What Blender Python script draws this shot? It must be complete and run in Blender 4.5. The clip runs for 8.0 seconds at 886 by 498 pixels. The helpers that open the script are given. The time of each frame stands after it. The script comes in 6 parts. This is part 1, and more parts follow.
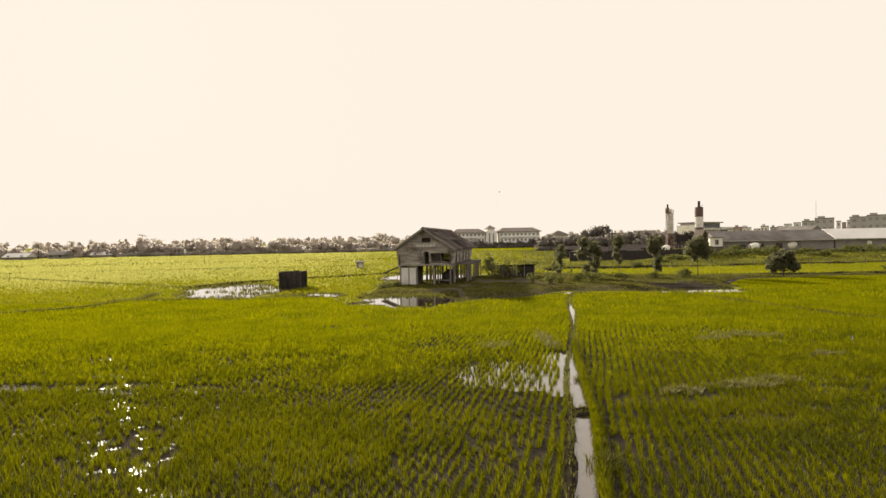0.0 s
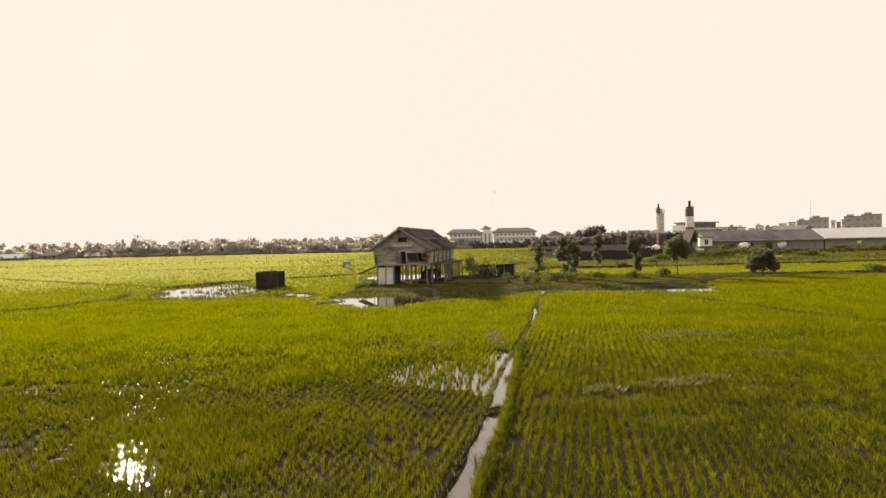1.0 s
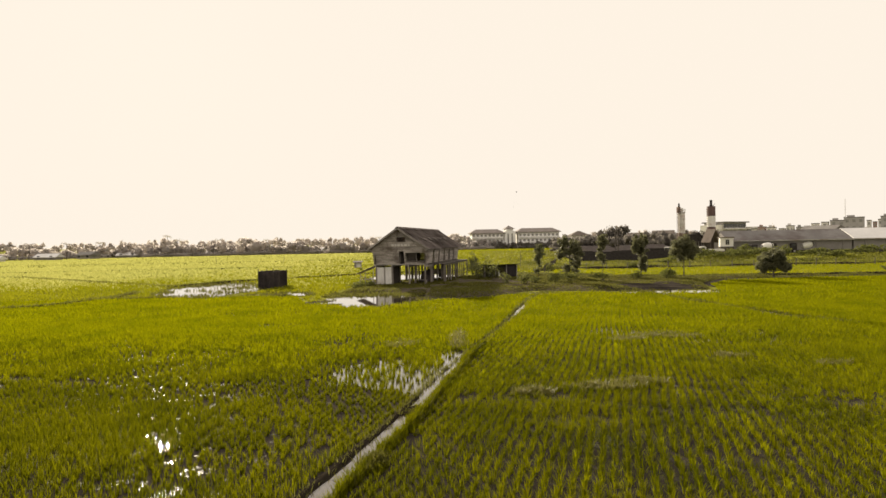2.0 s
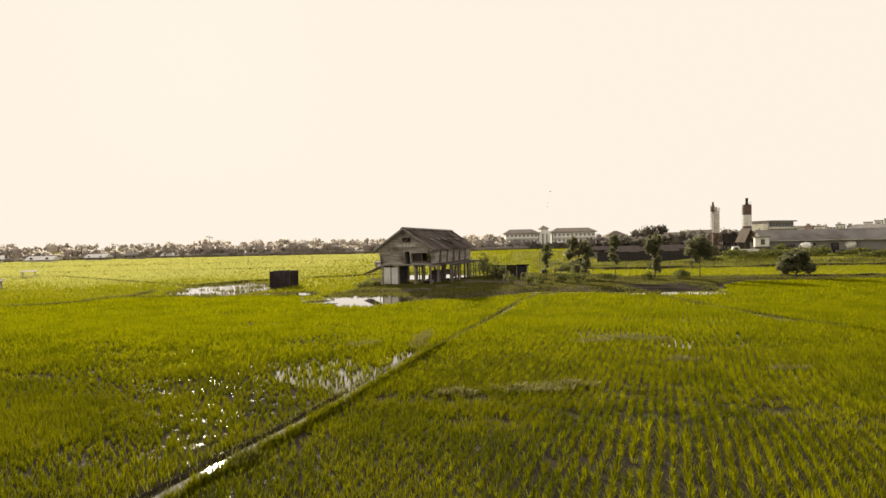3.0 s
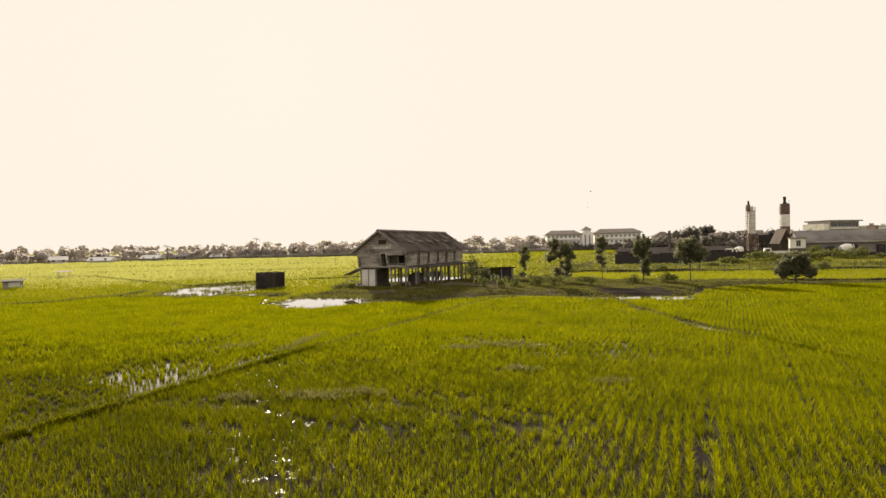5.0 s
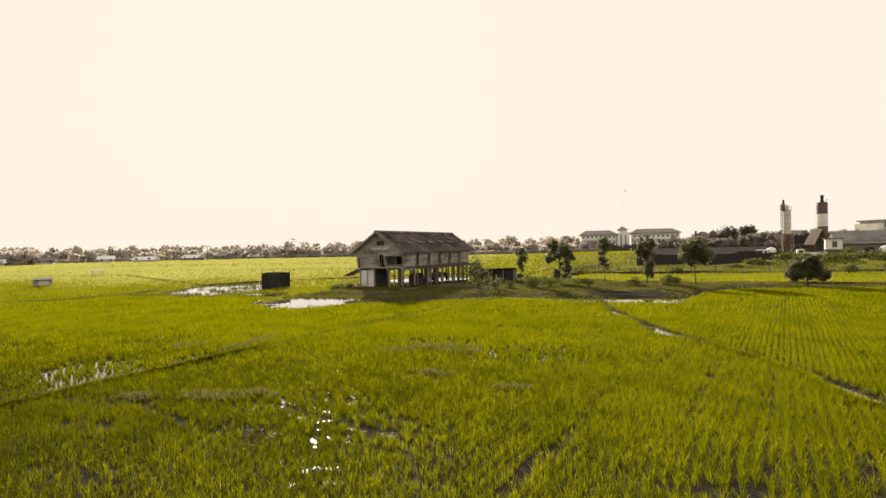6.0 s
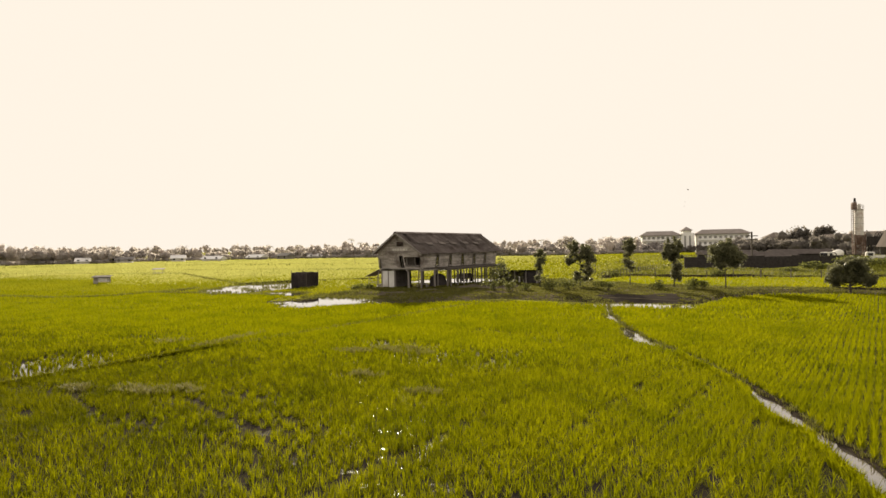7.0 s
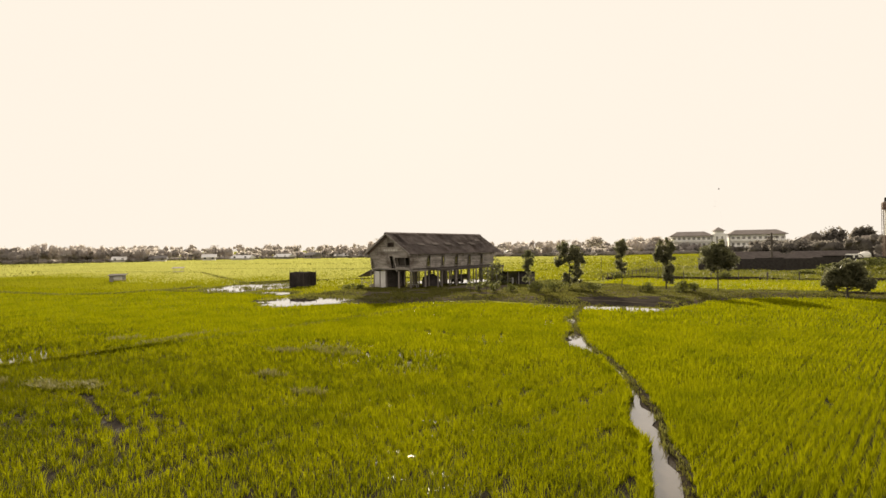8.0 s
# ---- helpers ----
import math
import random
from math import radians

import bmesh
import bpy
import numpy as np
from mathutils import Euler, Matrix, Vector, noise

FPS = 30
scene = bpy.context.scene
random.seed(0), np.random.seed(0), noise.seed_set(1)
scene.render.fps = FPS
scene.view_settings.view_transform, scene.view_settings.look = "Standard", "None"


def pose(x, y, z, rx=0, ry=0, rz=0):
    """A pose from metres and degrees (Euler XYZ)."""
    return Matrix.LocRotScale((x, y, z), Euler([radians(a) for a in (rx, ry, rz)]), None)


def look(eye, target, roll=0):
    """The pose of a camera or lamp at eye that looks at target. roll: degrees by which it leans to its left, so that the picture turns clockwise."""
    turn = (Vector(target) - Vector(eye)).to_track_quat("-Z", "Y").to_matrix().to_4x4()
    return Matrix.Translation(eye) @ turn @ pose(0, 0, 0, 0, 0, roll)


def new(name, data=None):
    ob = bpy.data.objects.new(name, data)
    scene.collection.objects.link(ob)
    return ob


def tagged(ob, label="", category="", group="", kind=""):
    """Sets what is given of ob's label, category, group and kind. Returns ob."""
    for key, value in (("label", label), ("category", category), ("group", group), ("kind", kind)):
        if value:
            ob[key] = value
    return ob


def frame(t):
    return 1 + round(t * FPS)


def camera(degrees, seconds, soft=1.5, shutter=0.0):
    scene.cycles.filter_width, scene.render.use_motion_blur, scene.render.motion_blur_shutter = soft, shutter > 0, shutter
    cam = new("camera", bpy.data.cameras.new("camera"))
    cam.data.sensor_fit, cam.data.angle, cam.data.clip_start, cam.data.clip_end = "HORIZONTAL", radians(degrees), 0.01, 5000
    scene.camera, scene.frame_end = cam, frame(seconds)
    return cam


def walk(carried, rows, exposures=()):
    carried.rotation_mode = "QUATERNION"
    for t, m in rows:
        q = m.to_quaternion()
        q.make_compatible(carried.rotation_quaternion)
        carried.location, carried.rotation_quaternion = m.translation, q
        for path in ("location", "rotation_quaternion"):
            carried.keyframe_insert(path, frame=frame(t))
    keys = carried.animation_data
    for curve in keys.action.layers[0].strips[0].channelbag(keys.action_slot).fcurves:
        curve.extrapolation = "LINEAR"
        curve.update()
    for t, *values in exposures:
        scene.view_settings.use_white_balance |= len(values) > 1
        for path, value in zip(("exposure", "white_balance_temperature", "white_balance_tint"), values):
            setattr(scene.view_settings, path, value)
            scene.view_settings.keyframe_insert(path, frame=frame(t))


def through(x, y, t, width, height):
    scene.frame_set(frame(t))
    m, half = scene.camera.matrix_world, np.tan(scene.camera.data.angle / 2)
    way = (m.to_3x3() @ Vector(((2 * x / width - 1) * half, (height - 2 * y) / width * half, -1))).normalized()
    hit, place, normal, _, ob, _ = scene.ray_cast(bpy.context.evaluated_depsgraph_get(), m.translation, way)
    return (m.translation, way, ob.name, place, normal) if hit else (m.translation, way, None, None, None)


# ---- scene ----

# ======== camera and its path ========
cam = camera(78.3, 8.0)
METRES, EYE, TILT, LEAN, TURN = 36.0, 5.7, -0.9, 1.0, 0.0
ROWS = [
    (0.0, 0.0, 0.0, 0.0, 0.0, 0.0, -0.0),
    (0.5, 0.0361, 0.0025, -0.001, -0.08, 0.02, 0.03),
    (1.0, 0.0781, 0.0045, -0.0022, 0.01, 0.04, 0.09),
    (1.5, 0.1249, 0.0066, -0.0033, 1.01, 0.06, 0.07),
    (3.0, 0.2917, 0.0184, -0.0034, 7.14, 0.1, 0.05),
    (3.5, 0.3532, 0.0297, -0.0032, 8.49, 0.12, 0.06),
    (4.0, 0.4165, 0.043, -0.0026, 9.6, 0.17, 0.05),
    (4.5, 0.4816, 0.0589, -0.002, 11.14, 0.22, 0.03),
    (6.0, 0.6885, 0.116, 0.0029, 17.11, 0.24, -0.08),
    (6.5, 0.7587, 0.1412, 0.0041, 20.16, 0.27, -0.22),
    (7.0, 0.8293, 0.169, 0.0054, 23.76, 0.28, -0.32),
    (7.5, 0.8999, 0.2006, 0.0066, 25.75, 0.3, -0.43),
    (8.0, 0.9634, 0.2318, 0.0091, 27.28, 0.25, -0.53),
]
walk(cam, [(t, pose(0, 0, EYE, TILT, LEAN, TURN) @ pose(METRES * x, METRES * y, METRES * z, 90 + pitch, roll, yaw)) for t, x, y, z, yaw, pitch, roll in ROWS],
     [(0.0, 0.79), (8.0, 0.81)])

# ======== daylight: bright hazy sky, low sun ahead ========
SUN_AZIMUTH, SUN_HEIGHT = -30.5, 19.5          # degrees from +y (to the left: minus), above the horizon
world = bpy.data.worlds.new("hazy_sky")
scene.world = world
world.use_nodes = True
wn, wl = world.node_tree.nodes, world.node_tree.links
wn.clear()
sky = wn.new("ShaderNodeTexSky")
sky.sky_type = "NISHITA"
sky.sun_disc = False
sky.sun_elevation, sky.sun_rotation = radians(SUN_HEIGHT), radians(SUN_AZIMUTH)
sky.dust_density = 6.0
thin = wn.new("ShaderNodeMix")
thin.data_type, thin.blend_type = "RGBA", "MIX"
thin.inputs["Factor"].default_value = 0.9998
thin.inputs["B"].default_value = (1.0, 0.9, 0.775, 1)
wl.new(sky.outputs["Color"], thin.inputs["A"])
bg = wn.new("ShaderNodeBackground")
bg.inputs["Strength"].default_value = 0.574
wl.new(thin.outputs["Result"], bg.inputs["Color"])
wout = wn.new("ShaderNodeOutputWorld")
wl.new(bg.outputs["Background"], wout.inputs["Surface"])

sun_data = bpy.data.lights.new("sun", "SUN")
sun_data.energy, sun_data.angle, sun_data.color = 5.0, radians(1.6), (1.0, 0.88, 0.66)
sun = new("sun", sun_data)
a, e = radians(SUN_AZIMUTH), radians(SUN_HEIGHT)
sun.matrix_world = look((math.sin(a) * math.cos(e) * 100, math.cos(a) * math.cos(e) * 100, math.sin(e) * 100), (0, 0, 0))


# ======== materials ========
def material(name):
    m = bpy.data.materials.new(name)
    m.use_nodes = True
    nt = m.node_tree
    return m, nt.nodes, nt.links, nt.nodes["Principled BSDF"]


def noise_node(n, l, scale, detail=3.0, rough=0.6, stretch=None, coord="Object"):
    tc = n.new("ShaderNodeNewGeometry" if coord == "Position" else "ShaderNodeTexCoord")
    tex = n.new("ShaderNodeTexNoise")
    tex.inputs["Scale"].default_value, tex.inputs["Detail"].default_value, tex.inputs["Roughness"].default_value = scale, detail, rough
    if stretch:
        mp = n.new("ShaderNodeMapping")
        mp.inputs["Scale"].default_value = stretch
        l.new(tc.outputs[coord], mp.inputs["Vector"])
        l.new(mp.outputs["Vector"], tex.inputs["Vector"])
    else:
        l.new(tc.outputs[coord], tex.inputs["Vector"])
    return tex.outputs["Fac"]


def ramp(n, l, fac, stops):
    r = n.new("ShaderNodeValToRGB")
    while len(r.color_ramp.elements) < len(stops):
        r.color_ramp.elements.new(0.5)
    for el, (p, c) in zip(r.color_ramp.elements, stops):
        el.position, el.color = p, (*c, 1)
    l.new(fac, r.inputs["Fac"])
    return r.outputs["Color"]


def mixed(n, l, fac, ca, cb, mode="MIX"):
    m = n.new("ShaderNodeMix")
    m.data_type, m.blend_type = "RGBA", mode
    for sock, v in ((m.inputs["Factor"], fac), (m.inputs["A"], ca), (m.inputs["B"], cb)):
        if isinstance(v, bpy.types.NodeSocket):
            l.new(v, sock)
        elif sock.type == "VALUE":
            sock.default_value = v
        else:
            sock.default_value = (*v, 1)
    return m.outputs["Result"]


def bumped(n, l, bs, height, strength=0.4, dist=0.02):
    b = n.new("ShaderNodeBump")
    b.inputs["Strength"].default_value, b.inputs["Distance"].default_value = strength, dist
    l.new(height, b.inputs["Height"])
    l.new(b.outputs["Normal"], bs.inputs["Normal"])


def surface(name, dark, light, scale=2.0, rough=0.8, metal=0.0, grain=25.0, bump=0.3, spec=0.3, stretch=None, vary=0.0, stain=None, dist=0.02, coord="Object"):
    """Two-scale mottled surface: large patches between two colours, fine grain in the relief, optional stains."""
    m, n, l, b = material(name)
    big = noise_node(n, l, scale, 4.0, 0.65, stretch, coord)
    col = ramp(n, l, big, ((0.3, dark), (0.72, light)))
    fine = noise_node(n, l, grain, 2.0, 0.7, stretch, coord)
    col = mixed(n, l, 0.22, col, ramp(n, l, fine, ((0.3, (0.35, 0.35, 0.35)), (0.7, (1.0, 1.0, 1.0)))), "MULTIPLY")
    if stain:
        blot = noise_node(n, l, scale * 0.37, 5.0, 0.7, None, coord)
        col = mixed(n, l, ramp(n, l, blot, ((0.52, (0, 0, 0)), (0.66, (1, 1, 1)))), col, stain)
    if vary:
        info = n.new("ShaderNodeObjectInfo")
        v = n.new("ShaderNodeMapRange")
        v.inputs["To Min"].default_value, v.inputs["To Max"].default_value = 1 - vary, 1 + vary
        l.new(info.outputs["Random"], v.inputs["Value"])
        col = mixed(n, l, 1.0, col, v.outputs["Result"], "MULTIPLY")
    l.new(col, b.inputs["Base Color"])
    b.inputs["Roughness"].default_value, b.inputs["Metallic"].default_value = rough, metal
    b.inputs["Specular IOR Level"].default_value = spec
    bumped(n, l, b, fine, bump, dist)
    return m


def leafy(name, low, mid, high, through=0.45, patch=0.12, patch_tint=None, rough=0.6, spec=0.04):
    """Leaves: varied blade by blade and in broad drifts, lit through from behind."""
    m, n, l, b = material(name)
    geo = n.new("ShaderNodeNewGeometry")
    col = ramp(n, l, geo.outputs["Random Per Island"], ((0.0, low), (0.5, mid), (1.0, high)))
    if patch_tint:
        drift = noise_node(n, l, patch, 4.0, 0.65)
        col = mixed(n, l, ramp(n, l, drift, ((0.44, (0, 0, 0)), (0.62, (1, 1, 1)))), col, patch_tint, "MULTIPLY")
    l.new(col, b.inputs["Base Color"])
    b.inputs["Roughness"].default_value, b.inputs["Specular IOR Level"].default_value = rough, spec
    tr = n.new("ShaderNodeBsdfTranslucent")
    l.new(col, tr.inputs["Color"])
    mx = n.new("ShaderNodeMixShader")
    mx.inputs["Fac"].default_value = through
    l.new(b.outputs["BSDF"], mx.inputs[1])
    l.new(tr.outputs["BSDF"], mx.inputs[2])
    l.new(mx.outputs["Shader"], n["Material Output"].inputs["Surface"])
    return m


def water_material(name, mud, ripple, share=1.0, scale=0.5, silt=(0.05, 0.045, 0.03), spec=0.5, coat=1.0, waves=2.2, gloss=0.03):
    """Muddy water; with share below one, banks of wet mud break through it."""
    m, n, l, b = material(name)
    tint = noise_node(n, l, 0.7, 3.0)
    col = ramp(n, l, tint, ((0.3, mud), (0.75, tuple(c * 1.5 for c in mud))))
    b.inputs["IOR"].default_value, b.inputs["Roughness"].default_value = 1.33, gloss
    b.inputs["Specular IOR Level"].default_value = spec
    if share == 1:
        b.inputs["Coat Weight"].default_value, b.inputs["Coat Roughness"].default_value, b.inputs["Coat IOR"].default_value = coat, 0.03, 1.33
    if share < 1:
        banks = noise_node(n, l, scale, 5.0, 0.65)
        edge = ramp(n, l, banks, ((share - 0.03, (0, 0, 0)), (share + 0.03, (1, 1, 1))))
        col = mixed(n, l, edge, col, silt)
        r = n.new("ShaderNodeMapRange")
        r.inputs["To Min"].default_value, r.inputs["To Max"].default_value = gloss, 0.75
        l.new(edge, r.inputs["Value"])
        l.new(r.outputs["Result"], b.inputs["Roughness"])
        sp = n.new("ShaderNodeMapRange")
        sp.inputs["To Min"].default_value, sp.inputs["To Max"].default_value = spec, 0.0
        l.new(edge, sp.inputs["Value"])
        l.new(sp.outputs["Result"], b.inputs["Specular IOR Level"])
    l.new(col, b.inputs["Base Color"])
    bumped(n, l, b, noise_node(n, l, waves, 2.0), ripple, 0.02)
    return m


MAT = {}
MAT["rice"] = leafy("rice_leaf", (0.085, 0.09, 0.001), (0.13, 0.134, 0.001), (0.184, 0.178, 0.003), 0.64, 0.32, (0.64, 0.68, 1.0), 0.55, 0.05)
MAT["rice_east"] = leafy("eastern_rice_leaf", (0.152, 0.161, 0.001), (0.202, 0.21, 0.001), (0.265, 0.258, 0.003), 0.7, 0.32, (0.74, 0.78, 1.0), 0.6, 0.03)
# rice pales in steps with distance: haze and sun glare put into leaf colour
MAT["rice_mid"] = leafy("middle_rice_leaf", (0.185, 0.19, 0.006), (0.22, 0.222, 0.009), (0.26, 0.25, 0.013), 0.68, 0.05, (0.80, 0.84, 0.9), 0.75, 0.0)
MAT["rice_hazed"] = leafy("rice_canopy", (0.335, 0.335, 0.085), (0.38, 0.375, 0.105), (0.425, 0.415, 0.13), 0.74, 0.03, (0.88, 0.90, 0.88), 0.75, 0.0)
MAT["rice_lush"] = leafy("rice_lush", (0.21, 0.216, 0.002), (0.26, 0.26, 0.003), (0.31, 0.295, 0.004), 0.65, 0.05, (0.85, 0.9, 0.8), 0.5, 0.2)
MAT["rough"] = leafy("rough_grass_leaf", (0.125, 0.13, 0.014), (0.17, 0.172, 0.022), (0.215, 0.205, 0.036), 0.62, 0.12, (0.55, 0.57, 0.55), 0.5, 0.2)
MAT["weed"] = leafy("weed_leaf", (0.095, 0.097, 0.019), (0.137, 0.137, 0.03), (0.19, 0.183, 0.05), 0.56, 0.3, (0.72, 0.68, 0.62))
MAT["dry"] = leafy("withered_rice", (0.125, 0.118, 0.028), (0.17, 0.158, 0.045), (0.215, 0.195, 0.068), 0.5, rough=0.5, spec=0.3)
MAT["bush"] = leafy("bush_leaf", (0.095, 0.104, 0.03), (0.137, 0.145, 0.042), (0.18, 0.186, 0.056), 0.52)
MAT["leaf"] = leafy("tree_leaf", (0.115, 0.117, 0.062), (0.16, 0.16, 0.083), (0.21, 0.204, 0.107), 0.55, rough=0.45, spec=0.25)
MAT["leaf_pale"] = leafy("pale_tree_leaf", (0.115, 0.121, 0.062), (0.16, 0.166, 0.083), (0.205, 0.205, 0.107), 0.52)
# pale grey-pink: distance haze put into the leaf colour
MAT["leaf_hazed"] = leafy("hazed_tree_leaf", (0.50, 0.455, 0.43), (0.54, 0.495, 0.465), (0.58, 0.53, 0.50), 0.74, rough=0.6, spec=0.3)
MAT["leaf_right"] = leafy("dark_far_leaf", (0.185, 0.168, 0.15), (0.21, 0.19, 0.17), (0.24, 0.218, 0.195), 0.58)
MAT["paddy"] = water_material("paddy_mud", (0.04, 0.034, 0.026), 0.10, 0.40, 1.5, (0.045, 0.038, 0.032), 0.06, waves=9.0, gloss=0.05)
MAT["water"] = water_material("murky_water", (0.075, 0.063, 0.053), 0.07, spec=1.0)
MAT["row_water"] = water_material("row_water", (0.035, 0.029, 0.024), 0.30, spec=0.2, coat=0.0, waves=5.0, gloss=0.05)
MAT["pond"] = water_material("pond_water", (0.05, 0.042, 0.034), 0.05, spec=1.0)
MAT["soil"] = surface("field_soil", (0.17, 0.175, 0.03), (0.25, 0.25, 0.05), 0.15, 0.95, 0, 3.0, 0.4, 0.0)
MAT["yard"] = surface("yard_soil", (0.07, 0.059, 0.043), (0.128, 0.108, 0.079), 0.4, 0.95, 0, 6.0, 0.5, 0.0, None, 0.0, (0.055, 0.055, 0.02))
MAT["mud"] = surface("shore_mud", (0.028, 0.024, 0.02), (0.056, 0.048, 0.041), 0.6, 0.95, 0, 7.0, 0.5, 0.0)
MAT["bank"] = surface("bund_mud", (0.022, 0.018, 0.013), (0.044, 0.036, 0.027), 0.8, 0.95, 0, 8.0, 0.6, 0.0)
MAT["wood"] = surface("weathered_board", (0.19, 0.166, 0.151), (0.52, 0.475, 0.435), 1.3, 0.85, 0, 14.0, 0.5, 0.15, (0.5, 0.5, 2.2), 0.2, (0.14, 0.115, 0.10), coord="Position")
MAT["timber"] = surface("grey_timber", (0.20, 0.18, 0.16), (0.36, 0.33, 0.30), 1.5, 0.85, 0, 20.0, 0.4, 0.2)
MAT["post_wood"] = surface("post_timber", (0.14, 0.121, 0.108), (0.31, 0.276, 0.247), 1.5, 0.88, 0, 16.0, 0.4, 0.1, (1, 1, 0.3), 0.25, coord="Position")
MAT["dark_wood"] = surface("dark_timber", (0.065, 0.055, 0.048), (0.12, 0.103, 0.09), 1.5, 0.85, 0, 20.0, 0.4, 0.2)
MAT["white_wall"] = surface("limewashed_panel", (0.55, 0.53, 0.50), (0.78, 0.76, 0.73), 0.9, 0.85, 0, 14.0, 0.15, 0.2, None, 0.0, (0.45, 0.41, 0.36))
MAT["roof"] = surface("rusty_roof_sheet", (0.115, 0.094, 0.086), (0.235, 0.199, 0.183), 0.9, 0.85, 0.0, 9.0, 0.3, 0.06, None, 0.06, (0.085, 0.066, 0.058), coord="Position")
MAT["roof_light"] = surface("newer_roof_sheet", (0.12, 0.10, 0.09), (0.18, 0.155, 0.14), 1.2, 0.85, 0.0, 14.0, 0.2, 0.06, None, 0.1, coord="Position")
MAT["tarp"] = surface("dark_sheet", (0.055, 0.047, 0.046), (0.10, 0.087, 0.083), 1.0, 0.9, 0, 15.0, 0.3, 0.0)
MAT["bark"] = surface("bark", (0.05, 0.042, 0.035), (0.11, 0.095, 0.08), 3.0, 0.9, 0, 30.0, 0.6, 0.1)
MAT["black"] = surface("black_steel", (0.032, 0.028, 0.028), (0.062, 0.055, 0.053), 2.0, 0.8, 0.0, 20.0, 0.2, 0.02)


# ======== building helpers ========
def part(name, bm, mat, parent=None, label=""):
    """Links a bmesh as one mesh object under a thing or a part."""
    me = bpy.data.meshes.new(name)
    bm.to_mesh(me)
    bm.free()
    me.materials.append(MAT[mat])
    ob = new(name, me)
    ob.parent = parent
    if label:
        ob["label"] = label
    return ob


def shared(name, me, parent, m):
    """A further object on a mesh that exists already."""
    ob = new(name, me)
    ob.parent = parent
    ob.matrix_basis = m
    return ob


def thing(name, m, label, category, group="", kind=""):
    ob = new(name)
    ob.matrix_basis = m
    return tagged(ob, label, category, group, kind)


def box(bm, x0, x1, y0, y1, z0, z1):
    bmesh.ops.create_cube(bm, size=1, matrix=Matrix.Translation(((x0 + x1) / 2, (y0 + y1) / 2, (z0 + z1) / 2)) @ Matrix.Diagonal((x1 - x0, y1 - y0, z1 - z0, 1)))
    return bm


def rod(bm, p, q, r1, r2=None, n=8):
    p, q = Vector(p), Vector(q)
    d = q - p
    m = Matrix.Translation((p + q) / 2) @ d.to_track_quat("Z", "Y").to_matrix().to_4x4()
    bmesh.ops.create_cone(bm, cap_ends=True, segments=n, radius1=r1, radius2=r1 if r2 is None else r2, depth=d.length, matrix=m)
    return bm


def beam(bm, p, q, w, h):
    """A squared bar from p to q."""
    p, q = Vector(p), Vector(q)
    d = q - p
    m = Matrix.Translation((p + q) / 2) @ d.to_track_quat("Y", "Z").to_matrix().to_4x4()
    bmesh.ops.create_cube(bm, size=1, matrix=m @ Matrix.Diagonal((w, d.length, h, 1)))
    return bm


def prism(bm, outline, y0, y1):
    """An outline of (x, z) pushed from y0 to y1."""
    front = [bm.verts.new((x, y0, z)) for x, z in outline]
    back = [bm.verts.new((x, y1, z)) for x, z in outline]
    bm.faces.new(front)
    bm.faces.new(back[::-1])
    for i in range(len(outline)):
        j = (i + 1) % len(outline)
        bm.faces.new((front[j], front[i], back[i], back[j]))
    return bm


def raw_mesh(name, verts, tris, mat):
    me = bpy.data.meshes.new(name)
    k = tris.shape[1]
    me.vertices.add(len(verts))
    me.vertices.foreach_set("co", np.ascontiguousarray(verts, dtype=np.float32).ravel())
    me.loops.add(tris.size)
    me.loops.foreach_set("vertex_index", np.ascontiguousarray(tris, dtype=np.int32).ravel())
    me.polygons.add(len(tris))
    me.polygons.foreach_set("loop_start", np.arange(0, tris.size, k, dtype=np.int32))
    me.update(calc_edges=True)
    me.materials.append(MAT[mat])
    return me


def lattice_noise(x, y, size, seed):
    """Smooth value noise from 0 to 1 over the plan."""
    gx, gy = np.asarray(x) / size, np.asarray(y) / size
    ix, iy = np.floor(gx).astype(np.int64), np.floor(gy).astype(np.int64)
    fx, fy = gx - ix, gy - iy
    fx, fy = fx * fx * (3 - 2 * fx), fy * fy * (3 - 2 * fy)

    def h(i, j):
        v = np.sin(i * 127.1 + j * 311.7 + seed * 74.7) * 43758.5453
        return v - np.floor(v)
    return (h(ix, iy) * (1 - fx) + h(ix + 1, iy) * fx) * (1 - fy) + (h(ix, iy + 1) * (1 - fx) + h(ix + 1, iy + 1) * fx) * fy


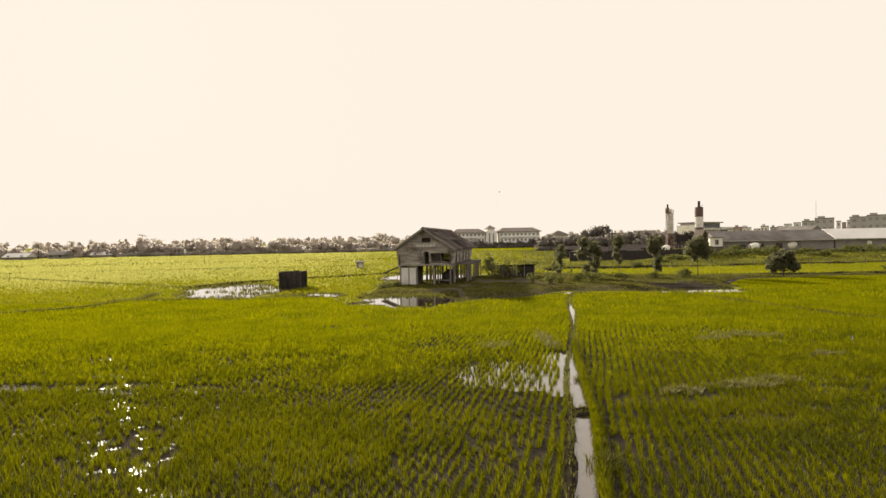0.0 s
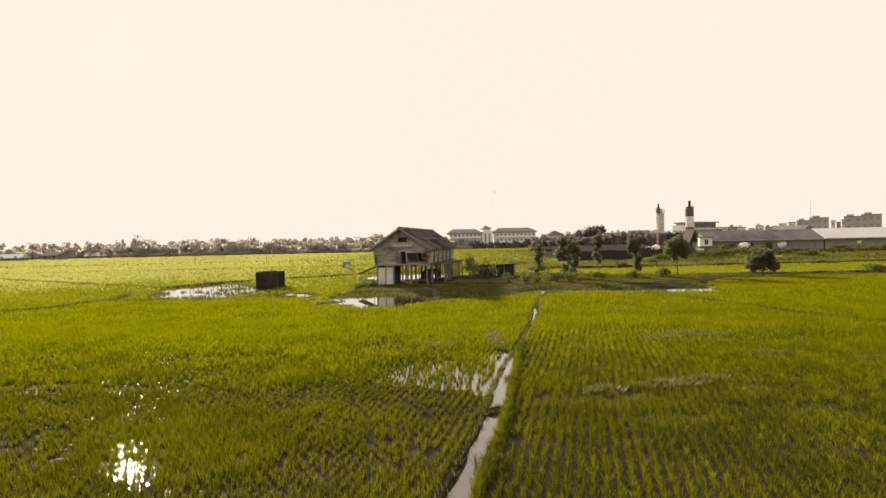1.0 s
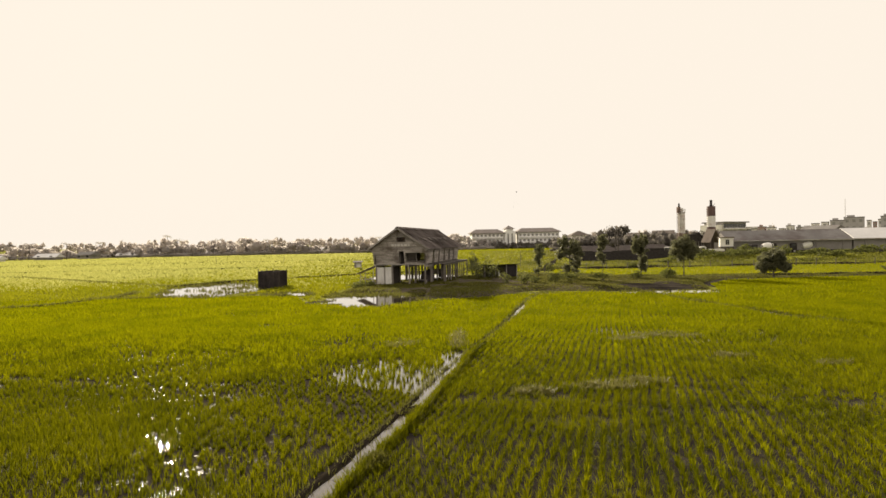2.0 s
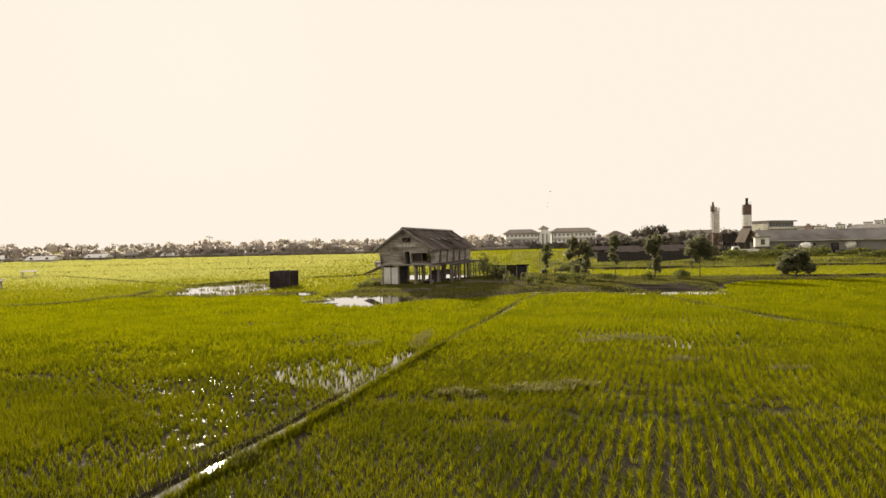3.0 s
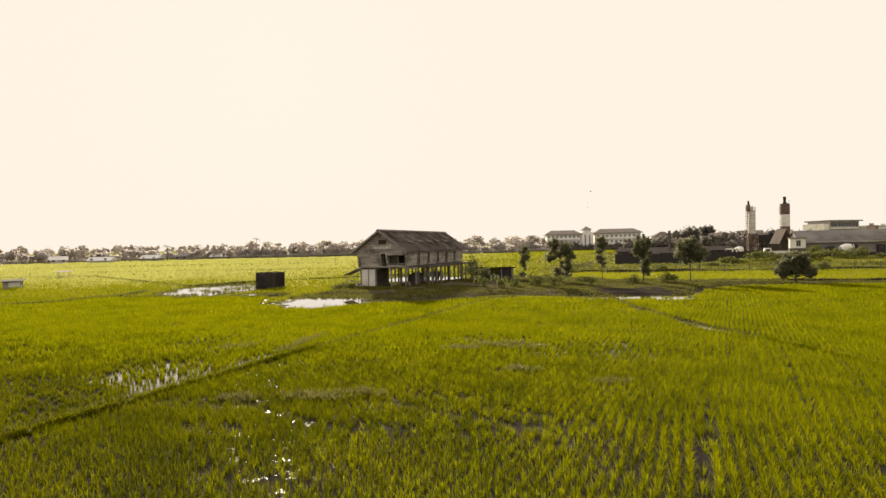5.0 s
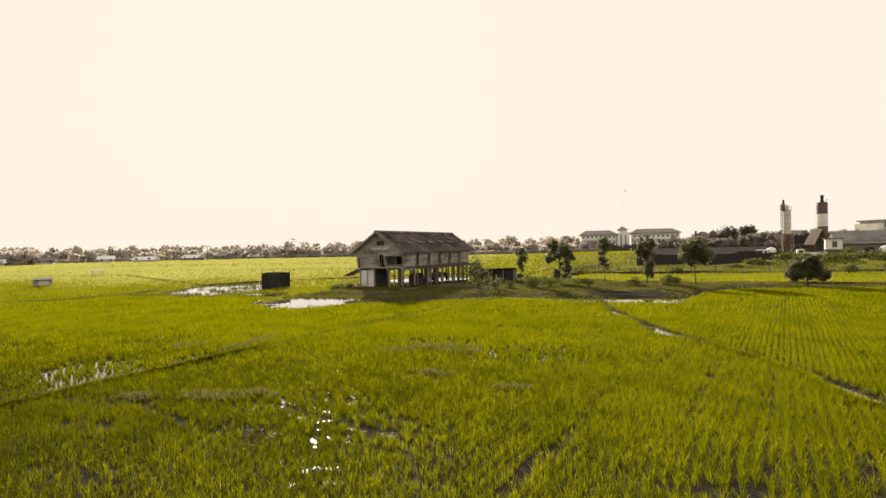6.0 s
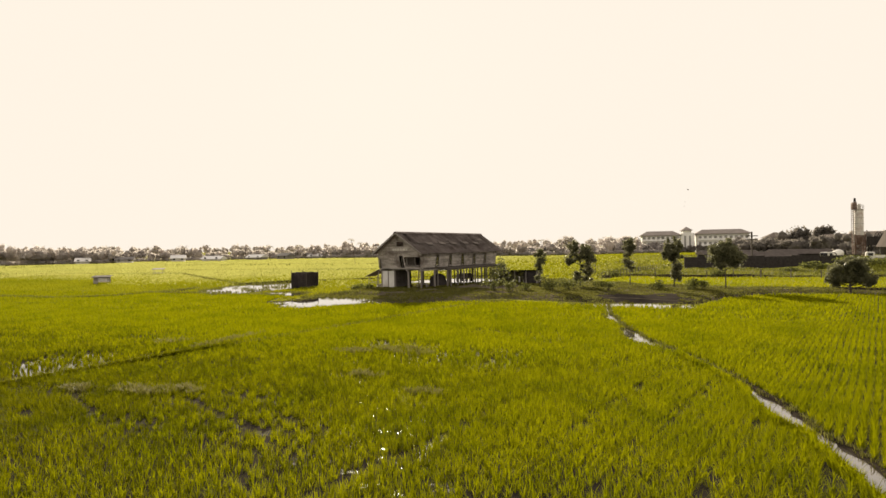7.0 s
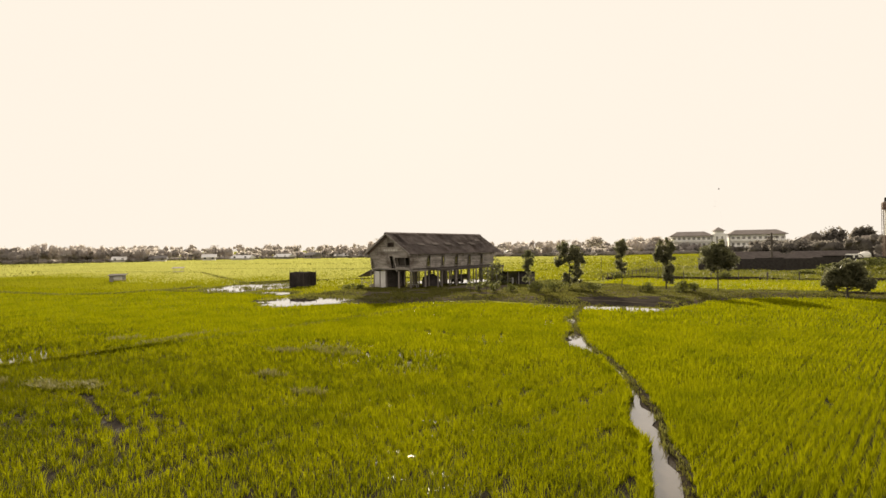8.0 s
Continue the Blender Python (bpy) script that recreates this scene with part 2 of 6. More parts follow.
def blades(x, y, z, height, count, width, spread, rng, bend=True):
    """Tufts of grass blades at the plan places x, y: vertices and triangles."""
    n = len(x) * count
    spread = np.repeat(spread, count) if np.ndim(spread) else spread
    X, Y, Z, H = (np.repeat(v, count) for v in (x, y, z, height))
    turn = rng.random(n) * 2 * np.pi
    H = H * (0.65 + 0.5 * rng.random(n))
    lean = spread * H * (0.15 + 0.85 * rng.random(n))
    r0 = 0.05 * rng.random(n) * spread / 0.4
    cx, sx = np.cos(turn), np.sin(turn)
    side = turn + 1.1 + rng.random(n) * 0.9
    wx, wy = np.cos(side) * width / 2, np.sin(side) * width / 2
    bx, by = X + cx * r0, Y + sx * r0
    tip = np.stack((bx + cx * lean, by + sx * lean, Z + H), 1)
    b0, b1 = np.stack((bx - wx, by - wy, Z), 1), np.stack((bx + wx, by + wy, Z), 1)
    i = np.arange(n)
    if not bend:
        v = np.stack((b0, b1, tip), 1).reshape(-1, 3)
        return v, np.stack((3 * i, 3 * i + 1, 3 * i + 2), 1)
    mx, my, mz = bx + cx * lean * 0.32, by + sx * lean * 0.32, Z + H * 0.6
    m0, m1 = np.stack((mx - wx, my - wy, mz), 1), np.stack((mx + wx, my + wy, mz), 1)
    v = np.stack((b0, b1, m0, m1, tip), 1).reshape(-1, 3)
    k = 5 * i
    t = np.stack((k, k + 1, k + 3, k, k + 3, k + 2, k + 2, k + 3, k + 4), 1).reshape(-1, 3)
    return v, t


def stuff(name, pieces, mat, label, category):
    vs, ts, k = [], [], 0
    for v, t in pieces:
        vs.append(v)
        ts.append(t + k)
        k += len(v)
    return tagged(new(name, raw_mesh(name, np.concatenate(vs), np.concatenate(ts), mat)), label, category, kind="stuff")


def heap(name, m, rx, ry, rz, mat, label, category, seed):
    """A draped irregular mound."""
    t = thing(name, m, label, category)
    bm = bmesh.new()
    bmesh.ops.create_icosphere(bm, subdivisions=3, radius=1)
    for v in bm.verts:
        v.co = Vector((v.co.x * rx, v.co.y * ry, max(v.co.z, -0.05) * rz)) * (1 + 0.25 * noise.noise(v.co * 1.7 + Vector((seed, 0, 0))))
    part("cover", bm, mat, t)
    return t


# ======== plan of the fields ========
DITCH = ((-20, -3.6), (11.8, 3.1), (17.0, 4.35), (20.4, 4.95), (25.0, 5.9), (31.0, 7.4), (40.0, 9.5), (50.0, 11.5), (57.0, 14.0))
CHANNEL = ((-20, 40.0), (8.0, 35.6), (20.4, 33.6), (23.0, 33.2), (24.2, 32.7), (26.0, 32.35), (28.3, 31.85), (31.0, 30.9), (33.6, 29.85), (35.3, 29.0), (37.6, 27.5), (41.4, 26.6), (44.0, 25.8), (47.4, 24.85), (56.0, 23.6))
YARD_EDGE = ((-60, 53.5), (-33, 55), (-22, 55.5), (-12, 56.5), (-8.5, 48.6), (0.8, 48.4), (3.0, 51.0), (8.0, 52.5), (13.0, 57.0), (22.0, 55.2), (31.0, 56.0), (33.5, 64.0), (38.0, 69.3), (48.0, 71.4), (90.0, 73.0))


def along(line, v):
    p = np.array(line, dtype=float)
    return np.interp(v, p[:, 0], p[:, 1])


def ditch_half(y):
    return np.interp(y, (10, 20, 23, 26, 29, 36, 39, 44, 47, 57), (0.30, 0.27, 0.24, 0.10, 0.02, 0.02, 0.16, 0.24, 0.03, 0.18))


def channel_half(y):
    return np.interp(y, (10, 20.4, 22.6, 23.5, 24.1, 25.2, 26.9, 27.5, 30.8, 31.6, 32.6, 33.4, 35.8, 36.6, 38.4, 40.6, 41.6, 44.6, 45.2, 47.0, 48, 50), (0.26, 0.31, 0.31, 0.12, 0.34, 0.42, 0.32, 0.12, 0.10, 0.17, 0.17, 0.05, 0.06, 0.52, 0.55, 0.34, 0.05, 0.05, 0.36, 0.36, 0.06, 0.05))


# bare or thinly grown spots: x, y, radius along x, radius along y, share of plants that stand
WET = (
    (-12.9, 20.9, 1.0, 0.35, 0.4), (-17.2, 21.8, 1.0, 0.5, 0.6), (-11.2, 41.5, 2.0, 1.2, 0.6), (2.6, 22.8, 2.4, 2.6, 0.62), (4.2, 21.6, 1.1, 2.3, 0.66), (5.3, 25.2, 0.9, 1.8, 0.62), (15.4, 32.4, 2.4, 1.3, 0.6), (18.6, 29.6, 1.3, 1.5, 0.6), (-4.2, 14.6, 2.6, 1.9, 1.0), (9.8, 14.9, 0.42, 0.5, 1.0), (21.2, 23.4, 0.8, 1.2, 0.8),
    (22.2, 29.0, 1.7, 1.3, 0.75), (22.8, 37.6, 1.6, 2.0, 0.65), (21.2, 31.6, 1.7, 1.2, 0.7), (-1.0, 35.5, 2.4, 1.0, 0.7), (24.0, 44.8, 0.7, 1.2, 0.5))
THIN = ((-8.9, 14.6, 1.5, 2.0, 0.72), (1.2, 15.2, 1.2, 1.0, 0.8), (19.2, 18.2, 1.9, 1.6, 0.72), (20.6, 16.6, 0.9, 1.3, 0.75), (5.2, 14.3, 0.7, 1.2, 0.75), (17.4, 24.8, 0.9, 1.1, 0.75), (15.6, 21.6, 1.6, 1.0, 0.8), (1.7, 14.4, 0.9, 1.3, 0.75), (-2.0, 16.5, 2.0, 1.2, 0.8), (12.5, 14.0, 1.6, 0.8, 0.75), (16.0, 19.0, 3.4, 2.6, 0.86), (2.0, 17.5, 2.6, 2.2, 0.85), (8.0, 24.5, 3.0, 1.4, 0.85))
BARE = (
    (-16.5, 22.0, 2.2, 0.7, 0.45), (-12.9, 21.8, 1.4, 0.5, 0.2), (-9.6, 21.4, 1.0, 0.5, 0.3), (17.8, 25.2, 0.7, 0.4, 0.25), (10.9, 20.1, 1.6, 0.5, 0.8), (-6.5, 36.0, 2.2, 0.6, 0.45), (14.6, 29.4, 1.0, 0.5, 0.3),
    (25.6, 14.0, 1.4, 0.5, 0.3), (27.0, 16.6, 1.0, 0.4, 0.3), (7.5, 19.0, 2.6, 0.7, 0.55), (9.5, 16.6, 1.6, 0.5, 0.5), (11.0, 26.0, 2.2, 0.5, 0.6), (13.5, 17.5, 2.0, 0.5, 0.55), (18.5, 38.0, 2.5, 0.8, 0.6))
SPARSE = WET + THIN + BARE


for i, (cx, cy, rx, ry, share) in enumerate(WET):
    n_ = 40
    t_ = np.linspace(0, 2 * np.pi, n_, endpoint=False)
    w_ = 0.95 * (1 + 0.5 * (lattice_noise(np.cos(t_) * 3 + cx, np.sin(t_) * 3 + cy, 0.7, i) - 0.5))
    v_ = np.concatenate((np.stack((cx + rx * w_ * np.cos(t_), cy + ry * w_ * np.sin(t_), 0 * t_ + 0.034 + 0.0008 * i), 1), [[cx, cy, 0.034 + 0.0008 * i]]))
    k_ = np.arange(n_)
    tagged(new("wet_patch", raw_mesh("wet_patch", v_, np.stack((k_, (k_ + 1) % n_, 0 * k_ + n_), 1), "pond" if abs(cx - 4) < 2 and cy > 21 or cx in (-12.9, -11.2, 18.6, 24.0) else "row_water")), "patch of open water between the rice rows", "puddle", kind="structure")


def in_wet(x, y):
    hit = np.zeros(len(x), bool)
    for cx, cy, rx, ry, share in WET:
        hit |= ((x - cx) / rx) ** 2 + ((y - cy) / ry) ** 2 < 1.3
    return hit


def thinned(x, y, rng):
    keep = np.ones(len(x), bool)
    for cx, cy, rx, ry, share in SPARSE:
        u = ((x - cx) / rx) ** 2 + ((y - cy) / ry) ** 2 + 0.8 * (lattice_noise(x, y, 0.7, cx) - 0.5)
        keep &= (u > 1) | (rng.random(len(x)) < share)
    return keep


# ======== ground, water, banks ========
def stepped(lo, hi, fine_lo, fine_hi, step):
    inner = np.arange(fine_lo, fine_hi + step, step)
    outer_hi = fine_hi + np.cumsum(step * 1.35 ** np.arange(1, 40))
    outer_lo = fine_lo - np.cumsum(step * 1.35 ** np.arange(1, 40))
    return np.concatenate(([lo], outer_lo[outer_lo > lo][::-1], inner, outer_hi[outer_hi < hi], [hi]))


def sheet(name, xs, ys, zf, mat):
    gx, gy = np.meshgrid(xs, ys)
    v = np.stack((gx.ravel(), gy.ravel(), zf(gx.ravel(), gy.ravel())), 1)
    w = len(xs)
    i = (np.arange(len(ys) - 1)[:, None] * w + np.arange(w - 1)[None]).ravel()
    ob = new(name, raw_mesh(name, v, np.stack((i, i + 1, i + w + 1, i + w), 1), mat))
    ob.data.shade_smooth()
    return ob


def ground_height(x, y):
    near = np.clip((y - 75) / 60, 0, 1)
    lift = 1.0 * np.clip((y - 112) / 8, 0, 1) * np.clip((x - 46) / 14, 0, 1) * np.clip((300 - y) / 80, 0, 1)
    return 0.12 * near * (lattice_noise(x, y, 9, 3) - 0.5) + lift


tagged(sheet("ground", stepped(-4000, 4000, -110, 130, 3.0), stepped(-600, 4000, -10, 190, 3.0), ground_height, "soil"),
       "wide flat muddy green farmland reaching the horizon", "ground", kind="structure")
for xs_, ys_ in ((np.arange(-72, 92, 1.5), np.arange(-8, 56.6, 1.5)), (np.arange(32.5, 92, 1.5), np.arange(55.0, 74.1, 1.5))):
    tagged(sheet("paddy_floor", xs_, ys_, lambda x, y: np.where((y < along(YARD_EDGE, x) + 1.2) | (x > -9), 0.03, -0.2), "paddy"),
           "flooded dark mud floor of the rice paddies", "paddy", kind="structure")


def yard_height(x, y):
    back = np.interp(x, (-12, -6, 0, 4, 8, 14, 30, 50, 70), (70, 73, 77, 80.5, 86, 88, 79, 77.5, 77))
    inside = np.minimum(y - along(YARD_EDGE, x) - np.where((x > -9) & (x < 2), 8.0, 0.8), back - y)
    inside = np.minimum(inside, np.minimum(x + 9.0, 90 - x))
    rise = np.clip(inside / 3.0, 0, 1)
    rise = rise * rise * (3 - 2 * rise)
    top = np.interp(x, (-10, 0, 14, 24, 34, 50, 90), (0.35, 0.38, 0.40, 0.36, 0.3, 0.22, 0.2))
    return -0.12 + rise * (0.12 + top + 0.22 * (lattice_noise(x, y, 3.2, 5) - 0.5) * (x > 8))


tagged(sheet("yard", np.arange(-14, 92, 0.7), np.arange(50, 95, 0.7), yard_height, "yard"),
       "low dark earth bank with trodden soil and weeds", "yard", kind="structure")


pond_mud = sheet("mud_shore", np.arange(16, 36, 0.7), np.arange(54.5, 66, 0.7), lambda x, y: yard_height(x, y) + 0.006 - 0.3 * (((x - 26) / 8.5) ** 2 + ((y - 60) / 4.2) ** 2 > 0.9 + 0.5 * (lattice_noise(x, y, 2.2, 9) - 0.5)), "mud")
tagged(pond_mud, "dark wet mud shore above the puddle", "mud", kind="structure")


def ribbon(name, line, half, mat, label, category, y0, y1, step=0.35, z=0.055, ragged=0.12, seed=2):
    """A strip of water along a line of (y, x), ragged at both sides."""
    ys = np.arange(y0, y1, step)
    xs = along(line, ys)
    hw = half(ys)
    l = xs - hw * (1 + ragged * 6 * (lattice_noise(ys, 0 * ys, 0.9, seed) - 0.5))
    r = xs + hw * (1 + ragged * 6 * (lattice_noise(ys, 0 * ys, 0.9, seed + 1) - 0.5))
    v = np.concatenate((np.stack((l, ys, 0 * ys + z), 1), np.stack((r, ys, 0 * ys + z), 1)))
    i = np.arange(len(ys) - 1)
    n = len(ys)
    return tagged(new(name, raw_mesh(name, v, np.stack((i, i + n, i + n + 1, i + 1), 1), mat)), label, category, kind="structure")


ribbon("ditch_water", DITCH, ditch_half, "water", "narrow straight ditch of still murky water", "ditch", -7.4, 57)
ribbon("channel_water", CHANNEL, channel_half, "water", "winding water channel between two rice fields", "channel", -7.4, 56, ragged=0.26, seed=6)


def pond(name, cx, cy, rx, ry, turn, label, seed, z=0.06, rough=0.35):
    k = 72
    t = np.linspace(0, 2 * np.pi, k, endpoint=False)
    wob = 1 + rough * (lattice_noise(np.cos(t) * 3 + 9, np.sin(t) * 3 + 9, 0.8, seed) - 0.5) * 2
    lx, ly = np.cos(t) * rx * wob, np.sin(t) * ry * wob
    c, s = math.cos(radians(turn)), math.sin(radians(turn))
    v = np.stack((cx + lx * c - ly * s, cy + lx * s + ly * c, 0 * t + z), 1)
    v = np.concatenate((v, [[cx, cy, z]]))
    i = np.arange(k)
    return tagged(new(name, raw_mesh(name, v, np.stack((i, (i + 1) % k, 0 * i + k), 1), "pond")), label, "pond", kind="structure")


PONDS = ((-25.4, 66.0, 5.4, 12.5, 24), (-14.0, 57.8, 3.4, 2.4, -20), (-2.9, 51.4, 4.3, 5.8, 8), (25.9, 54.9, 6.1, 1.8, 2), (-2.6, 84.5, 7.5, 7.0, 20), (13.4, 55.6, 1.8, 1.4, 15))
for i, (cx, cy, rx, ry, turn) in enumerate(PONDS):
    pond("pond", cx, cy, rx, ry, turn, ("shallow bright pond with grassy ragged edges", "small pool at the rice field's edge", "small pond in front of the stilt house",
         "long puddle under the earth bank", "flooded ground behind the stilt house", "small puddle at the ditch's end")[i], 11 + i, rough=0.34)


def in_pond(x, y, grow=0.0):
    hit = np.zeros(len(x), bool)
    for cx, cy, rx, ry, turn in PONDS:
        c, s = math.cos(radians(turn)), math.sin(radians(turn))
        u, v = (x - cx) * c + (y - cy) * s, -(x - cx) * s + (y - cy) * c
        hit |= (u / (rx + grow)) ** 2 + (v / (ry + grow)) ** 2 + 0.9 * (lattice_noise(x, y, 1.3, 4) - 0.5) < 1
    return hit


# ======== rice ========
HEADING = radians(15.2)


def rice_plan(y0, y1, row, gap, rng, east=False):
    """Planting grid in rows along HEADING, kept to the fields and off the ditches."""
    f = np.arange(-30, 110, gap)
    s = np.arange(-90, 110, row)
    S, F = np.meshgrid(s, f)
    S = S + rng.normal(0, row * (0.05 if east else 0.11), S.shape)
    F = F + rng.normal(0, gap * 0.2, F.shape)
    S = S + (0.12 if east else 0.5) * (lattice_noise(S, F, 6.5, 13) - 0.5)      # rows wander a little
    c, n = math.cos(HEADING), math.sin(HEADING)
    x, y = (S * c + F * n).ravel(), (-S * n + F * c).ravel()
    depth = y - 0.2 * np.clip(x, 0, 40)
    k = (depth > y0) & (depth <= y1) & (y > 6.0) & (x > np.where(y < 34, -1.0 * y - 3, -1.35 * y)) & (x < 28 + 0.9 * y) & (x < 88) & (x > -72) & (y > 0.2 * x + 5)
    x, y = x[k], y[k]
    edge = along(YARD_EDGE, x) - 0.5 + 0.6 * (lattice_noise(x, y, 1.7, 8) - 0.5)
    k = y < edge
    k &= (x > along(CHANNEL, y)) == east
    # machine-planted: wheel tracks stand thin in the eastern rows
    r_ = np.round((x * c - y * n) / row)
    k &= (x < 26.5) | (np.mod(r_, 6 if east else 7) != 0) | (rng.random(len(x)) < (0.72 if east else 0.5))
    off = np.abs(x - np.interp(y, (13, 15.4, 22.6, 34.3), (22.0, 22.6, 24.3, 26.9)))
    k &= (off > np.where(y < 23, 0.15, 0.1)) | (y > 34) | (rng.random(len(x)) < np.interp(y, (20, 24, 34), (0.22, 0.6, 0.85)))
    for (xa, ya), (xb, yb), wide in (((13.6, 20.0), (18.6, 18.2), 0.16), ((7.6, 19.6), (12.6, 17.6), 0.13), ((24.6, 17.0), (30.0, 15.2), 0.12)):
        u = np.clip(((x - xa) * (xb - xa) + (y - ya) * (yb - ya)) / ((xb - xa) ** 2 + (yb - ya) ** 2), 0, 1)
        k &= (np.hypot(x - xa - u * (xb - xa), y - ya - u * (yb - ya)) > wide) | (rng.random(len(x)) < 0.25)
    d = x - along(DITCH, y)
    k &= (d > np.maximum(ditch_half(y), 0.08) + 0.02) | (d < -np.maximum(ditch_half(y), 0.08) - np.where((y > 19.5) & (y < 27), 0.45, 0.22))
    d = x - along(CHANNEL, y)
    k &= (d > np.maximum(channel_half(y), 0.2) + np.where(y < 36, 0.29, 0.16)) | (d < -np.maximum(channel_half(y), 0.1) - 0.08)
    k &= ~in_pond(x, y, 0.1) | (rng.random(len(x)) < np.where(x > 18, 0.22, 0.05))
    x, y = x[k], y[k]
    k = thinned(x, y, rng)
    return x[k], y[k]


def vigour(x, y):
    """How well the rice has taken, from 0 to 1, in drifts of a few metres."""
    return np.clip(0.5 + 1.7 * (0.45 * lattice_noise(x, y, 3.3, 1) + 0.33 * lattice_noise(x, y, 1.3, 2) + 0.22 * lattice_noise(x, y, 9.5, 3) - 0.5), 0, 1)


rng = np.random.default_rng(5)
pieces, pieces_east = [], []
for y0, y1, count, width, spread, bend in ((-40, 14, 17, 0.0135, 0.58, True), (14, 24, 23, 0.021, 0.54, False), (24, 40, 11, 0.041, 0.54, False), (40, 90, 5, 0.078, 0.6, False)):
    for row, gap, east in ((0.29, 0.16 if y1 < 41 else 0.22, False), (0.25, 0.12 if y1 < 41 else 0.16, True)):
        x, y = rice_plan(y0, y1, row, gap, rng, east)
        brighter = np.maximum(np.clip((x - along(DITCH, y) - 5) / 19, 0, 1), np.clip((y - 19) / 15, 0, 1))
        full = np.maximum(np.clip((x - np.interp(y, (13, 20, 22, 34), (22.0, 22.6, 21.0, 23.0))) / 1.5, 0, 1), np.clip((y - 30) / 10, 0, 1))     # closed canopy
        past = x - along(DITCH, y)
        v = np.maximum(vigour(x, y), np.maximum(0.6 * full, np.maximum(0.45 * (past > 1), 0.62 * np.clip((x - 13) / 3, 0, 1))))
        v = np.maximum(v, 0.65 * in_wet(x, y) * (past < -2) * (y < 18))
        stand = rng.random(len(x)) < 0.80 + 0.4 * v + 0.2 * full
        x, y, v, brighter, full = x[stand], y[stand], v[stand], brighter[stand], full[stand]
        k = rng.random(len(x)) < brighter            # brighter leaf colour east and north stands for sun shining through
        wet = in_wet(x, y)
        h = (0.205 + 0.10 * v + 0.03 * full) * np.where(wet, 1.05, 1)
        sp = spread * (0.7 + 0.65 * v + 0.28 * np.clip(past[stand] / 3, 0, 1) * (not east) * (1 - full) + (-0.05 if east else 0.5) * full) * np.where(wet, np.where(y < 18, 1.15, 0.8), 1)
        pieces.append(blades(x[~k], y[~k], 0 * x[~k] + 0.02, h[~k], count, width, sp[~k], rng, bend))
        pieces_east.append(blades(x[k], y[k], 0 * x[k] + 0.02, h[k], count - (2 if east else 0), width, sp[k], rng, bend))
# the field goes on underneath and behind the path
s_, f_ = np.meshgrid(np.arange(-60, 110, 0.30), np.arange(-60, 40, 0.26))
x, y = (s_ * math.cos(HEADING) + f_ * math.sin(HEADING)).ravel(), (-s_ * math.sin(HEADING) + f_ * math.cos(HEADING)).ravel()
k = (x > -22) & (x < 52) & (y > -7.5) & ((y <= 6.0) | (y <= 0.2 * x + 5)) & (np.abs(x - along(DITCH, y)) > 0.5) & (np.abs(x - along(CHANNEL, y)) > 0.6)
x, y = x[k] + rng.normal(0, 0.03, k.sum()), y[k] + rng.normal(0, 0.05, k.sum())
pieces_east.append(blades(x, y, 0 * x + 0.02, 0.2 + 0.12 * vigour(x, y), 6, 0.075, 0.8, rng, False))
y = 7 + 22 * rng.random(900)      # leaves hanging over the ditch's eastern edge
x = along(DITCH, y) + ditch_half(y) - 0.04 + 0.16 * rng.random(900)
pieces.append(blades(x, y, 0 * x + 0.02, 0.24 + 0.14 * rng.random(900), 10, 0.016, 0.6, rng, True))
y = 13 + 21 * rng.random(1100)      # taller growth along the channel's near side
x = along(CHANNEL, y) - channel_half(y) - 0.02 - 0.22 * rng.random(1100)
pieces_east.append(blades(x, y, 0 * x + 0.02, 0.24 + 0.16 * rng.random(1100), 9, 0.02, 0.55, rng, True))
y = 12.6 + 4.2 * rng.random(380)      # self-sown seedlings in the wettest spot of the western field
x = -7.0 + 5.6 * rng.random(380)
pieces.append(blades(x, y, 0 * x + 0.02, 0.2 + 0.12 * rng.random(380), 8, 0.014, 0.35, rng, False))
stuff("rice_plants", pieces, "rice", "young yellow-green rice planted in long flooded rows", "rice")
stuff("eastern_rice_plants", pieces_east, "rice_east", "lush yellow-green rice in long planted rows", "rice")

# withered tufts in the bare spots
pieces = []
for cx, cy, rx, ry, n in ((10.9, 20.1, 1.6, 0.55, 110), (8.4, 19.5, 0.7, 0.35, 50), (12.6, 20.9, 1.0, 0.4, 60), (21.3, 23.6, 0.7, 0.35, 40), (17.8, 25.2, 0.7, 0.35, 40), (16.9, 30.4, 2.0, 0.9, 150), (14.6, 29.4, 1.1, 0.5, 70), (5.6, 30.0, 0.5, 3.0, 150), (2.6, 28.6, 1.0, 1.0, 60)):
    t = rng.random(n) * 2 * np.pi
    q = np.sqrt(rng.random(n)) * (0.45 + 0.9 * lattice_noise(np.cos(t) * 2 + cx, np.sin(t) * 2 + cy, 0.6, 3))
    x, y = cx + rx * q * np.cos(t), cy + ry * q * np.sin(t)
    pieces.append(blades(x, y, 0 * x + 0.02, 0.16 + 0.16 * rng.random(n), 9, 0.03, 0.9, rng, True))
stuff("withered_rice", pieces, "dry", "withered straw-coloured rice in bare spots", "rice")

# canopy of the fields further off
def far_patch(x0, x1, y0, y1, per_m2, height, width, count, rng, test=None, spread=0.95):
    n = int((x1 - x0) * (y1 - y0) * per_m2)
    x, y = x0 + (x1 - x0) * rng.random(n), y0 + (y1 - y0) * rng.random(n)
    k = ~in_pond(x, y, 0.3)
    if test is not None:
        k &= test(x, y)
    x, y = x[k], y[k]
    h = height * (0.75 + 0.5 * lattice_noise(x, y, 4.0, 7)) * np.where(in_pond(x, y, 1.0), 0.5, 1)
    return blades(x, y, ground_height(x, y), h, count, width, spread, rng, False)


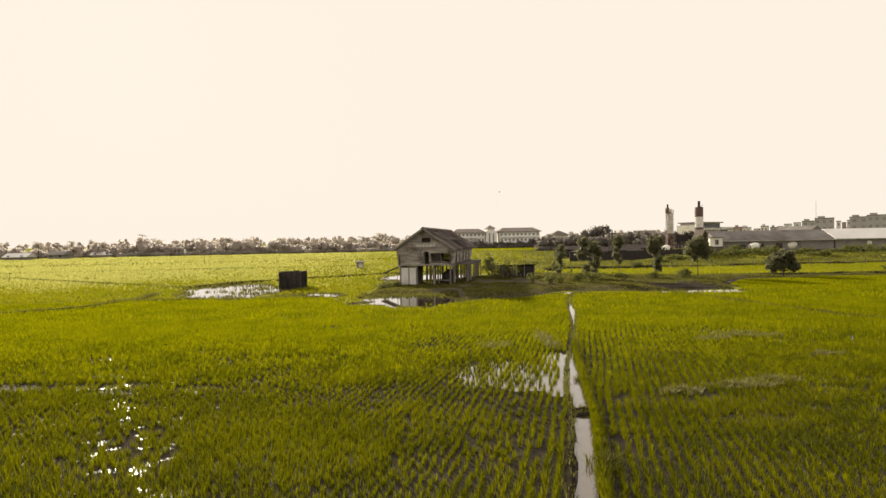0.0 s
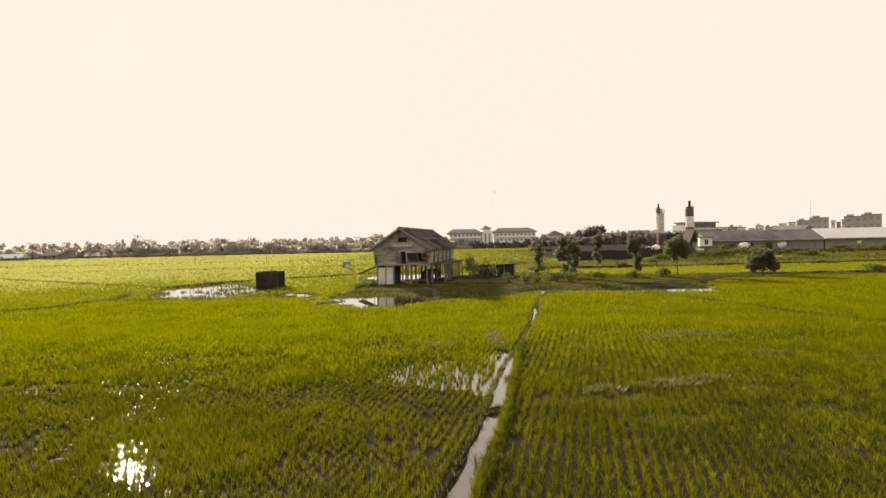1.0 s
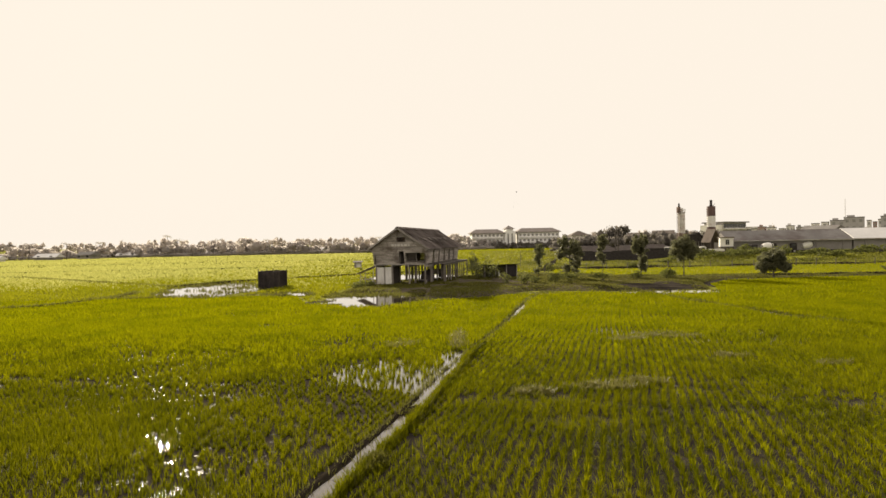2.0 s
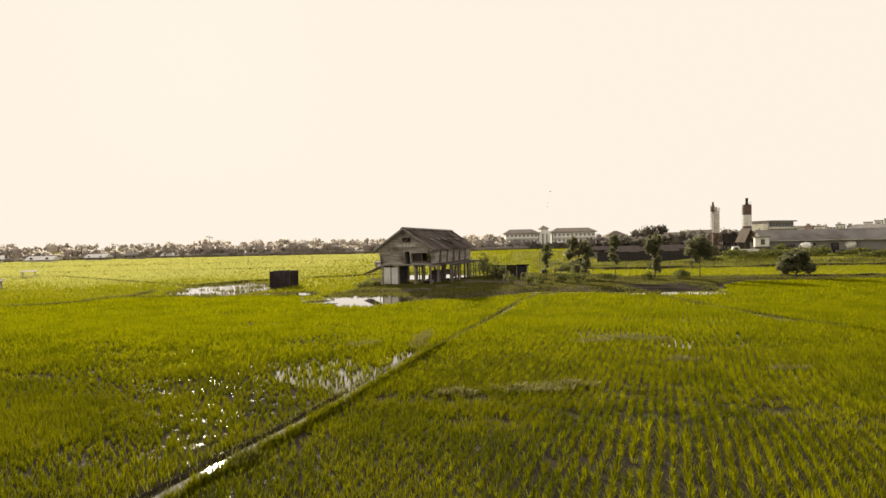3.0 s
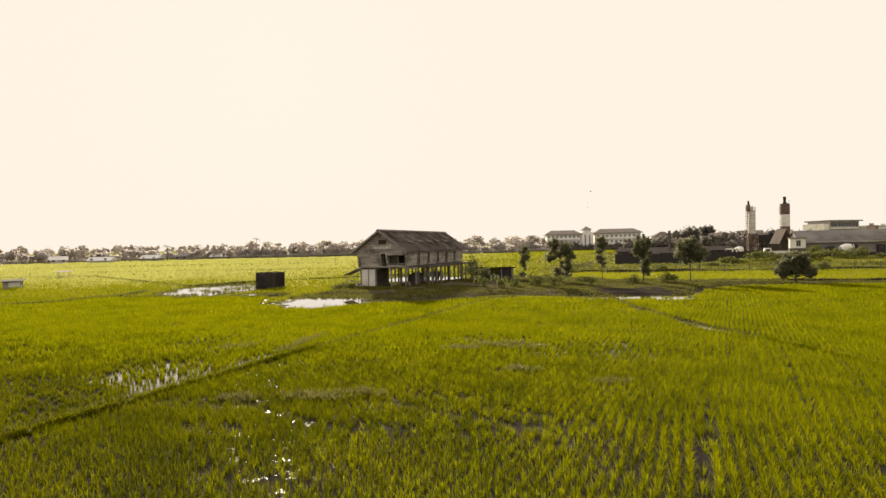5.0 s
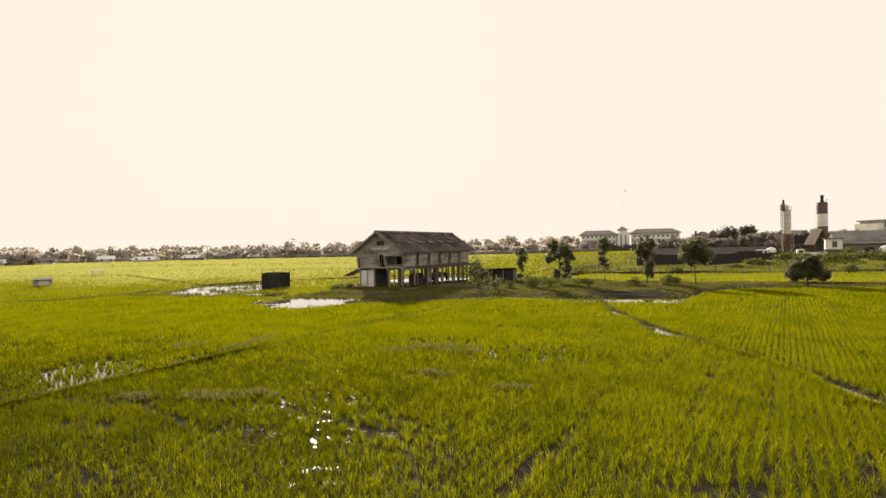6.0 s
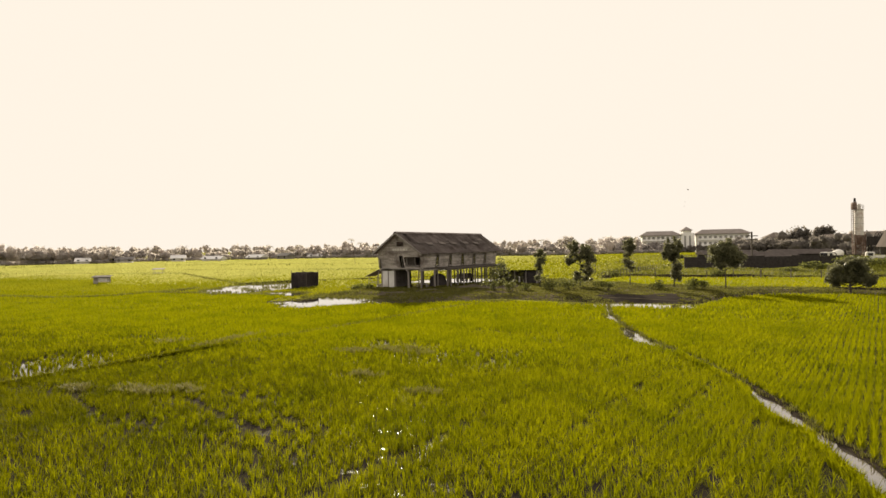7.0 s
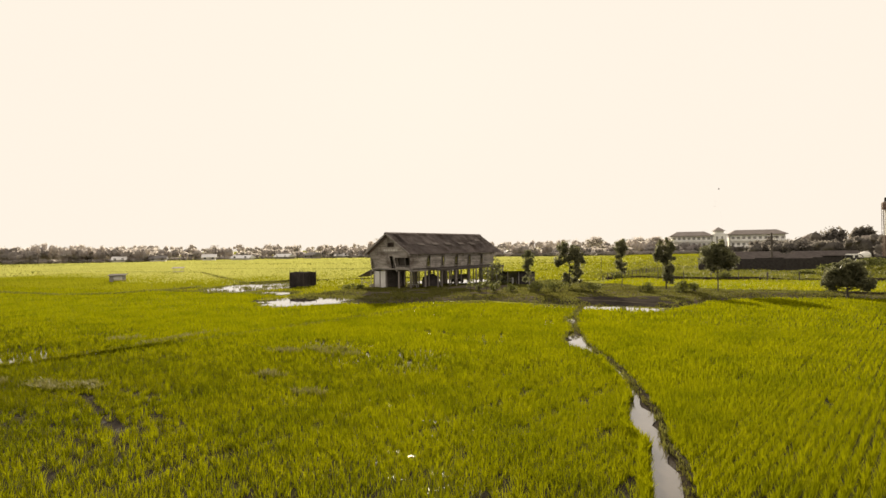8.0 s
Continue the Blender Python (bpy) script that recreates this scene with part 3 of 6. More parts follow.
def west_of_yard(x, y):
    return (y > along(YARD_EDGE, x) + 0.8) & (x < np.interp(y, (50, 74, 92, 130), (-8.5, -8.5, -6, -6)))


def hazed(x, y):
    """Chance that a plant takes the paler leaves that stand for haze and glare."""
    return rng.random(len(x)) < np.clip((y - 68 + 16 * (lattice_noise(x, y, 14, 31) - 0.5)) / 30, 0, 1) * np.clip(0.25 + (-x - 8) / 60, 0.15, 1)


fan = lambda x, y: (x > -1.25 * y - 60) & (x < 0.9 * y + 30)
pieces = [far_patch(-110, -8, 50, 92, 7, 0.30, 0.10, 4, rng, lambda x, y: west_of_yard(x, y) & ~hazed(x, y)), far_patch(-110, -72, 36, 52, 4, 0.34, 0.14, 4, rng),
          far_patch(-110, 18, 92, 150, 2.6, 0.36, 0.22, 4, rng, lambda x, y: fan(x, y) & ~hazed(x, y)), far_patch(-130, 30, 150, 300, 0.8, 0.42, 0.5, 3, rng, lambda x, y: fan(x, y) & ~hazed(x, y)), far_patch(-10, 60, 270, 345, 1.2, 0.42, 0.45, 3, rng, fan)]
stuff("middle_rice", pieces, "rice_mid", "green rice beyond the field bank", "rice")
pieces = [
    far_patch(-110, -8, 60, 92, 7, 0.32, 0.11, 4, rng, lambda x, y: west_of_yard(x, y) & hazed(x, y)),
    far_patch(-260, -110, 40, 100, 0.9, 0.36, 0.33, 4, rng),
    far_patch(-200, 18, 92, 150, 2.6, 0.36, 0.22, 4, rng, lambda x, y: fan(x, y) & hazed(x, y)),
    far_patch(-290, 30, 150, 300, 0.8, 0.42, 0.5, 3, rng, lambda x, y: fan(x, y) & hazed(x, y) & (y < 292 + 0.1 * x)),
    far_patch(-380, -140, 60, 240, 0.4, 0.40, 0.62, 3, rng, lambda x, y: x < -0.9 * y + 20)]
stuff("rice_canopy", pieces, "rice_hazed", "distant rice fields paled for haze and glare", "rice")
pieces = [far_patch(19, 110, 78, 104, 11, 0.36, 0.135, 4, rng, lambda x, y: (y > 78.5) & (y < 97 + 0.10 * (x - 30)) & (x > 19 + (y - 80) * 0.1))]
stuff("lush_rice", pieces, "rice_lush", "dense vivid yellow-green rice strip", "rice")
pieces = [far_patch(15, 120, 97, 128, 4, 0.5, 0.14, 4, rng, lambda x, y: (y > 98 + 0.10 * (x - 30)) & (lattice_noise(x, y, 5, 12) > 0.25)),
          far_patch(10, 60, 104, 270, 1.2, 0.42, 0.35, 3, rng, lambda x, y: (x < 30) | (y > 150))]
stuff("rough_grass", pieces, "rough", "rough green grass in front of the works", "grass")

# weeds on banks and by the water
def scatter(x0, x1, y0, y1, n, rng):
    return x0 + (x1 - x0) * rng.random(n), y0 + (y1 - y0) * rng.random(n)


x, y = scatter(-12, 88, 53, 92, 150000, rng)
h = yard_height(x, y)
grow = lattice_noise(x, y, 2.6, 21) * 0.6 + lattice_noise(x, y, 0.9, 22) * 0.4
worn = np.exp(-(((x - 9) / 6.0) ** 2 + ((y - 69.5) / 4.0) ** 2)) + 0.95 * np.exp(-(((x - 27) / 6.5) ** 2 + ((y - 60.0) / 3.2) ** 2)) + 0.35 * np.exp(-(((x - 1) / 8.0) ** 2 + ((y - 61.5) / 3.5) ** 2))
k = (h > 0.0) & (grow > 0.2 + 0.45 * worn) & (rng.random(len(x)) < 0.8)
x, y, h, grow = x[k], y[k], h[k], grow[k]
pieces = [blades(x, y, h - 0.02, 0.08 + 0.26 * grow ** 2, 4, 0.07, 1.0, rng, False)]
# fringe round ponds, ditch and channel
for cx, cy, rx, ry, turn in PONDS:
    n = int(55 * (rx + ry))
    t = rng.random(n) * 2 * np.pi
    q = 1.0 + rng.normal(0.08, 0.10, n)
    c, s = math.cos(radians(turn)), math.sin(radians(turn))
    lx, ly = np.cos(t) * rx * q, np.sin(t) * ry * q
    x, y = cx + lx * c - ly * s, cy + lx * s + ly * c
    pieces.append(blades(x, y, 0 * x + 0.02, 0.07 + 0.16 * rng.random(n), 6, 0.05, 0.8, rng, False))
for line, half, y0, y1, n in ((DITCH, ditch_half, 8, 57, 900), (CHANNEL, channel_half, 14, 56, 900)):
    y = y0 + (y1 - y0) * rng.random(n)
    sd = np.where(rng.random(n) < 0.5, -1, 1)
    x = along(line, y) + sd * (half(y) + 0.06 + 0.12 * rng.random(n))
    pieces.append(blades(x, y, 0 * x + 0.02, 0.12 + 0.18 * rng.random(n), 7, 0.022, 0.8, rng, True))
x, y = scatter(-34, -8, 52, 80, 5200, rng)      # reeds standing in drifts in the ponds
k = in_pond(x, y, 0.8) & (lattice_noise(x * 0.45, y, 1.7, 17) > 0.56)
x, y = x[k], y[k]
pieces.append(blades(x, y, 0 * x + 0.02, 0.16 + 0.26 * rng.random(len(x)), 6, 0.05, 0.5, rng, False))
x, y = scatter(-9, 1.5, 54.5, 58.5, 420, rng)
pieces.append(blades(x, y, 0 * x + 0.02, 0.2 + 0.4 * rng.random(len(x)) * lattice_noise(x, y, 1.4, 6), 8, 0.05, 0.7, rng, False))
stuff("weeds", pieces, "weed", "dark straggling weeds on the bank and by the water", "weeds")


for cx, cy, n, hh in ((4.55, 17.75, 70, 0.16), (4.4, 17.3, 50, 0.12), (3.95, 13.4, 60, 0.34), (3.85, 13.0, 40, 0.3), (5.45, 21.5, 40, 0.25)):
    x, y = cx + rng.normal(0, 0.14, n), cy + rng.normal(0, 0.10, n)
    pieces.append(blades(x, y, 0 * x + 0.03, hh * (0.5 + 0.6 * rng.random(n)), 6, 0.022, 0.9, rng, True))
stuff("ditch_weeds", pieces[-5:], "weed", "clumps of dark weeds growing in the ditch", "weeds")
for cy, hw in ((17.75, 0.16), (17.25, 0.13)):
    plug = heap("mud_plug", pose(float(along(DITCH, cy)) + 0.05, cy, 0.03, 0, 0, 8), 0.42, hw, 0.14, "bank", "low clod of mud damming the ditch", "mud", cy)


# earth banks between the fields
def bund(name, pts, width, height, label, seed):
    p = np.array(pts, dtype=float)
    seg = np.hypot(*np.diff(p, axis=0).T)
    s = np.concatenate(([0], np.cumsum(seg)))
    q = np.arange(0, s[-1], 0.8)
    x, y = np.interp(q, s, p[:, 0]), np.interp(q, s, p[:, 1])
    tx, ty = np.gradient(x), np.gradient(y)
    L = np.hypot(tx, ty)
    nx, ny = -ty / L, tx / L
    rows_, hs = [], height * (0.7 + 0.6 * lattice_noise(q, 0 * q, 2.5, seed))
    wob = (lattice_noise(q, 0 * q + 5, 3.0, seed) - 0.5) * width * 0.6
    for off, hh in ((-1.0, -0.05), (-0.45, 0.9), (0.0, 1.0), (0.45, 0.85), (1.0, -0.05)):
        o = off * width / 2 + wob
        rows_.append(np.stack((x + nx * o, y + ny * o, ground_height(x, y) + np.where(hh < 0, -0.05, hs * hh)), 1))
    n = len(q)
    i = np.arange(n - 1)
    quads = np.concatenate([np.stack((r * n + i, r * n + i + 1, (r + 1) * n + i + 1, (r + 1) * n + i), 1) for r in range(4)])
    ob = tagged(new(name, raw_mesh(name, np.concatenate(rows_), quads, "bank")), label, "bund", kind="structure")
    return x, y, hs, nx, ny


BUNDS = (
    (((-95, 43), (-60, 45), (-38, 46.3), (-33, 49), (-31.5, 57), (-33.5, 63)), 0.7, 0.22),
    (((-33.5, 71), (-29, 79), (-17, 88), (-8, 95), (6, 98)), 0.8, 0.28),
    (((-33.5, 55), (-22, 55.5), (-12, 56.5)), 0.6, 0.16),
    (((18, 97), (40, 97.5), (60, 99.5), (110, 104)), 1.6, 0.5),
    (((33, 76.5), (50, 76.3), (70, 76.6), (100, 78)), 0.9, 0.3),
    (((-100, 118), (-60, 124), (-20, 127), (15, 131)), 0.8, 0.14),
    (((-160, 160), (-60, 172), (20, 178)), 0.9, 0.14),
    (((-140, 92), (-80, 100), (-33.5, 71)), 0.7, 0.1))
for line, half, ya, yb in ((DITCH, ditch_half, 5.0, 19.6), (CHANNEL, channel_half, 10.0, 36.0)):
    sd, wide, high = (-1, 0.30, 0.13) if line is DITCH else (1, 0.34, 0.13)
    ys = np.arange(ya, yb, 0.8)
    bund("mud_bank", [(float(along(line, v) + sd * (np.maximum(half(v), 0.12) + (0.10 if sd < 0 else 0.12))), float(v)) for v in ys], wide, high, "low dark mud bank beside the water", 50 + sd)
pieces = []
for i, (pts, w, hgt) in enumerate(BUNDS):
    x, y, hs, nx, ny = bund("bund", pts, w, hgt, "narrow grassy earth bank between fields", 30 + i)
    rep = 16
    o = rng.normal(0, w * 0.3, len(x) * rep)
    X, Y = np.repeat(x, rep) + np.repeat(nx, rep) * o + rng.normal(0, 0.3, len(o)), np.repeat(y, rep) + np.repeat(ny, rep) * o + rng.normal(0, 0.3, len(o))
    pieces.append(blades(X, Y, ground_height(X, Y) + 0.5 * np.repeat(hs, rep), 0.15 + 0.25 * rng.random(len(o)), 4, 0.06, 0.8, rng, False))
stuff("bank_grass", pieces, "weed", "dark rough grass on the field banks", "grass")


# ======== the stilt house ========
MAT["mark"] = surface("faded_paint", (0.50, 0.475, 0.44), (0.64, 0.61, 0.57), 2.0, 0.9, 0, 20.0, 0.2, 0.1)
HOUSE = pose(-2.41, 64.78, 0, 0, 0, -10.15)
FLOOR, EAVE, RIDGE, HALF, LONG = 2.85, 4.72, 7.2, 3.35, 19.6     # wall foot, wall top, ridge, half width at the foot, rear wall
rnd = random.Random(7)


def wall_half(z):
    """The walls flare outwards from foot to top."""
    return HALF - 0.12 + 0.22 * (z - FLOOR) / (EAVE - FLOOR) if z < EAVE else HALF + 0.10


def front_y(z):
    """The gable wall overhangs: its foot stands back from its head."""
    return 0.70 + 0.50 * max(0.0, (EAVE - z) / (EAVE - FLOOR))


LEANING = Matrix(((1, 0, 0, 0), (0, 1, -0.50 / (EAVE - FLOOR), 0.50 * EAVE / (EAVE - FLOOR)), (0, 0, 1, 0), (0, 0, 0, 1)))


def board_rows(bm, z0, z1, span, holes, place, step=0.19):
    """Lapped boards from z0 to z1; span(z) gives the run, holes are (u0, u1, z0, z1); place(u0, u1, z, h) adds one board."""
    z = z0
    while z < z1 - 0.02:
        h = min(step, z1 - z)
        zm = z + h / 2
        lo, hi = span(zm)
        cuts = sorted((max(lo, u0), min(hi, u1)) for u0, u1, a0, a1 in holes if a0 < zm < a1 and u1 > lo and u0 < hi)
        runs, at = [], lo
        for u0, u1 in cuts:
            if u0 > at:
                runs.append((at, u0))
            at = max(at, u1)
        if hi > at:
            runs.append((at, hi))
        for u0, u1 in runs:
            if u1 - u0 > 0.03:
                place(u0, u1, z, h)
        z += h


def gable_span(z):
    if z <= EAVE:
        w = wall_half(z)
    else:
        w = (HALF + 0.10) * (RIDGE - 0.12 - z) / (RIDGE - 0.12 - EAVE)
    return -max(w, 0.02), max(w, 0.02)


BOARD = bmesh.new()
box(BOARD, 0, 1, -0.02, 0.02, 0, 1)
BOARD_MESH = bpy.data.meshes.new("board")
BOARD.to_mesh(BOARD_MESH)
BOARD.free()
BOARD_MESH.materials.append(MAT["wood"])


def frame_studs(lo, hi, y, z0, z1, parent, name, label=""):
    """The wall's posts and rails, to which its boards are nailed."""
    bm = bmesh.new()
    n = max(2, int((hi - lo) / 2.2))
    box(bm, lo, hi, y - 0.03, y + 0.03, z0, z0 + 0.08)
    box(bm, lo, hi, y - 0.03, y + 0.03, z1 - 0.08, z1)
    for i in (0, n):
        u = lo + (hi - lo - 0.08) * i / n
        box(bm, u, u + 0.08, y - 0.03, y + 0.03, z0 + 0.08, z1 - 0.08)
    return part(name, bm, "dark_wood", parent, label)


def build_house():
    house = thing("stilt_house", HOUSE, "long weathered timber barn on stilts with rusty gabled roof", "house")

    def front_board(y, wall):
        def place(u0, u1, z, h):
            d = rnd.uniform(0, 0.014)
            at_y = front_y(z + h / 2) if y < 1 else y
            shared("board", BOARD_MESH, wall, wall.matrix_basis.inverted() @ pose(u0, at_y - d, z + 0.006, rnd.uniform(-1.5, 0.5), rnd.uniform(-0.15, 0.15), 0) @ Matrix.Diagonal((u1 - u0, 1, h - 0.012, 1)))
        return place

    front_holes = [(-0.30, 0.78, 5.52, 6.08), (-0.08, 0.52, FLOOR + 0.06, 4.38), (0.72, 3.12, FLOOR + 0.16, 4.14)]
    wall = frame_studs(-HALF + 0.15, HALF - 0.15, 0.79, FLOOR, EAVE, house, "front_wall", "grey weathered horizontal boards")
    wall.matrix_basis = LEANING
    board_rows(None, FLOOR, RIDGE - 0.2, gable_span, front_holes, front_board(0.7, wall))
    wall = frame_studs(-HALF + 0.15, HALF - 0.15, LONG - 0.08, FLOOR, EAVE, house, "rear_wall")
    board_rows(None, FLOOR, RIDGE - 0.2, gable_span, [], front_board(LONG, wall))
    windows = (4.25, 7.2, 10.2, 13.2, 16.3)
    for sgn, name in ((1, "side_wall"), (-1, "side_wall")):
        wall = frame_studs(0.85, LONG - 0.15, 0.0, FLOOR, EAVE, house, name)
        wall.matrix_basis = Matrix.Translation((sgn * (HALF - 0.22), 0, 0)) @ pose(0, 0, 0, 0, 0, 90)

        def place(u0, u1, z, h):
            x = sgn * (wall_half(z + h / 2) + rnd.uniform(0, 0.014))
            m = Matrix.Translation((x, u0, z + 0.006)) @ pose(0, 0, 0, 0, 0, 90) @ Matrix.Diagonal((u1 - u0, 1, h - 0.012, 1))
            shared("board", BOARD_MESH, wall, wall.matrix_basis.inverted() @ m)
        board_rows(None, FLOOR, EAVE + 0.05, lambda z: (0.72, LONG - 0.02), [(w - 0.30, w + 0.30, 2.95, 4.40) for w in windows], place)
        # frames of the narrow openings
        for w in windows:
            fr = bmesh.new()
            x0, x1 = sgn * (wall_half(3.7) - 0.06), sgn * (wall_half(3.7) + 0.07)
            x0, x1 = min(x0, x1), max(x0, x1)
            box(fr, x0, x1, w - 0.37, w - 0.30, 2.90, 4.46)
            box(fr, x0, x1, w + 0.30, w + 0.37, 2.90, 4.46)
            box(fr, x0, x1, w - 0.30, w + 0.30, 4.39, 4.46)
            box(fr, x0, x1, w - 0.30, w + 0.30, 2.90, 2.97)
            win = part("window_frame", fr, "post_wood", house)
            # dark panel added behind each opening in place of the interior's shade
            sh = bmesh.new()
            leaf_x = sgn * (wall_half(3.7) - 0.16)
            box(sh, leaf_x - 0.015, leaf_x + 0.015, w - 0.29, w + (0.0 if w == 10.2 else -0.16 if w == 4.25 and sgn == 1 else 0.29), 2.98, 4.38)
            part("shutter", sh, "dark_wood", win, "dark panel standing for the unlit interior")
    # front: vent, door and the wide opening
    bm = bmesh.new()
    for u0, u1, z0, z1 in ((-0.36, -0.30, 5.46, 6.14), (0.78, 0.84, 5.46, 6.14), (-0.30, 0.78, 6.08, 6.14), (-0.30, 0.78, 5.46, 5.52)):
        box(bm, u0, u1, 0.63, 0.76, z0, z1)
    vent = part("gable_vent", bm, "timber", house, "small louvred vent in the gable")
    for i in range(5):
        bm = bmesh.new()
        beam(bm, (-0.29, 0.73, 5.58 + i * 0.105), (0.77, 0.73, 5.58 + i * 0.105), 0.09, 0.015)
        part("slat", bm, "dark_wood", vent)
    bm = bmesh.new()
    for u0, u1, z0, z1 in ((-0.15, -0.08, FLOOR, 4.45), (0.52, 0.59, FLOOR, 4.45), (-0.08, 0.52, 4.38, 4.45)):
        box(bm, u0, u1, 0.62, 0.77, z0, z1)
    door = part("door_frame", bm, "timber", house)
    door.matrix_basis = LEANING
    bm = bmesh.new()
    beam(bm, (-0.05, 0.80, 3.63), (0.12, 1.35, 3.63), 0.035, 1.42)
    part("door_leaf", bm, "dark_wood", door, "door standing ajar inwards")
    bm = bmesh.new()
    for u0, u1, z0, z1 in ((0.66, 0.72, FLOOR + 0.1, 4.2), (3.12, 3.18, FLOOR + 0.1, 4.2), (0.72, 3.12, 4.14, 4.2), (0.72, 3.12, FLOOR + 0.1, FLOOR + 0.16), (1.88, 1.95, FLOOR + 0.16, 4.14)):
        box(bm, u0, u1, 0.63, 0.77, z0, z1)
    win = part("window_frame", bm, "timber", house, "wide unglazed opening with one post")
    win.matrix_basis = LEANING
    # another added dark panel: the room's shade behind the wide opening
    bm = bmesh.new()
    box(bm, 0.74, 1.86, 0.86, 0.88, FLOOR + 0.16, 4.1)
    part("shutter", bm, "dark_wood", win)
    for u0, w in ((-0.95, 0.30), (-0.55, 0.22), (-0.22, 0.34), (0.25, 0.26), (0.62, 0.40), (1.12, 0.24)):
        bm = bmesh.new()
        box(bm, u0, u0 + w, 0.652, 0.664, 4.96 + rnd.uniform(0, 0.06), 5.26)
        part("faded_letter", bm, "mark", house, "faded pale paint on the boards")
    # unseen inner wall, added so the front opening looks into darkness
    bm = bmesh.new()
    board_rows(bm, FLOOR, EAVE, lambda z: (-HALF + 0.25, 1.9), [], lambda u0, u1, z, h: box(bm, u0, u1, 3.2, 3.24, z, z + h - 0.004), 0.24)
    part("added_partition", bm, "dark_wood", house, "added dark boarding that blocks the view through")
    # floor, beams and posts
    bm = bmesh.new()
    box(bm, -HALF + 0.05, HALF - 0.05, 1.12, LONG + 0.1, FLOOR - 0.16, FLOOR - 0.03)
    part("floor", bm, "dark_wood", house)
    for u in (-3.12, -1.05, 1.05, 3.12):
        bm = bmesh.new()
        box(bm, u - 0.09, u + 0.09, 0.80, LONG + 0.3, FLOOR - 0.38, FLOOR - 0.16)
        part("floor_beam", bm, "timber", house)
    bm = bmesh.new()
    box(bm, -HALF - 0.05, HALF + 0.05, 0.98, 1.14, FLOOR - 0.15, FLOOR + 0.02)
    part("sill_beam", bm, "timber", house)
    bm = bmesh.new()
    box(bm, -0.095, 0.095, -0.095, 0.095, 0, FLOOR - 0.38)
    bmesh.ops.bevel(bm, geom=bm.edges[:], offset=0.015, segments=1, affect="EDGES")
    first = None
    for fy in (1.16, 3.9, 7.1, 10.15, 13.35, 16.6, 19.4):
        for u in (-3.12, -1.05, 1.05, 3.12):
            m = pose(u + rnd.uniform(-0.05, 0.05), fy + rnd.uniform(-0.06, 0.06), 0.0, rnd.uniform(-0.8, 0.8), rnd.uniform(-0.8, 0.8), rnd.uniform(-8, 8))
            if first is None:
                first = part("post", bm, "post_wood", house)
                first.matrix_basis = m
            else:
                shared("post", first.data, house, m)
    for u, fy in ((3.12, 4.6), (-3.12, 2.3), (2.2, 8.5), (3.12, 11.6), (0.1, 5.5), (0.1, 12.0), (3.12, 18.2), (3.12, 9.3), (-3.12, 9.0), (3.12, 14.6), (-1.05, 15.0)):
        shared("post", first.data, house, Matrix.Translation((u, fy, 0)) @ Matrix.Diagonal((0.7, 0.7, 1, 1)))
    bm = bmesh.new()
    for i in range(9):
        box(bm, 3.36 + i * 0.155, 3.50 + i * 0.155, 4.3, 20.2, FLOOR - 0.20, FLOOR - 0.15)
    part("veranda_floor", bm, "dark_wood", house, "narrow plank walkway along the side")
    bm = bmesh.new()
    box(bm, 4.56, 4.72, 4.2, 20.3, FLOOR - 0.38, FLOOR - 0.205)
    part("veranda_beam", bm, "dark_wood", house)
    for fy in (4.5, 5.3, 6.9, 8.4, 11.3, 13.0, 14.5, 16.0, 17.4, 20.0):
        shared("post", first.data, house, Matrix.Translation((4.64, fy, 0)) @ Matrix.Diagonal((0.8, 0.8, 1, 1)))
    for p, q in (((4.64, 20.0, 1.4), (4.64, 18.6, 2.46)), ((3.12, 19.4, 1.3), (3.12, 18.0, 2.45)), ((3.12, 16.6, 1.5), (3.12, 17.6, 2.45)), ((-3.12, 19.4, 1.2), (-3.12, 18.0, 2.45))):
        bm = bmesh.new()
        beam(bm, p, q, 0.09, 0.11)
        part("brace", bm, "timber", house)
    # walled corner under the front
    for u0, u1 in ((-3.02, -2.10), (-1.98, -1.16)):
        bm = bmesh.new()
        box(bm, u0, u1, 1.10, 1.18, 0.2, FLOOR - 0.40)
        bmesh.ops.bevel(bm, geom=bm.edges[:], offset=0.01, segments=1, affect="EDGES")
        part("white_panel", bm, "white_wall", house, "limewashed white panel under the floor")
    bm = bmesh.new()
    box(bm, -2.10, -1.98, 1.02, 1.14, 0.1, FLOOR - 0.38)
    part("panel_post", bm, "timber", house)
    # the store's side lies in shade, given here by the dark timber colour
    bm = bmesh.new()
    board_rows(bm, 0.15, FLOOR - 0.4, lambda z: (1.22, 4.6), [], lambda u0, u1, z, h: box(bm, -1.16, -1.12, u0, u1, z, z + h - 0.006), 0.22)
    part("store_wall", bm, "dark_wood", house, "boarded side of the lower store, darkened for shade")
    bm = bmesh.new()
    board_rows(bm, 0.15, FLOOR - 0.4, lambda z: (-3.1, -1.12), [], lambda u0, u1, z, h: box(bm, u0, u1, 4.6, 4.64, z, z + h - 0.006), 0.22)
    part("store_wall", bm, "dark_wood", house)
    bm = bmesh.new()
    board_rows(bm, 0.15, FLOOR - 0.4, lambda z: (1.2, 4.6), [], lambda u0, u1, z, h: box(bm, -3.16, -3.12, u0, u1, z, z + h - 0.006), 0.22)
    part("store_wall", bm, "wood", house)
    # roof: rafters, barge boards, sheets in two lapped tiers
    slope = math.atan2(RIDGE - 4.60, 3.86)
    run = math.hypot(RIDGE - 4.60, 3.86)
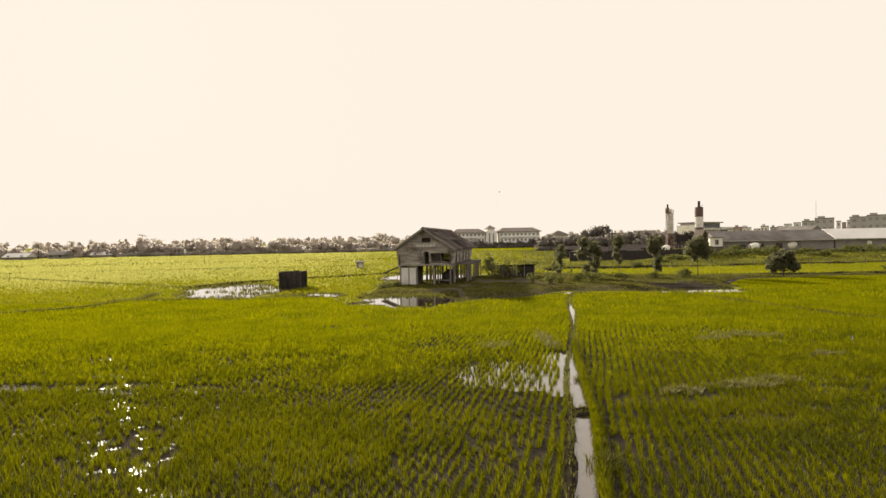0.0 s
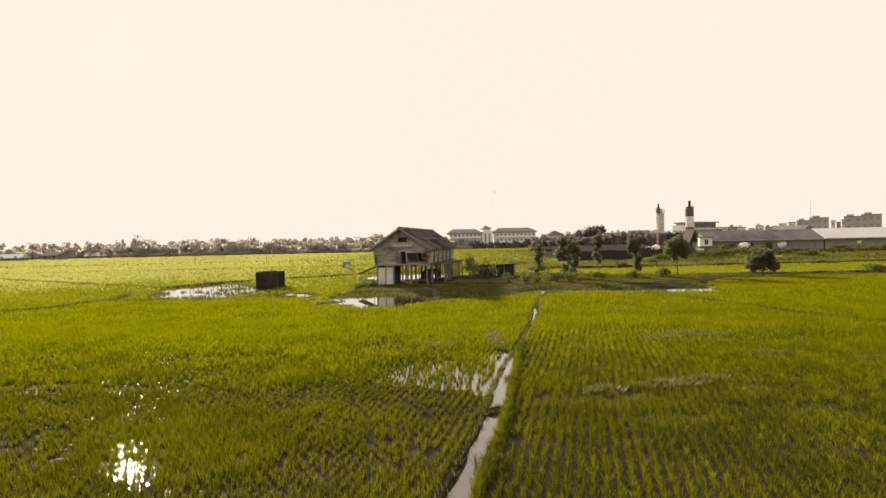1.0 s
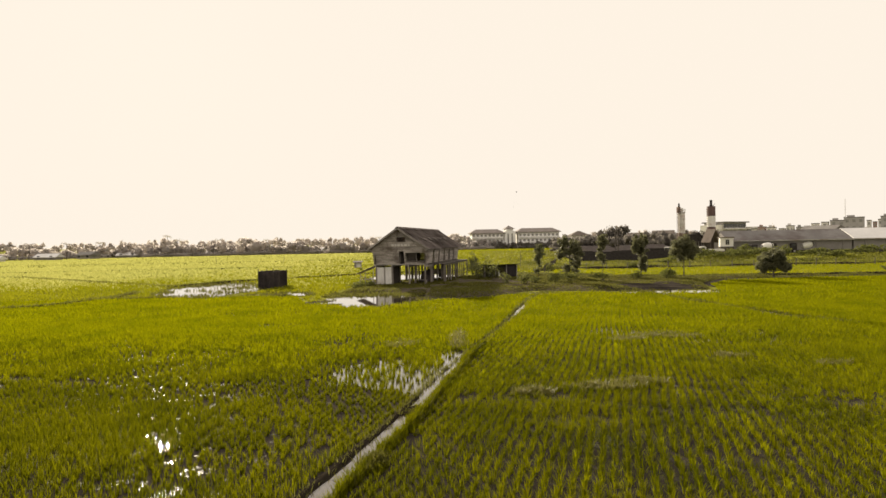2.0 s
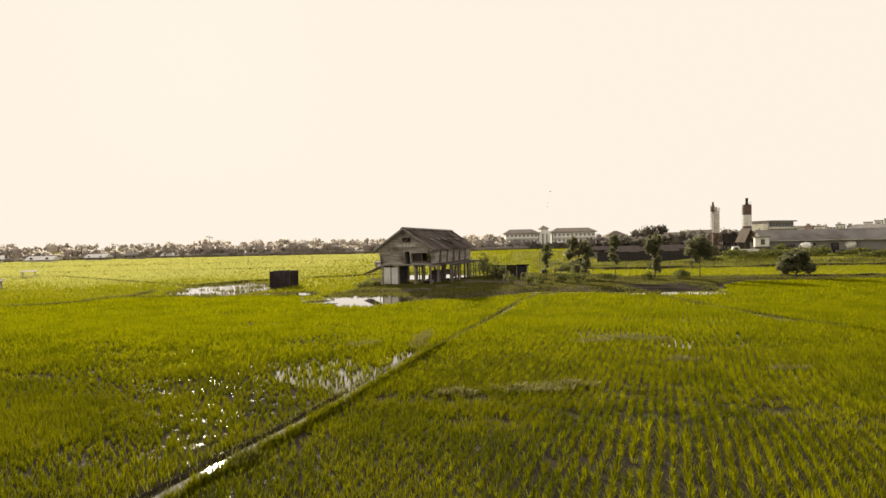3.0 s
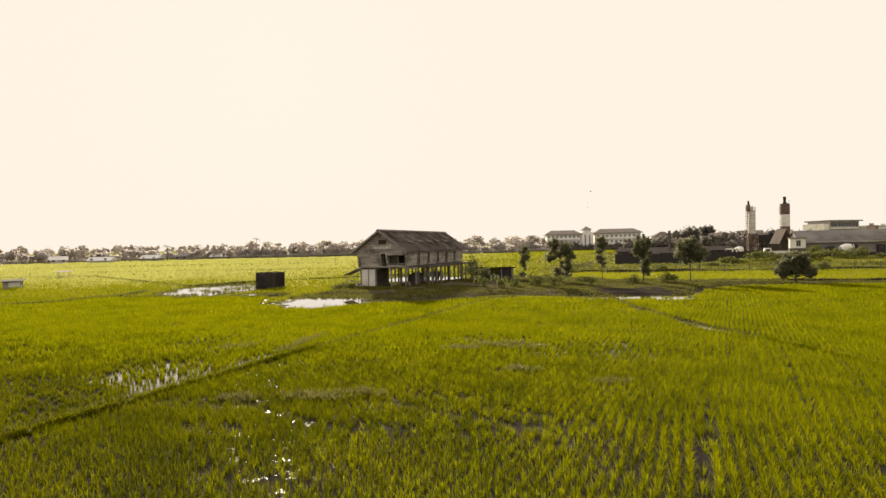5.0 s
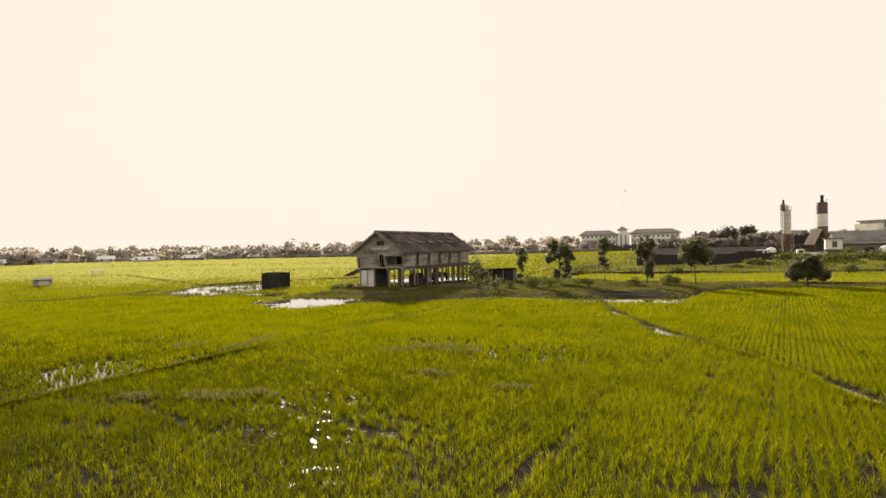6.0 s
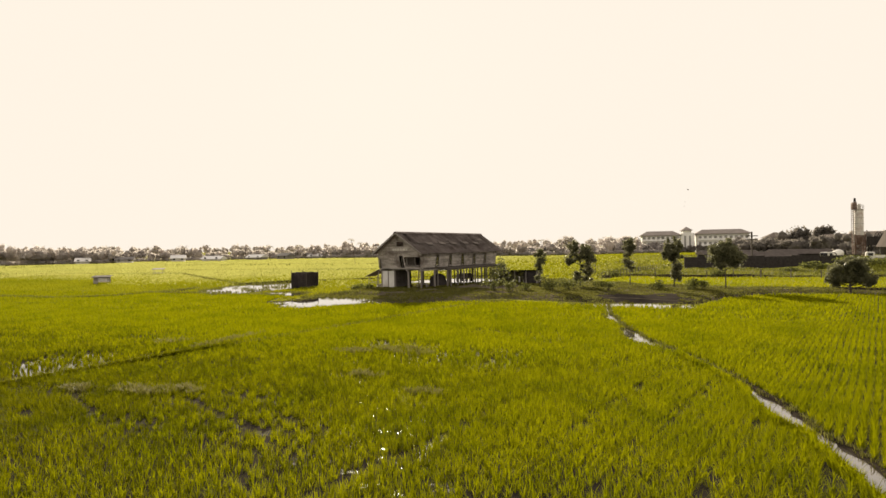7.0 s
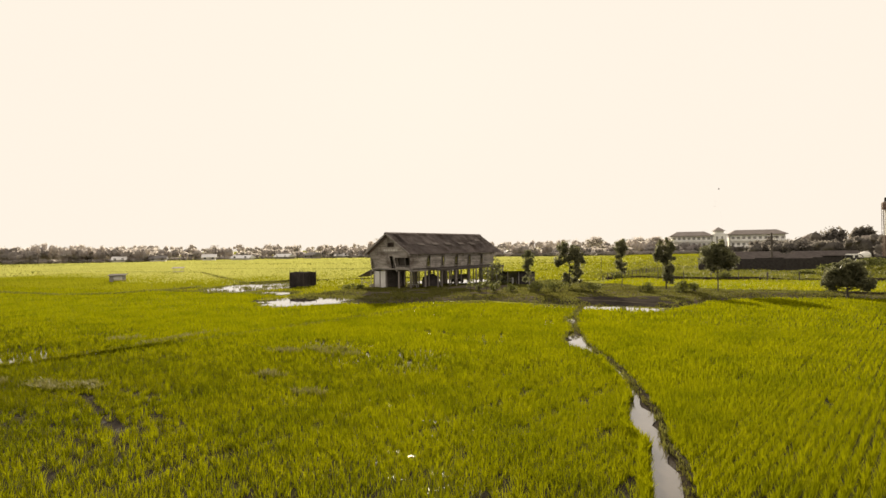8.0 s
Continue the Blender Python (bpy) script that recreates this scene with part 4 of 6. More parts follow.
    for sgn in (1, -1):
        for fy in np.arange(0.25, 21.0, 1.7):
            bm = bmesh.new()
            beam(bm, (sgn * 0.03, fy, RIDGE - 0.12), (sgn * 3.78, fy, 4.60 - 0.05), 0.07, 0.10)
            part("rafter", bm, "dark_wood", house)
        for fy in (0.02, 21.0):
            bm = bmesh.new()
            beam(bm, (sgn * 0.02, fy, RIDGE - 0.06), (sgn * 3.86, fy, 4.56), 0.04, 0.20)
            part("barge_board", bm, "timber", house)
        for tier, (s0, s1, lift) in enumerate(((0.0, 0.54, 0.05), (0.50, 1.0, 0.0))):
            length = (s1 - s0) * run
            bm = bmesh.new()
            k = 10
            cols = []
            for i in range(k + 1):
                yy = -0.50 + i / k
                zz = 0.008 * (1 if i % 2 else -1)
                cols.append((bm.verts.new((0, yy, zz)), bm.verts.new((length, yy, zz))))
            for i in range(k):
                bm.faces.new((cols[i][0], cols[i][1], cols[i + 1][1], cols[i + 1][0]))
            bmesh.ops.solidify(bm, geom=bm.faces[:], thickness=0.012)
            first_sheet = None
            for c in range(22):
                fy = 0.48 + c * 0.955
                start = s0 * run
                tilt = rnd.uniform(-0.1, 0.1)
                m = (Matrix.Translation((0, fy, RIDGE + lift + rnd.uniform(-0.006, 0.01))) @ (Matrix.Identity(4) if sgn == 1 else pose(0, 0, 0, 0, 0, 180))
                     @ pose(0, 0, 0, 0, math.degrees(slope) + tilt, rnd.uniform(-0.5, 0.5)) @ Matrix.Translation((start + 0.02 + rnd.uniform(-0.04, 0.05), 0, 0)))
                if first_sheet is None:
                    first_sheet = part("roof_sheet", bm, "roof", house)
                    first_sheet.matrix_basis = m
                else:
                    shared("roof_sheet", first_sheet.data, house, m)
        if sgn == 1:
            for fy, s in ((4.2, 0.52), (7.0, 0.50), (9.9, 0.50), (12.9, 0.48), (15.8, 0.50), (18.2, 0.30)):
                bm = bmesh.new()
                box(bm, 0, 0.6, -0.65, 0.65, 0, 0.015)
                ob = part("roof_patch", bm, "roof_light", house, "paler replaced roof sheet")
                ob.matrix_basis = Matrix.Translation((0, fy, RIDGE + 0.09)) @ pose(0, 0, 0, 0, math.degrees(slope) - 1.6, rnd.uniform(-4, 4)) @ Matrix.Translation((s * run, 0, 0))
    bm = bmesh.new()
    prism(bm, [(-0.28, RIDGE - 0.08), (0, RIDGE + 0.12), (0.28, RIDGE - 0.08), (0.28, RIDGE - 0.05), (0, RIDGE + 0.16), (-0.28, RIDGE - 0.05)], -0.05, 21.05)
    part("ridge_cap", bm, "roof", house)
    return house


build_house()


def build_lean_to():
    """Low pole shelter against the house's side."""
    t = thing("lean_to", HOUSE @ pose(-3.95, 1.6, 0.3) @ Matrix.Diagonal((1.15, 1, 1.25, 1)), "small ramshackle lean-to of poles beside the stilt house", "shelter")
    for x, y, z in ((-1.0, -0.8, 1.15), (-1.0, 0.9, 1.2), (0.45, -0.8, 1.75), (0.45, 0.9, 1.8)):
        bm = bmesh.new()
        rod(bm, (x, y, -0.1), (x + 0.05, y, z), 0.045, 0.04, 6)
        part("pole", bm, "timber", t)
    bm = bmesh.new()
    beam(bm, (-1.35, 0.05, 1.13), (0.6, 0.05, 1.86), 2.1, 0.05)
    part("roof", bm, "roof_light", t)
    bm = bmesh.new()
    beam(bm, (-1.0, -0.8, 0.5), (0.45, -0.8, 0.62), 0.06, 0.06)
    beam(bm, (-1.0, -0.8, 0.95), (0.45, -0.8, 0.2), 0.05, 0.05)
    part("rail", bm, "timber", t)
    b = thing("sacks", HOUSE @ pose(-3.8, 1.4, 0.25), "pale sacks heaped in the lean-to", "sacks")
    for i, (x, y, z) in enumerate(((0, 0, 0.16), (0.35, 0.2, 0.16), (0.15, 0.1, 0.42), (-0.35, 0.1, 0.15))):
        bm = bmesh.new()
        bmesh.ops.create_icosphere(bm, subdivisions=2, radius=1, matrix=Matrix.Translation((x, y, z)) @ pose(0, 0, 0, 0, 0, i * 40) @ Matrix.Diagonal((0.3, 0.2, 0.15, 1)))
        part("sack", bm, "white_wall" if i % 2 else "timber", b)


build_lean_to()


heap("covered_heap", HOUSE @ pose(1.9, 6.4, 0.34), 1.0, 1.6, 1.5, "tarp", "dark sheet draped over a heap under the house", "heap", 3)


def build_cart():
    t = thing("wooden_cart", HOUSE @ pose(1.2, 14.2, 0.36), "dark wooden box cart standing under the house", "cart")
    bm = bmesh.new()
    box(bm, -0.7, 0.7, -1.1, 1.1, 0.55, 1.15)
    part("body", bm, "dark_wood", t)
    for x in (-0.75, 0.75):
        for y in (-0.75, 0.75):
            bm = bmesh.new()
            rod(bm, (x - 0.05, y, 0.32), (x + 0.05, y, 0.32), 0.32, None, 16)
            part("wheel", bm, "black", t)
    for i in range(3):
        bm = bmesh.new()
        box(bm, -0.72, 0.72, -1.13, -1.1, 0.58 + i * 0.19, 0.73 + i * 0.19)
        part("plank", bm, "timber", t)
    b = thing("bench", HOUSE @ pose(2.1, 2.7, 0.34), "low timber bench under the house", "bench")
    bm = bmesh.new()
    box(bm, -0.8, 0.8, -0.22, 0.22, 0.42, 0.48)
    part("seat", bm, "timber", b)
    for x in (-0.7, 0.7):
        for y in (-0.17, 0.17):
            bm = bmesh.new()
            box(bm, x - 0.04, x + 0.04, y - 0.04, y + 0.04, 0, 0.42)
            part("leg", bm, "timber", b)


build_cart()


# ======== dark enclosure in the field ========
def build_pen():
    t = thing("sheet_pen", pose(-18.95, 68.4, 0.0, 0, 0, -4), "square dark tarpaulin pen on corner posts in the paddy", "pen")
    for x, y, h in ((-1.36, -1.2, 2.45), (1.36, -1.2, 2.3), (1.36, 1.2, 2.35), (-1.36, 1.2, 2.3), (0.6, -1.2, 2.5)):
        bm = bmesh.new()
        rod(bm, (x, y, -0.3), (x + 0.03, y, h), 0.05, 0.045, 7)
        part("post", bm, "dark_wood", t)
    for p, q in (((-1.36, -1.24), (1.36, -1.24)), ((1.40, -1.2), (1.40, 1.2)), ((1.36, 1.24), (-1.36, 1.24)), ((-1.40, 1.2), (-1.40, -1.2))):
        bm = bmesh.new()
        k = 26
        p, q = Vector((*p, 0)), Vector((*q, 0))
        d = (q - p).normalized()
        nrm = Vector((d.y, -d.x, 0))
        col = []
        for i in range(k + 1):
            c = p.lerp(q, i / k)
            row = []
            for j in range(5):
                off = 0.05 * math.sin(i * 1.1 + j * 0.7) * (1 - 0.5 * j / 4)
                sag = 0.05 * math.sin(math.pi * i / k * 3) if j == 4 else 0
                row.append(bm.verts.new(c + nrm * off + Vector((0, 0, -0.02 + 2.16 * j / 4 - sag))))
            col.append(row)
        for i in range(k):
            for j in range(4):
                bm.faces.new((col[i][j], col[i + 1][j], col[i + 1][j + 1], col[i][j + 1]))
        bmesh.ops.solidify(bm, geom=bm.faces[:], thickness=0.015)
        part("panel", bm, "tarp", t)
    bm = bmesh.new()
    for p, q in (((-1.36, -1.2, 2.1), (1.36, -1.2, 2.1)), ((1.36, -1.2, 2.1), (1.36, 1.2, 2.1)), ((1.36, 1.2, 2.1), (-1.36, 1.2, 2.1)), ((-1.36, 1.2, 2.1), (-1.36, -1.2, 2.1))):
        beam(bm, p, q, 0.06, 0.06)
    part("top_rail", bm, "dark_wood", t)


build_pen()


# ======== shed beside the house ========
def build_shed():
    t = thing("shed", pose(10.3, 76.3, 0.22, 0, 0, 3), "low dark open-fronted shed with sagging roof", "shed")
    for x, y, h in ((-2.2, -1.2, 1.9), (-0.7, -1.2, 1.9), (0.8, -1.2, 1.9), (2.2, -1.2, 1.9), (-2.2, 1.2, 1.72), (2.2, 1.2, 1.72)):
        bm = bmesh.new()
        rod(bm, (x, y, -0.2), (x, y, h), 0.07, 0.06, 7)
        part("post", bm, "timber", t)
    bm = bmesh.new()
    board_rows(bm, 0.05, 1.75, lambda z: (-2.25, 2.25), [], lambda u0, u1, z, h: box(bm, u0, u1, 1.2, 1.24, z, z + h - 0.01), 0.2)
    part("rear_wall", bm, "dark_wood", t)
    for x in (-2.28, 2.24):
        bm = bmesh.new()
        board_rows(bm, 0.05, 1.7, lambda z: (-1.15, 1.2), [], lambda u0, u1, z, h: box(bm, x, x + 0.04, u0, u1, z, z + h - 0.01), 0.2)
        part("side_wall", bm, "dark_wood", t)
    for i in range(6):
        bm = bmesh.new()
        beam(bm, (-2.1 + i * 0.84, -1.55, 1.98 - 0.03 * math.sin(i)), (-2.1 + i * 0.84, 1.5, 1.72), 0.88, 0.025)
        part("roof_sheet", bm, "black", t)
    bm = bmesh.new()
    box(bm, 0.5, 2.2, -1.1, -1.05, 0.05, 1.85)
    part("front_screen", bm, "black", t, "dark hanging screen")
    for i, (x, mat, h, lab, cat) in enumerate(((-1.5, "white_wall", 0.75, "pale plastic drum in the shed", "drum"), (-0.2, "white_wall", 1.1, "tall pale sheet-wrapped bundle in the shed", "bundle"), (0.4, "timber", 0.7, "small wooden box in the shed", "box"))):
        d = thing(cat, pose(10.3, 76.3, 0.22, 0, 0, 3) @ pose(x, -0.6, 0), lab, cat)
        bm = bmesh.new()
        rod(bm, (0, 0, 0), (0, 0, h), 0.22 if i < 1 else 0.14, 0.2 if i < 1 else 0.11, 12)
        bmesh.ops.bevel(bm, geom=bm.edges[:], offset=0.02, segments=1, affect="EDGES")
        part("body", bm, mat, d)


build_shed()


# ======== field huts and small structures ========
def field_hut(m, w, d, h, label, walled=True):
    t = thing("field_hut", m, label, "hut", "huts in the rice fields")
    for x in (-w / 2, w / 2):
        for y in (-d / 2, d / 2):
            bm = bmesh.new()
            rod(bm, (x, y, -0.2), (x, y, h * (1.0 if y < 0 else 1.12)), 0.05, 0.05, 6)
            part("post", bm, "timber", t)
    bm = bmesh.new()
    box(bm, -w / 2, w / 2, -d / 2, d / 2, h * 0.28, h * 0.34)
    part("floor", bm, "timber", t)
    bm = bmesh.new()
    beam(bm, (0, -d / 2 - 0.35, h * 0.98), (0, d / 2 + 0.3, h * 1.16), w + 0.7, 0.06)
    part("roof", bm, "dark_wood" if walled else "timber", t)
    if walled:
        bm = bmesh.new()
        box(bm, -w / 2, w / 2, d / 2 - 0.03, d / 2, h * 0.34, h)
        box(bm, -w / 2, -w / 2 + 0.03, -d / 2, d / 2 - 0.03, h * 0.34, h * 0.95)
        box(bm, -w / 2 + w * 0.32, w / 2, -d / 2, -d / 2 + 0.03, h * 0.3, h * 0.85)
        part("wall", bm, "white_wall", t)
        bm = bmesh.new()
        box(bm, -w / 2 + 0.05, -w / 2 + w * 0.3, -d / 2 - 0.02, -d / 2, 0.1, h * 0.8)
        part("screen", bm, "timber", t, "grey sheet screen")
    return t


field_hut(pose(-61.5, 68.0, 0, 0, 0, 40), 2.1, 1.5, 1.25, "low field hut with tin roof among the rice")
field_hut(pose(-84, 97, 0, 0, 0, 35), 2.0, 1.3, 1.3, "open thatched field shelter among the rice", False)
field_hut(pose(-17.3, 113.0, 0, 0, 0, 5), 1.3, 1.1, 1.5, "small raised watch hut among the rice", True)


# ======== trees ========
def leaf_cloud(clumps, leaf, rng, flat=0.0, shell=0.45):
    """Leaves as small bent diamonds filling ellipsoids (x, y, z, rx, ry, rz, count)."""
    vs, ts, k = [], [], 0
    for cx, cy, cz, rx, ry, rz, n in clumps:
        d = rng.normal(size=(n, 3))
        d /= np.linalg.norm(d, axis=1)[:, None]
        rad = (shell + (1 - shell) * rng.random(n)) ** 0.7 * (0.78 + 0.45 * lattice_noise(d[:, 0] * 2 + cx, d[:, 2] * 2 + d[:, 1] + cz, 0.7, int(cx * 7) % 50))
        p = d * rad[:, None] * (rx, ry, rz) + (cx, cy, cz)
        s = leaf * (0.6 + 0.8 * rng.random(n))[:, None]
        ax = rng.normal(size=(n, 3))
        ax[:, 2] *= 0.6
        ax /= np.linalg.norm(ax, axis=1)[:, None]
        up = np.cross(ax, rng.normal(size=(n, 3)))
        up /= np.linalg.norm(up, axis=1)[:, None] + 1e-9
        nb = np.cross(ax, up) * 0.15
        vs.append(np.stack((p - ax * s, p - up * s * 0.42 + nb * s, p + ax * s, p + up * s * 0.42 + nb * s), 1).reshape(-1, 3))
        i = k + 4 * np.arange(n)
        ts.append(np.stack((i, i + 1, i + 2, i, i + 2, i + 3), 1).reshape(-1, 3))
        k += 4 * n
    return np.concatenate(vs), np.concatenate(ts)


def tree(x, y, z, clumps, trunk_r, leaf, mat, label, seed, name="tree", fork=0.35, lean=(0, 0)):
    """Tapered trunk, a limb to each clump of the crown, leaves in clumps with gaps."""
    t = thing(name, pose(x, y, z), label, name, "trees round the yard" if name == "tree" else "")
    r = np.random.default_rng(seed)
    top = max(c[2] for c in clumps)
    bm = bmesh.new()
    knots = [Vector((0, 0, -0.2))]
    for i in range(1, 5):
        knots.append(Vector((lean[0] * i / 4 + r.normal() * 0.05, lean[1] * i / 4 + r.normal() * 0.05, top * 0.85 * i / 4)))
    for i in range(4):
        rod(bm, knots[i], knots[i + 1], trunk_r * (1 - 0.2 * i), trunk_r * (1 - 0.2 * (i + 1)), 8)
    part("trunk", bm, "bark", t)
    for c in clumps:
        bm = bmesh.new()
        base = Vector((lean[0] * fork, lean[1] * fork, max(0.2, min(c[2] - 0.5, top * fork + 0.25 * c[2]))))
        tip = Vector((c[0], c[1], c[2]))
        mid = base.lerp(tip, 0.5) + Vector((r.normal() * 0.08, r.normal() * 0.08, -0.06))
        rod(bm, base, mid, trunk_r * 0.5, trunk_r * 0.34, 6)
        rod(bm, mid, tip, trunk_r * 0.34, trunk_r * 0.12, 6)
        for _ in range(4):
            d = Vector(r.normal(size=3)) * 0.5
            rod(bm, mid.lerp(tip, 0.6), tip + Vector((d.x * c[3], d.y * c[4], d.z * c[5])), trunk_r * 0.16, trunk_r * 0.05, 5)
        part("limb", bm, "bark", t)
    lobes = []
    for cx, cy, cz, rx, ry, rz, n in clumps:
        m = 8
        for _ in range(m):
            d = r.normal(size=3)
            d *= (0.35 + 0.85 * r.random()) / np.linalg.norm(d)
            q = 0.28 + 0.34 * r.random()
            lobes.append((cx + d[0] * rx, cy + d[1] * ry, cz + d[2] * rz, rx * q, ry * q * 1.1, rz * q * (0.8 + 0.5 * r.random()), int(1.5 * n / m * (0.55 + q))))
        lobes.append((cx, cy, cz, rx * 1.05, ry * 1.05, rz * 1.2, int(0.38 * n)))
    v, f = leaf_cloud(lobes, leaf, r, shell=0.08)
    ob = new("crown", raw_mesh("crown", v, f, mat))
    ob.parent = t
    return t


# round low tree on the bank between the fields
tree(45.2, 72.3, 0.0, [(-0.2, 0, 2.5, 1.25, 1.2, 0.8, 1300), (-1.15, 0, 1.95, 0.75, 0.9, 0.75, 760), (1.05, 0.2, 2.0, 0.8, 0.9, 0.75, 760), (0.2, 0, 3.15, 0.85, 0.8, 0.5, 520), (-0.7, 0, 2.95, 0.6, 0.6, 0.45, 330), (-1.6, 0, 1.25, 0.42, 0.5, 0.55, 320), (1.7, 0, 1.3, 0.45, 0.5, 0.5, 320), (0.95, -0.4, 1.4, 0.55, 0.5, 0.5, 330), (-0.6, -0.3, 1.5, 0.8, 0.7, 0.55, 560), (0.4, 0.3, 1.7, 0.8, 0.7, 0.55, 560), (-1.2, 0.2, 0.9, 0.35, 0.4, 0.3, 160), (1.35, 0.1, 0.95, 0.3, 0.4, 0.25, 130), (0.8, 0, 2.75, 0.6, 0.6, 0.5, 330)],
     0.13, 0.15, "leaf", "low dark round-crowned tree on a field bank", 41)
# slim tree with two bunched tops
tree(28.9, 74.0, 0.2, [(-0.62, 0, 4.6, 0.5, 0.5, 0.95, 700), (0.4, 0, 4.8, 0.55, 0.5, 0.9, 700), (-0.75, 0, 3.8, 0.52, 0.5, 0.5, 420), (0.25, 0.1, 3.7, 0.62, 0.6, 0.8, 600), (0.22, 0, 2.1, 0.58, 0.55, 1.0, 900), (0.3, 0, 1.25, 0.38, 0.4, 0.6, 300)],
     0.09, 0.13, "leaf", "slim young tree with a narrow bunched crown", 42)
# lollipop tree
tree(34.1, 72.9, 0.2, [(0, 0, 4.2, 1.4, 1.2, 1.0, 1300), (-0.8, 0, 3.5, 1.2, 1.0, 0.8, 800), (0.9, 0, 3.6, 1.1, 1.0, 0.9, 800), (0, 0, 4.9, 0.9, 0.9, 0.5, 450), (0.7, 0, 2.6, 0.5, 0.5, 0.35, 200), (-0.5, 0, 2.5, 0.4, 0.4, 0.35, 180)],
     0.08, 0.14, "leaf", "young tree with bare stem and rounded crown", 43, fork=0.6)
# thin tree
tree(24.0, 74.6, 0.3, [(0.1, 0, 5.0, 0.75, 0.6, 0.8, 700), (0.0, 0, 4.2, 0.6, 0.5, 0.6, 480), (-0.25, 0, 2.8, 0.6, 0.5, 0.55, 420), (0.15, 0, 2.1, 0.4, 0.4, 0.4, 220)],
     0.06, 0.12, "leaf", "thin young tree with two tufts of leaves", 44)
# many-headed tree near the shed
tree(18.9, 70.6, 0.35, [(-0.7, 0, 4.4, 0.6, 0.55, 0.65, 480), (0.8, 0.1, 4.3, 0.7, 0.6, 0.75, 650), (-1.3, 0, 3.3, 0.65, 0.6, 0.6, 480), (0.1, 0, 3.5, 0.7, 0.6, 0.6, 480), (1.2, 0, 3.2, 0.65, 0.6, 0.6, 480), (0.8, 0, 2.2, 0.65, 0.6, 0.6, 450), (-0.5, 0, 1.3, 0.6, 0.5, 0.5, 300), (0.5, 0.2, 1.2, 0.7, 0.6, 0.5, 330), (-0.6, 0, 5.2, 0.3, 0.3, 0.35, 120)],
     0.09, 0.14, "leaf", "spreading young tree with separate leafy heads", 45)
# broom-shaped sapling
tree(14.7, 68.2, 0.4, [(0, 0, 3.75, 0.62, 0.55, 0.7, 460), (0.2, 0, 3.1, 0.5, 0.45, 0.5, 300), (-0.25, 0, 2.9, 0.42, 0.4, 0.5, 220), (-0.15, 0, 1.2, 0.5, 0.45, 0.35, 200), (0.1, 0, 2.2, 0.42, 0.4, 0.5, 220), (0.25, 0, 4.35, 0.28, 0.28, 0.3, 110)],
     0.045, 0.11, "leaf_pale", "thin broom-shaped sapling beside the yard", 46)


def bush(x, y, z, rx, ry, rz, n, leaf, mat, label, seed, group="bushes"):
    t = thing("bush", pose(x, y, z), label, "bush", group)
    r = np.random.default_rng(seed)
    bm = bmesh.new()
    for _ in range(7):
        d = r.normal(size=2)
        rod(bm, (0.1 * d[0], 0.1 * d[1], -0.1), (0.45 * rx * d[0], 0.45 * ry * d[1], rz * (0.7 + 0.5 * r.random())), 0.03, 0.012, 5)
    part("stems", bm, "bark", t)
    cl = [(r.normal() * 0.45 * rx, r.normal() * 0.45 * ry, rz * (0.3 + 0.7 * r.random()), rx * 0.55, ry * 0.55, rz * 0.4, n // 6) for _ in range(6)]
    v, f = leaf_cloud(cl, leaf, r)
    ob = new("leaves", raw_mesh("leaves", v, f, mat))
    ob.parent = t
    return t


YARD_SHRUBS = (
        (6.8, 78.6, 0.3, 1.1, 1.0, 2.7, 750, "tall leafy shrub against the house's far corner"), (8.3, 75.4, 0.35, 1.9, 1.1, 1.5, 800, "spreading shrub between house and shed"),
        (10.5, 64.0, 0.38, 0.5, 0.5, 0.9, 260, "small shrub on the trodden yard"), (12.4, 63.4, 0.38, 0.6, 0.5, 0.9, 300, "small shrub on the trodden yard"),
        (16.5, 66.0, 0.38, 1.2, 0.9, 1.1, 800, "low dark shrub on the bank"), (18.3, 66.9, 0.36, 1.1, 0.9, 0.9, 600, "low dark shrub on the bank"))
BANK_SHRUBS = (
        (22.3, 67.4, 0.36, 1.2, 0.9, 0.8, 600, "low shrub at the tree's foot"), (30.6, 69.8, 0.3, 1.0, 0.8, 1.1, 600, "dense shrub on the bank"), (27.4, 70.4, 0.3, 0.7, 0.6, 0.9, 400, "dense shrub on the bank"),
        (31.8, 71.0, 0.3, 0.8, 0.7, 0.8, 420, "dense shrub on the bank"), (62.5, 76.0, 0.2, 2.2, 1.0, 0.8, 700, "low dark bushes along the field bank"), (58.0, 97.5, 0.2, 1.0, 0.8, 1.1, 420, "lone bush at the fence"),
        (34.5, 97.5, 0.2, 1.4, 1.0, 1.1, 520, "bush at the fence"), (-7.0, 63.2, 0.15, 1.3, 1.0, 0.7, 500, "weedy shrub by the pond"), (-5.6, 63.6, 0.2, 0.9, 0.8, 0.6, 320, "weedy shrub by the pond"), (20.0, 96.0, 0.1, 1.0, 0.8, 0.9, 300, "bush at the field fence"),
        (13.8, 65.0, 0.4, 0.7, 0.6, 0.7, 320, "low dark shrub on the yard"))
for i, (x, y, z, rx, ry, rz, n, lab) in enumerate(YARD_SHRUBS + BANK_SHRUBS):
    bush(x, y, z, rx, ry, rz, n, 0.10 if y < 72 else 0.14, "leaf_pale" if i < 2 else "bush", lab, 60 + i)


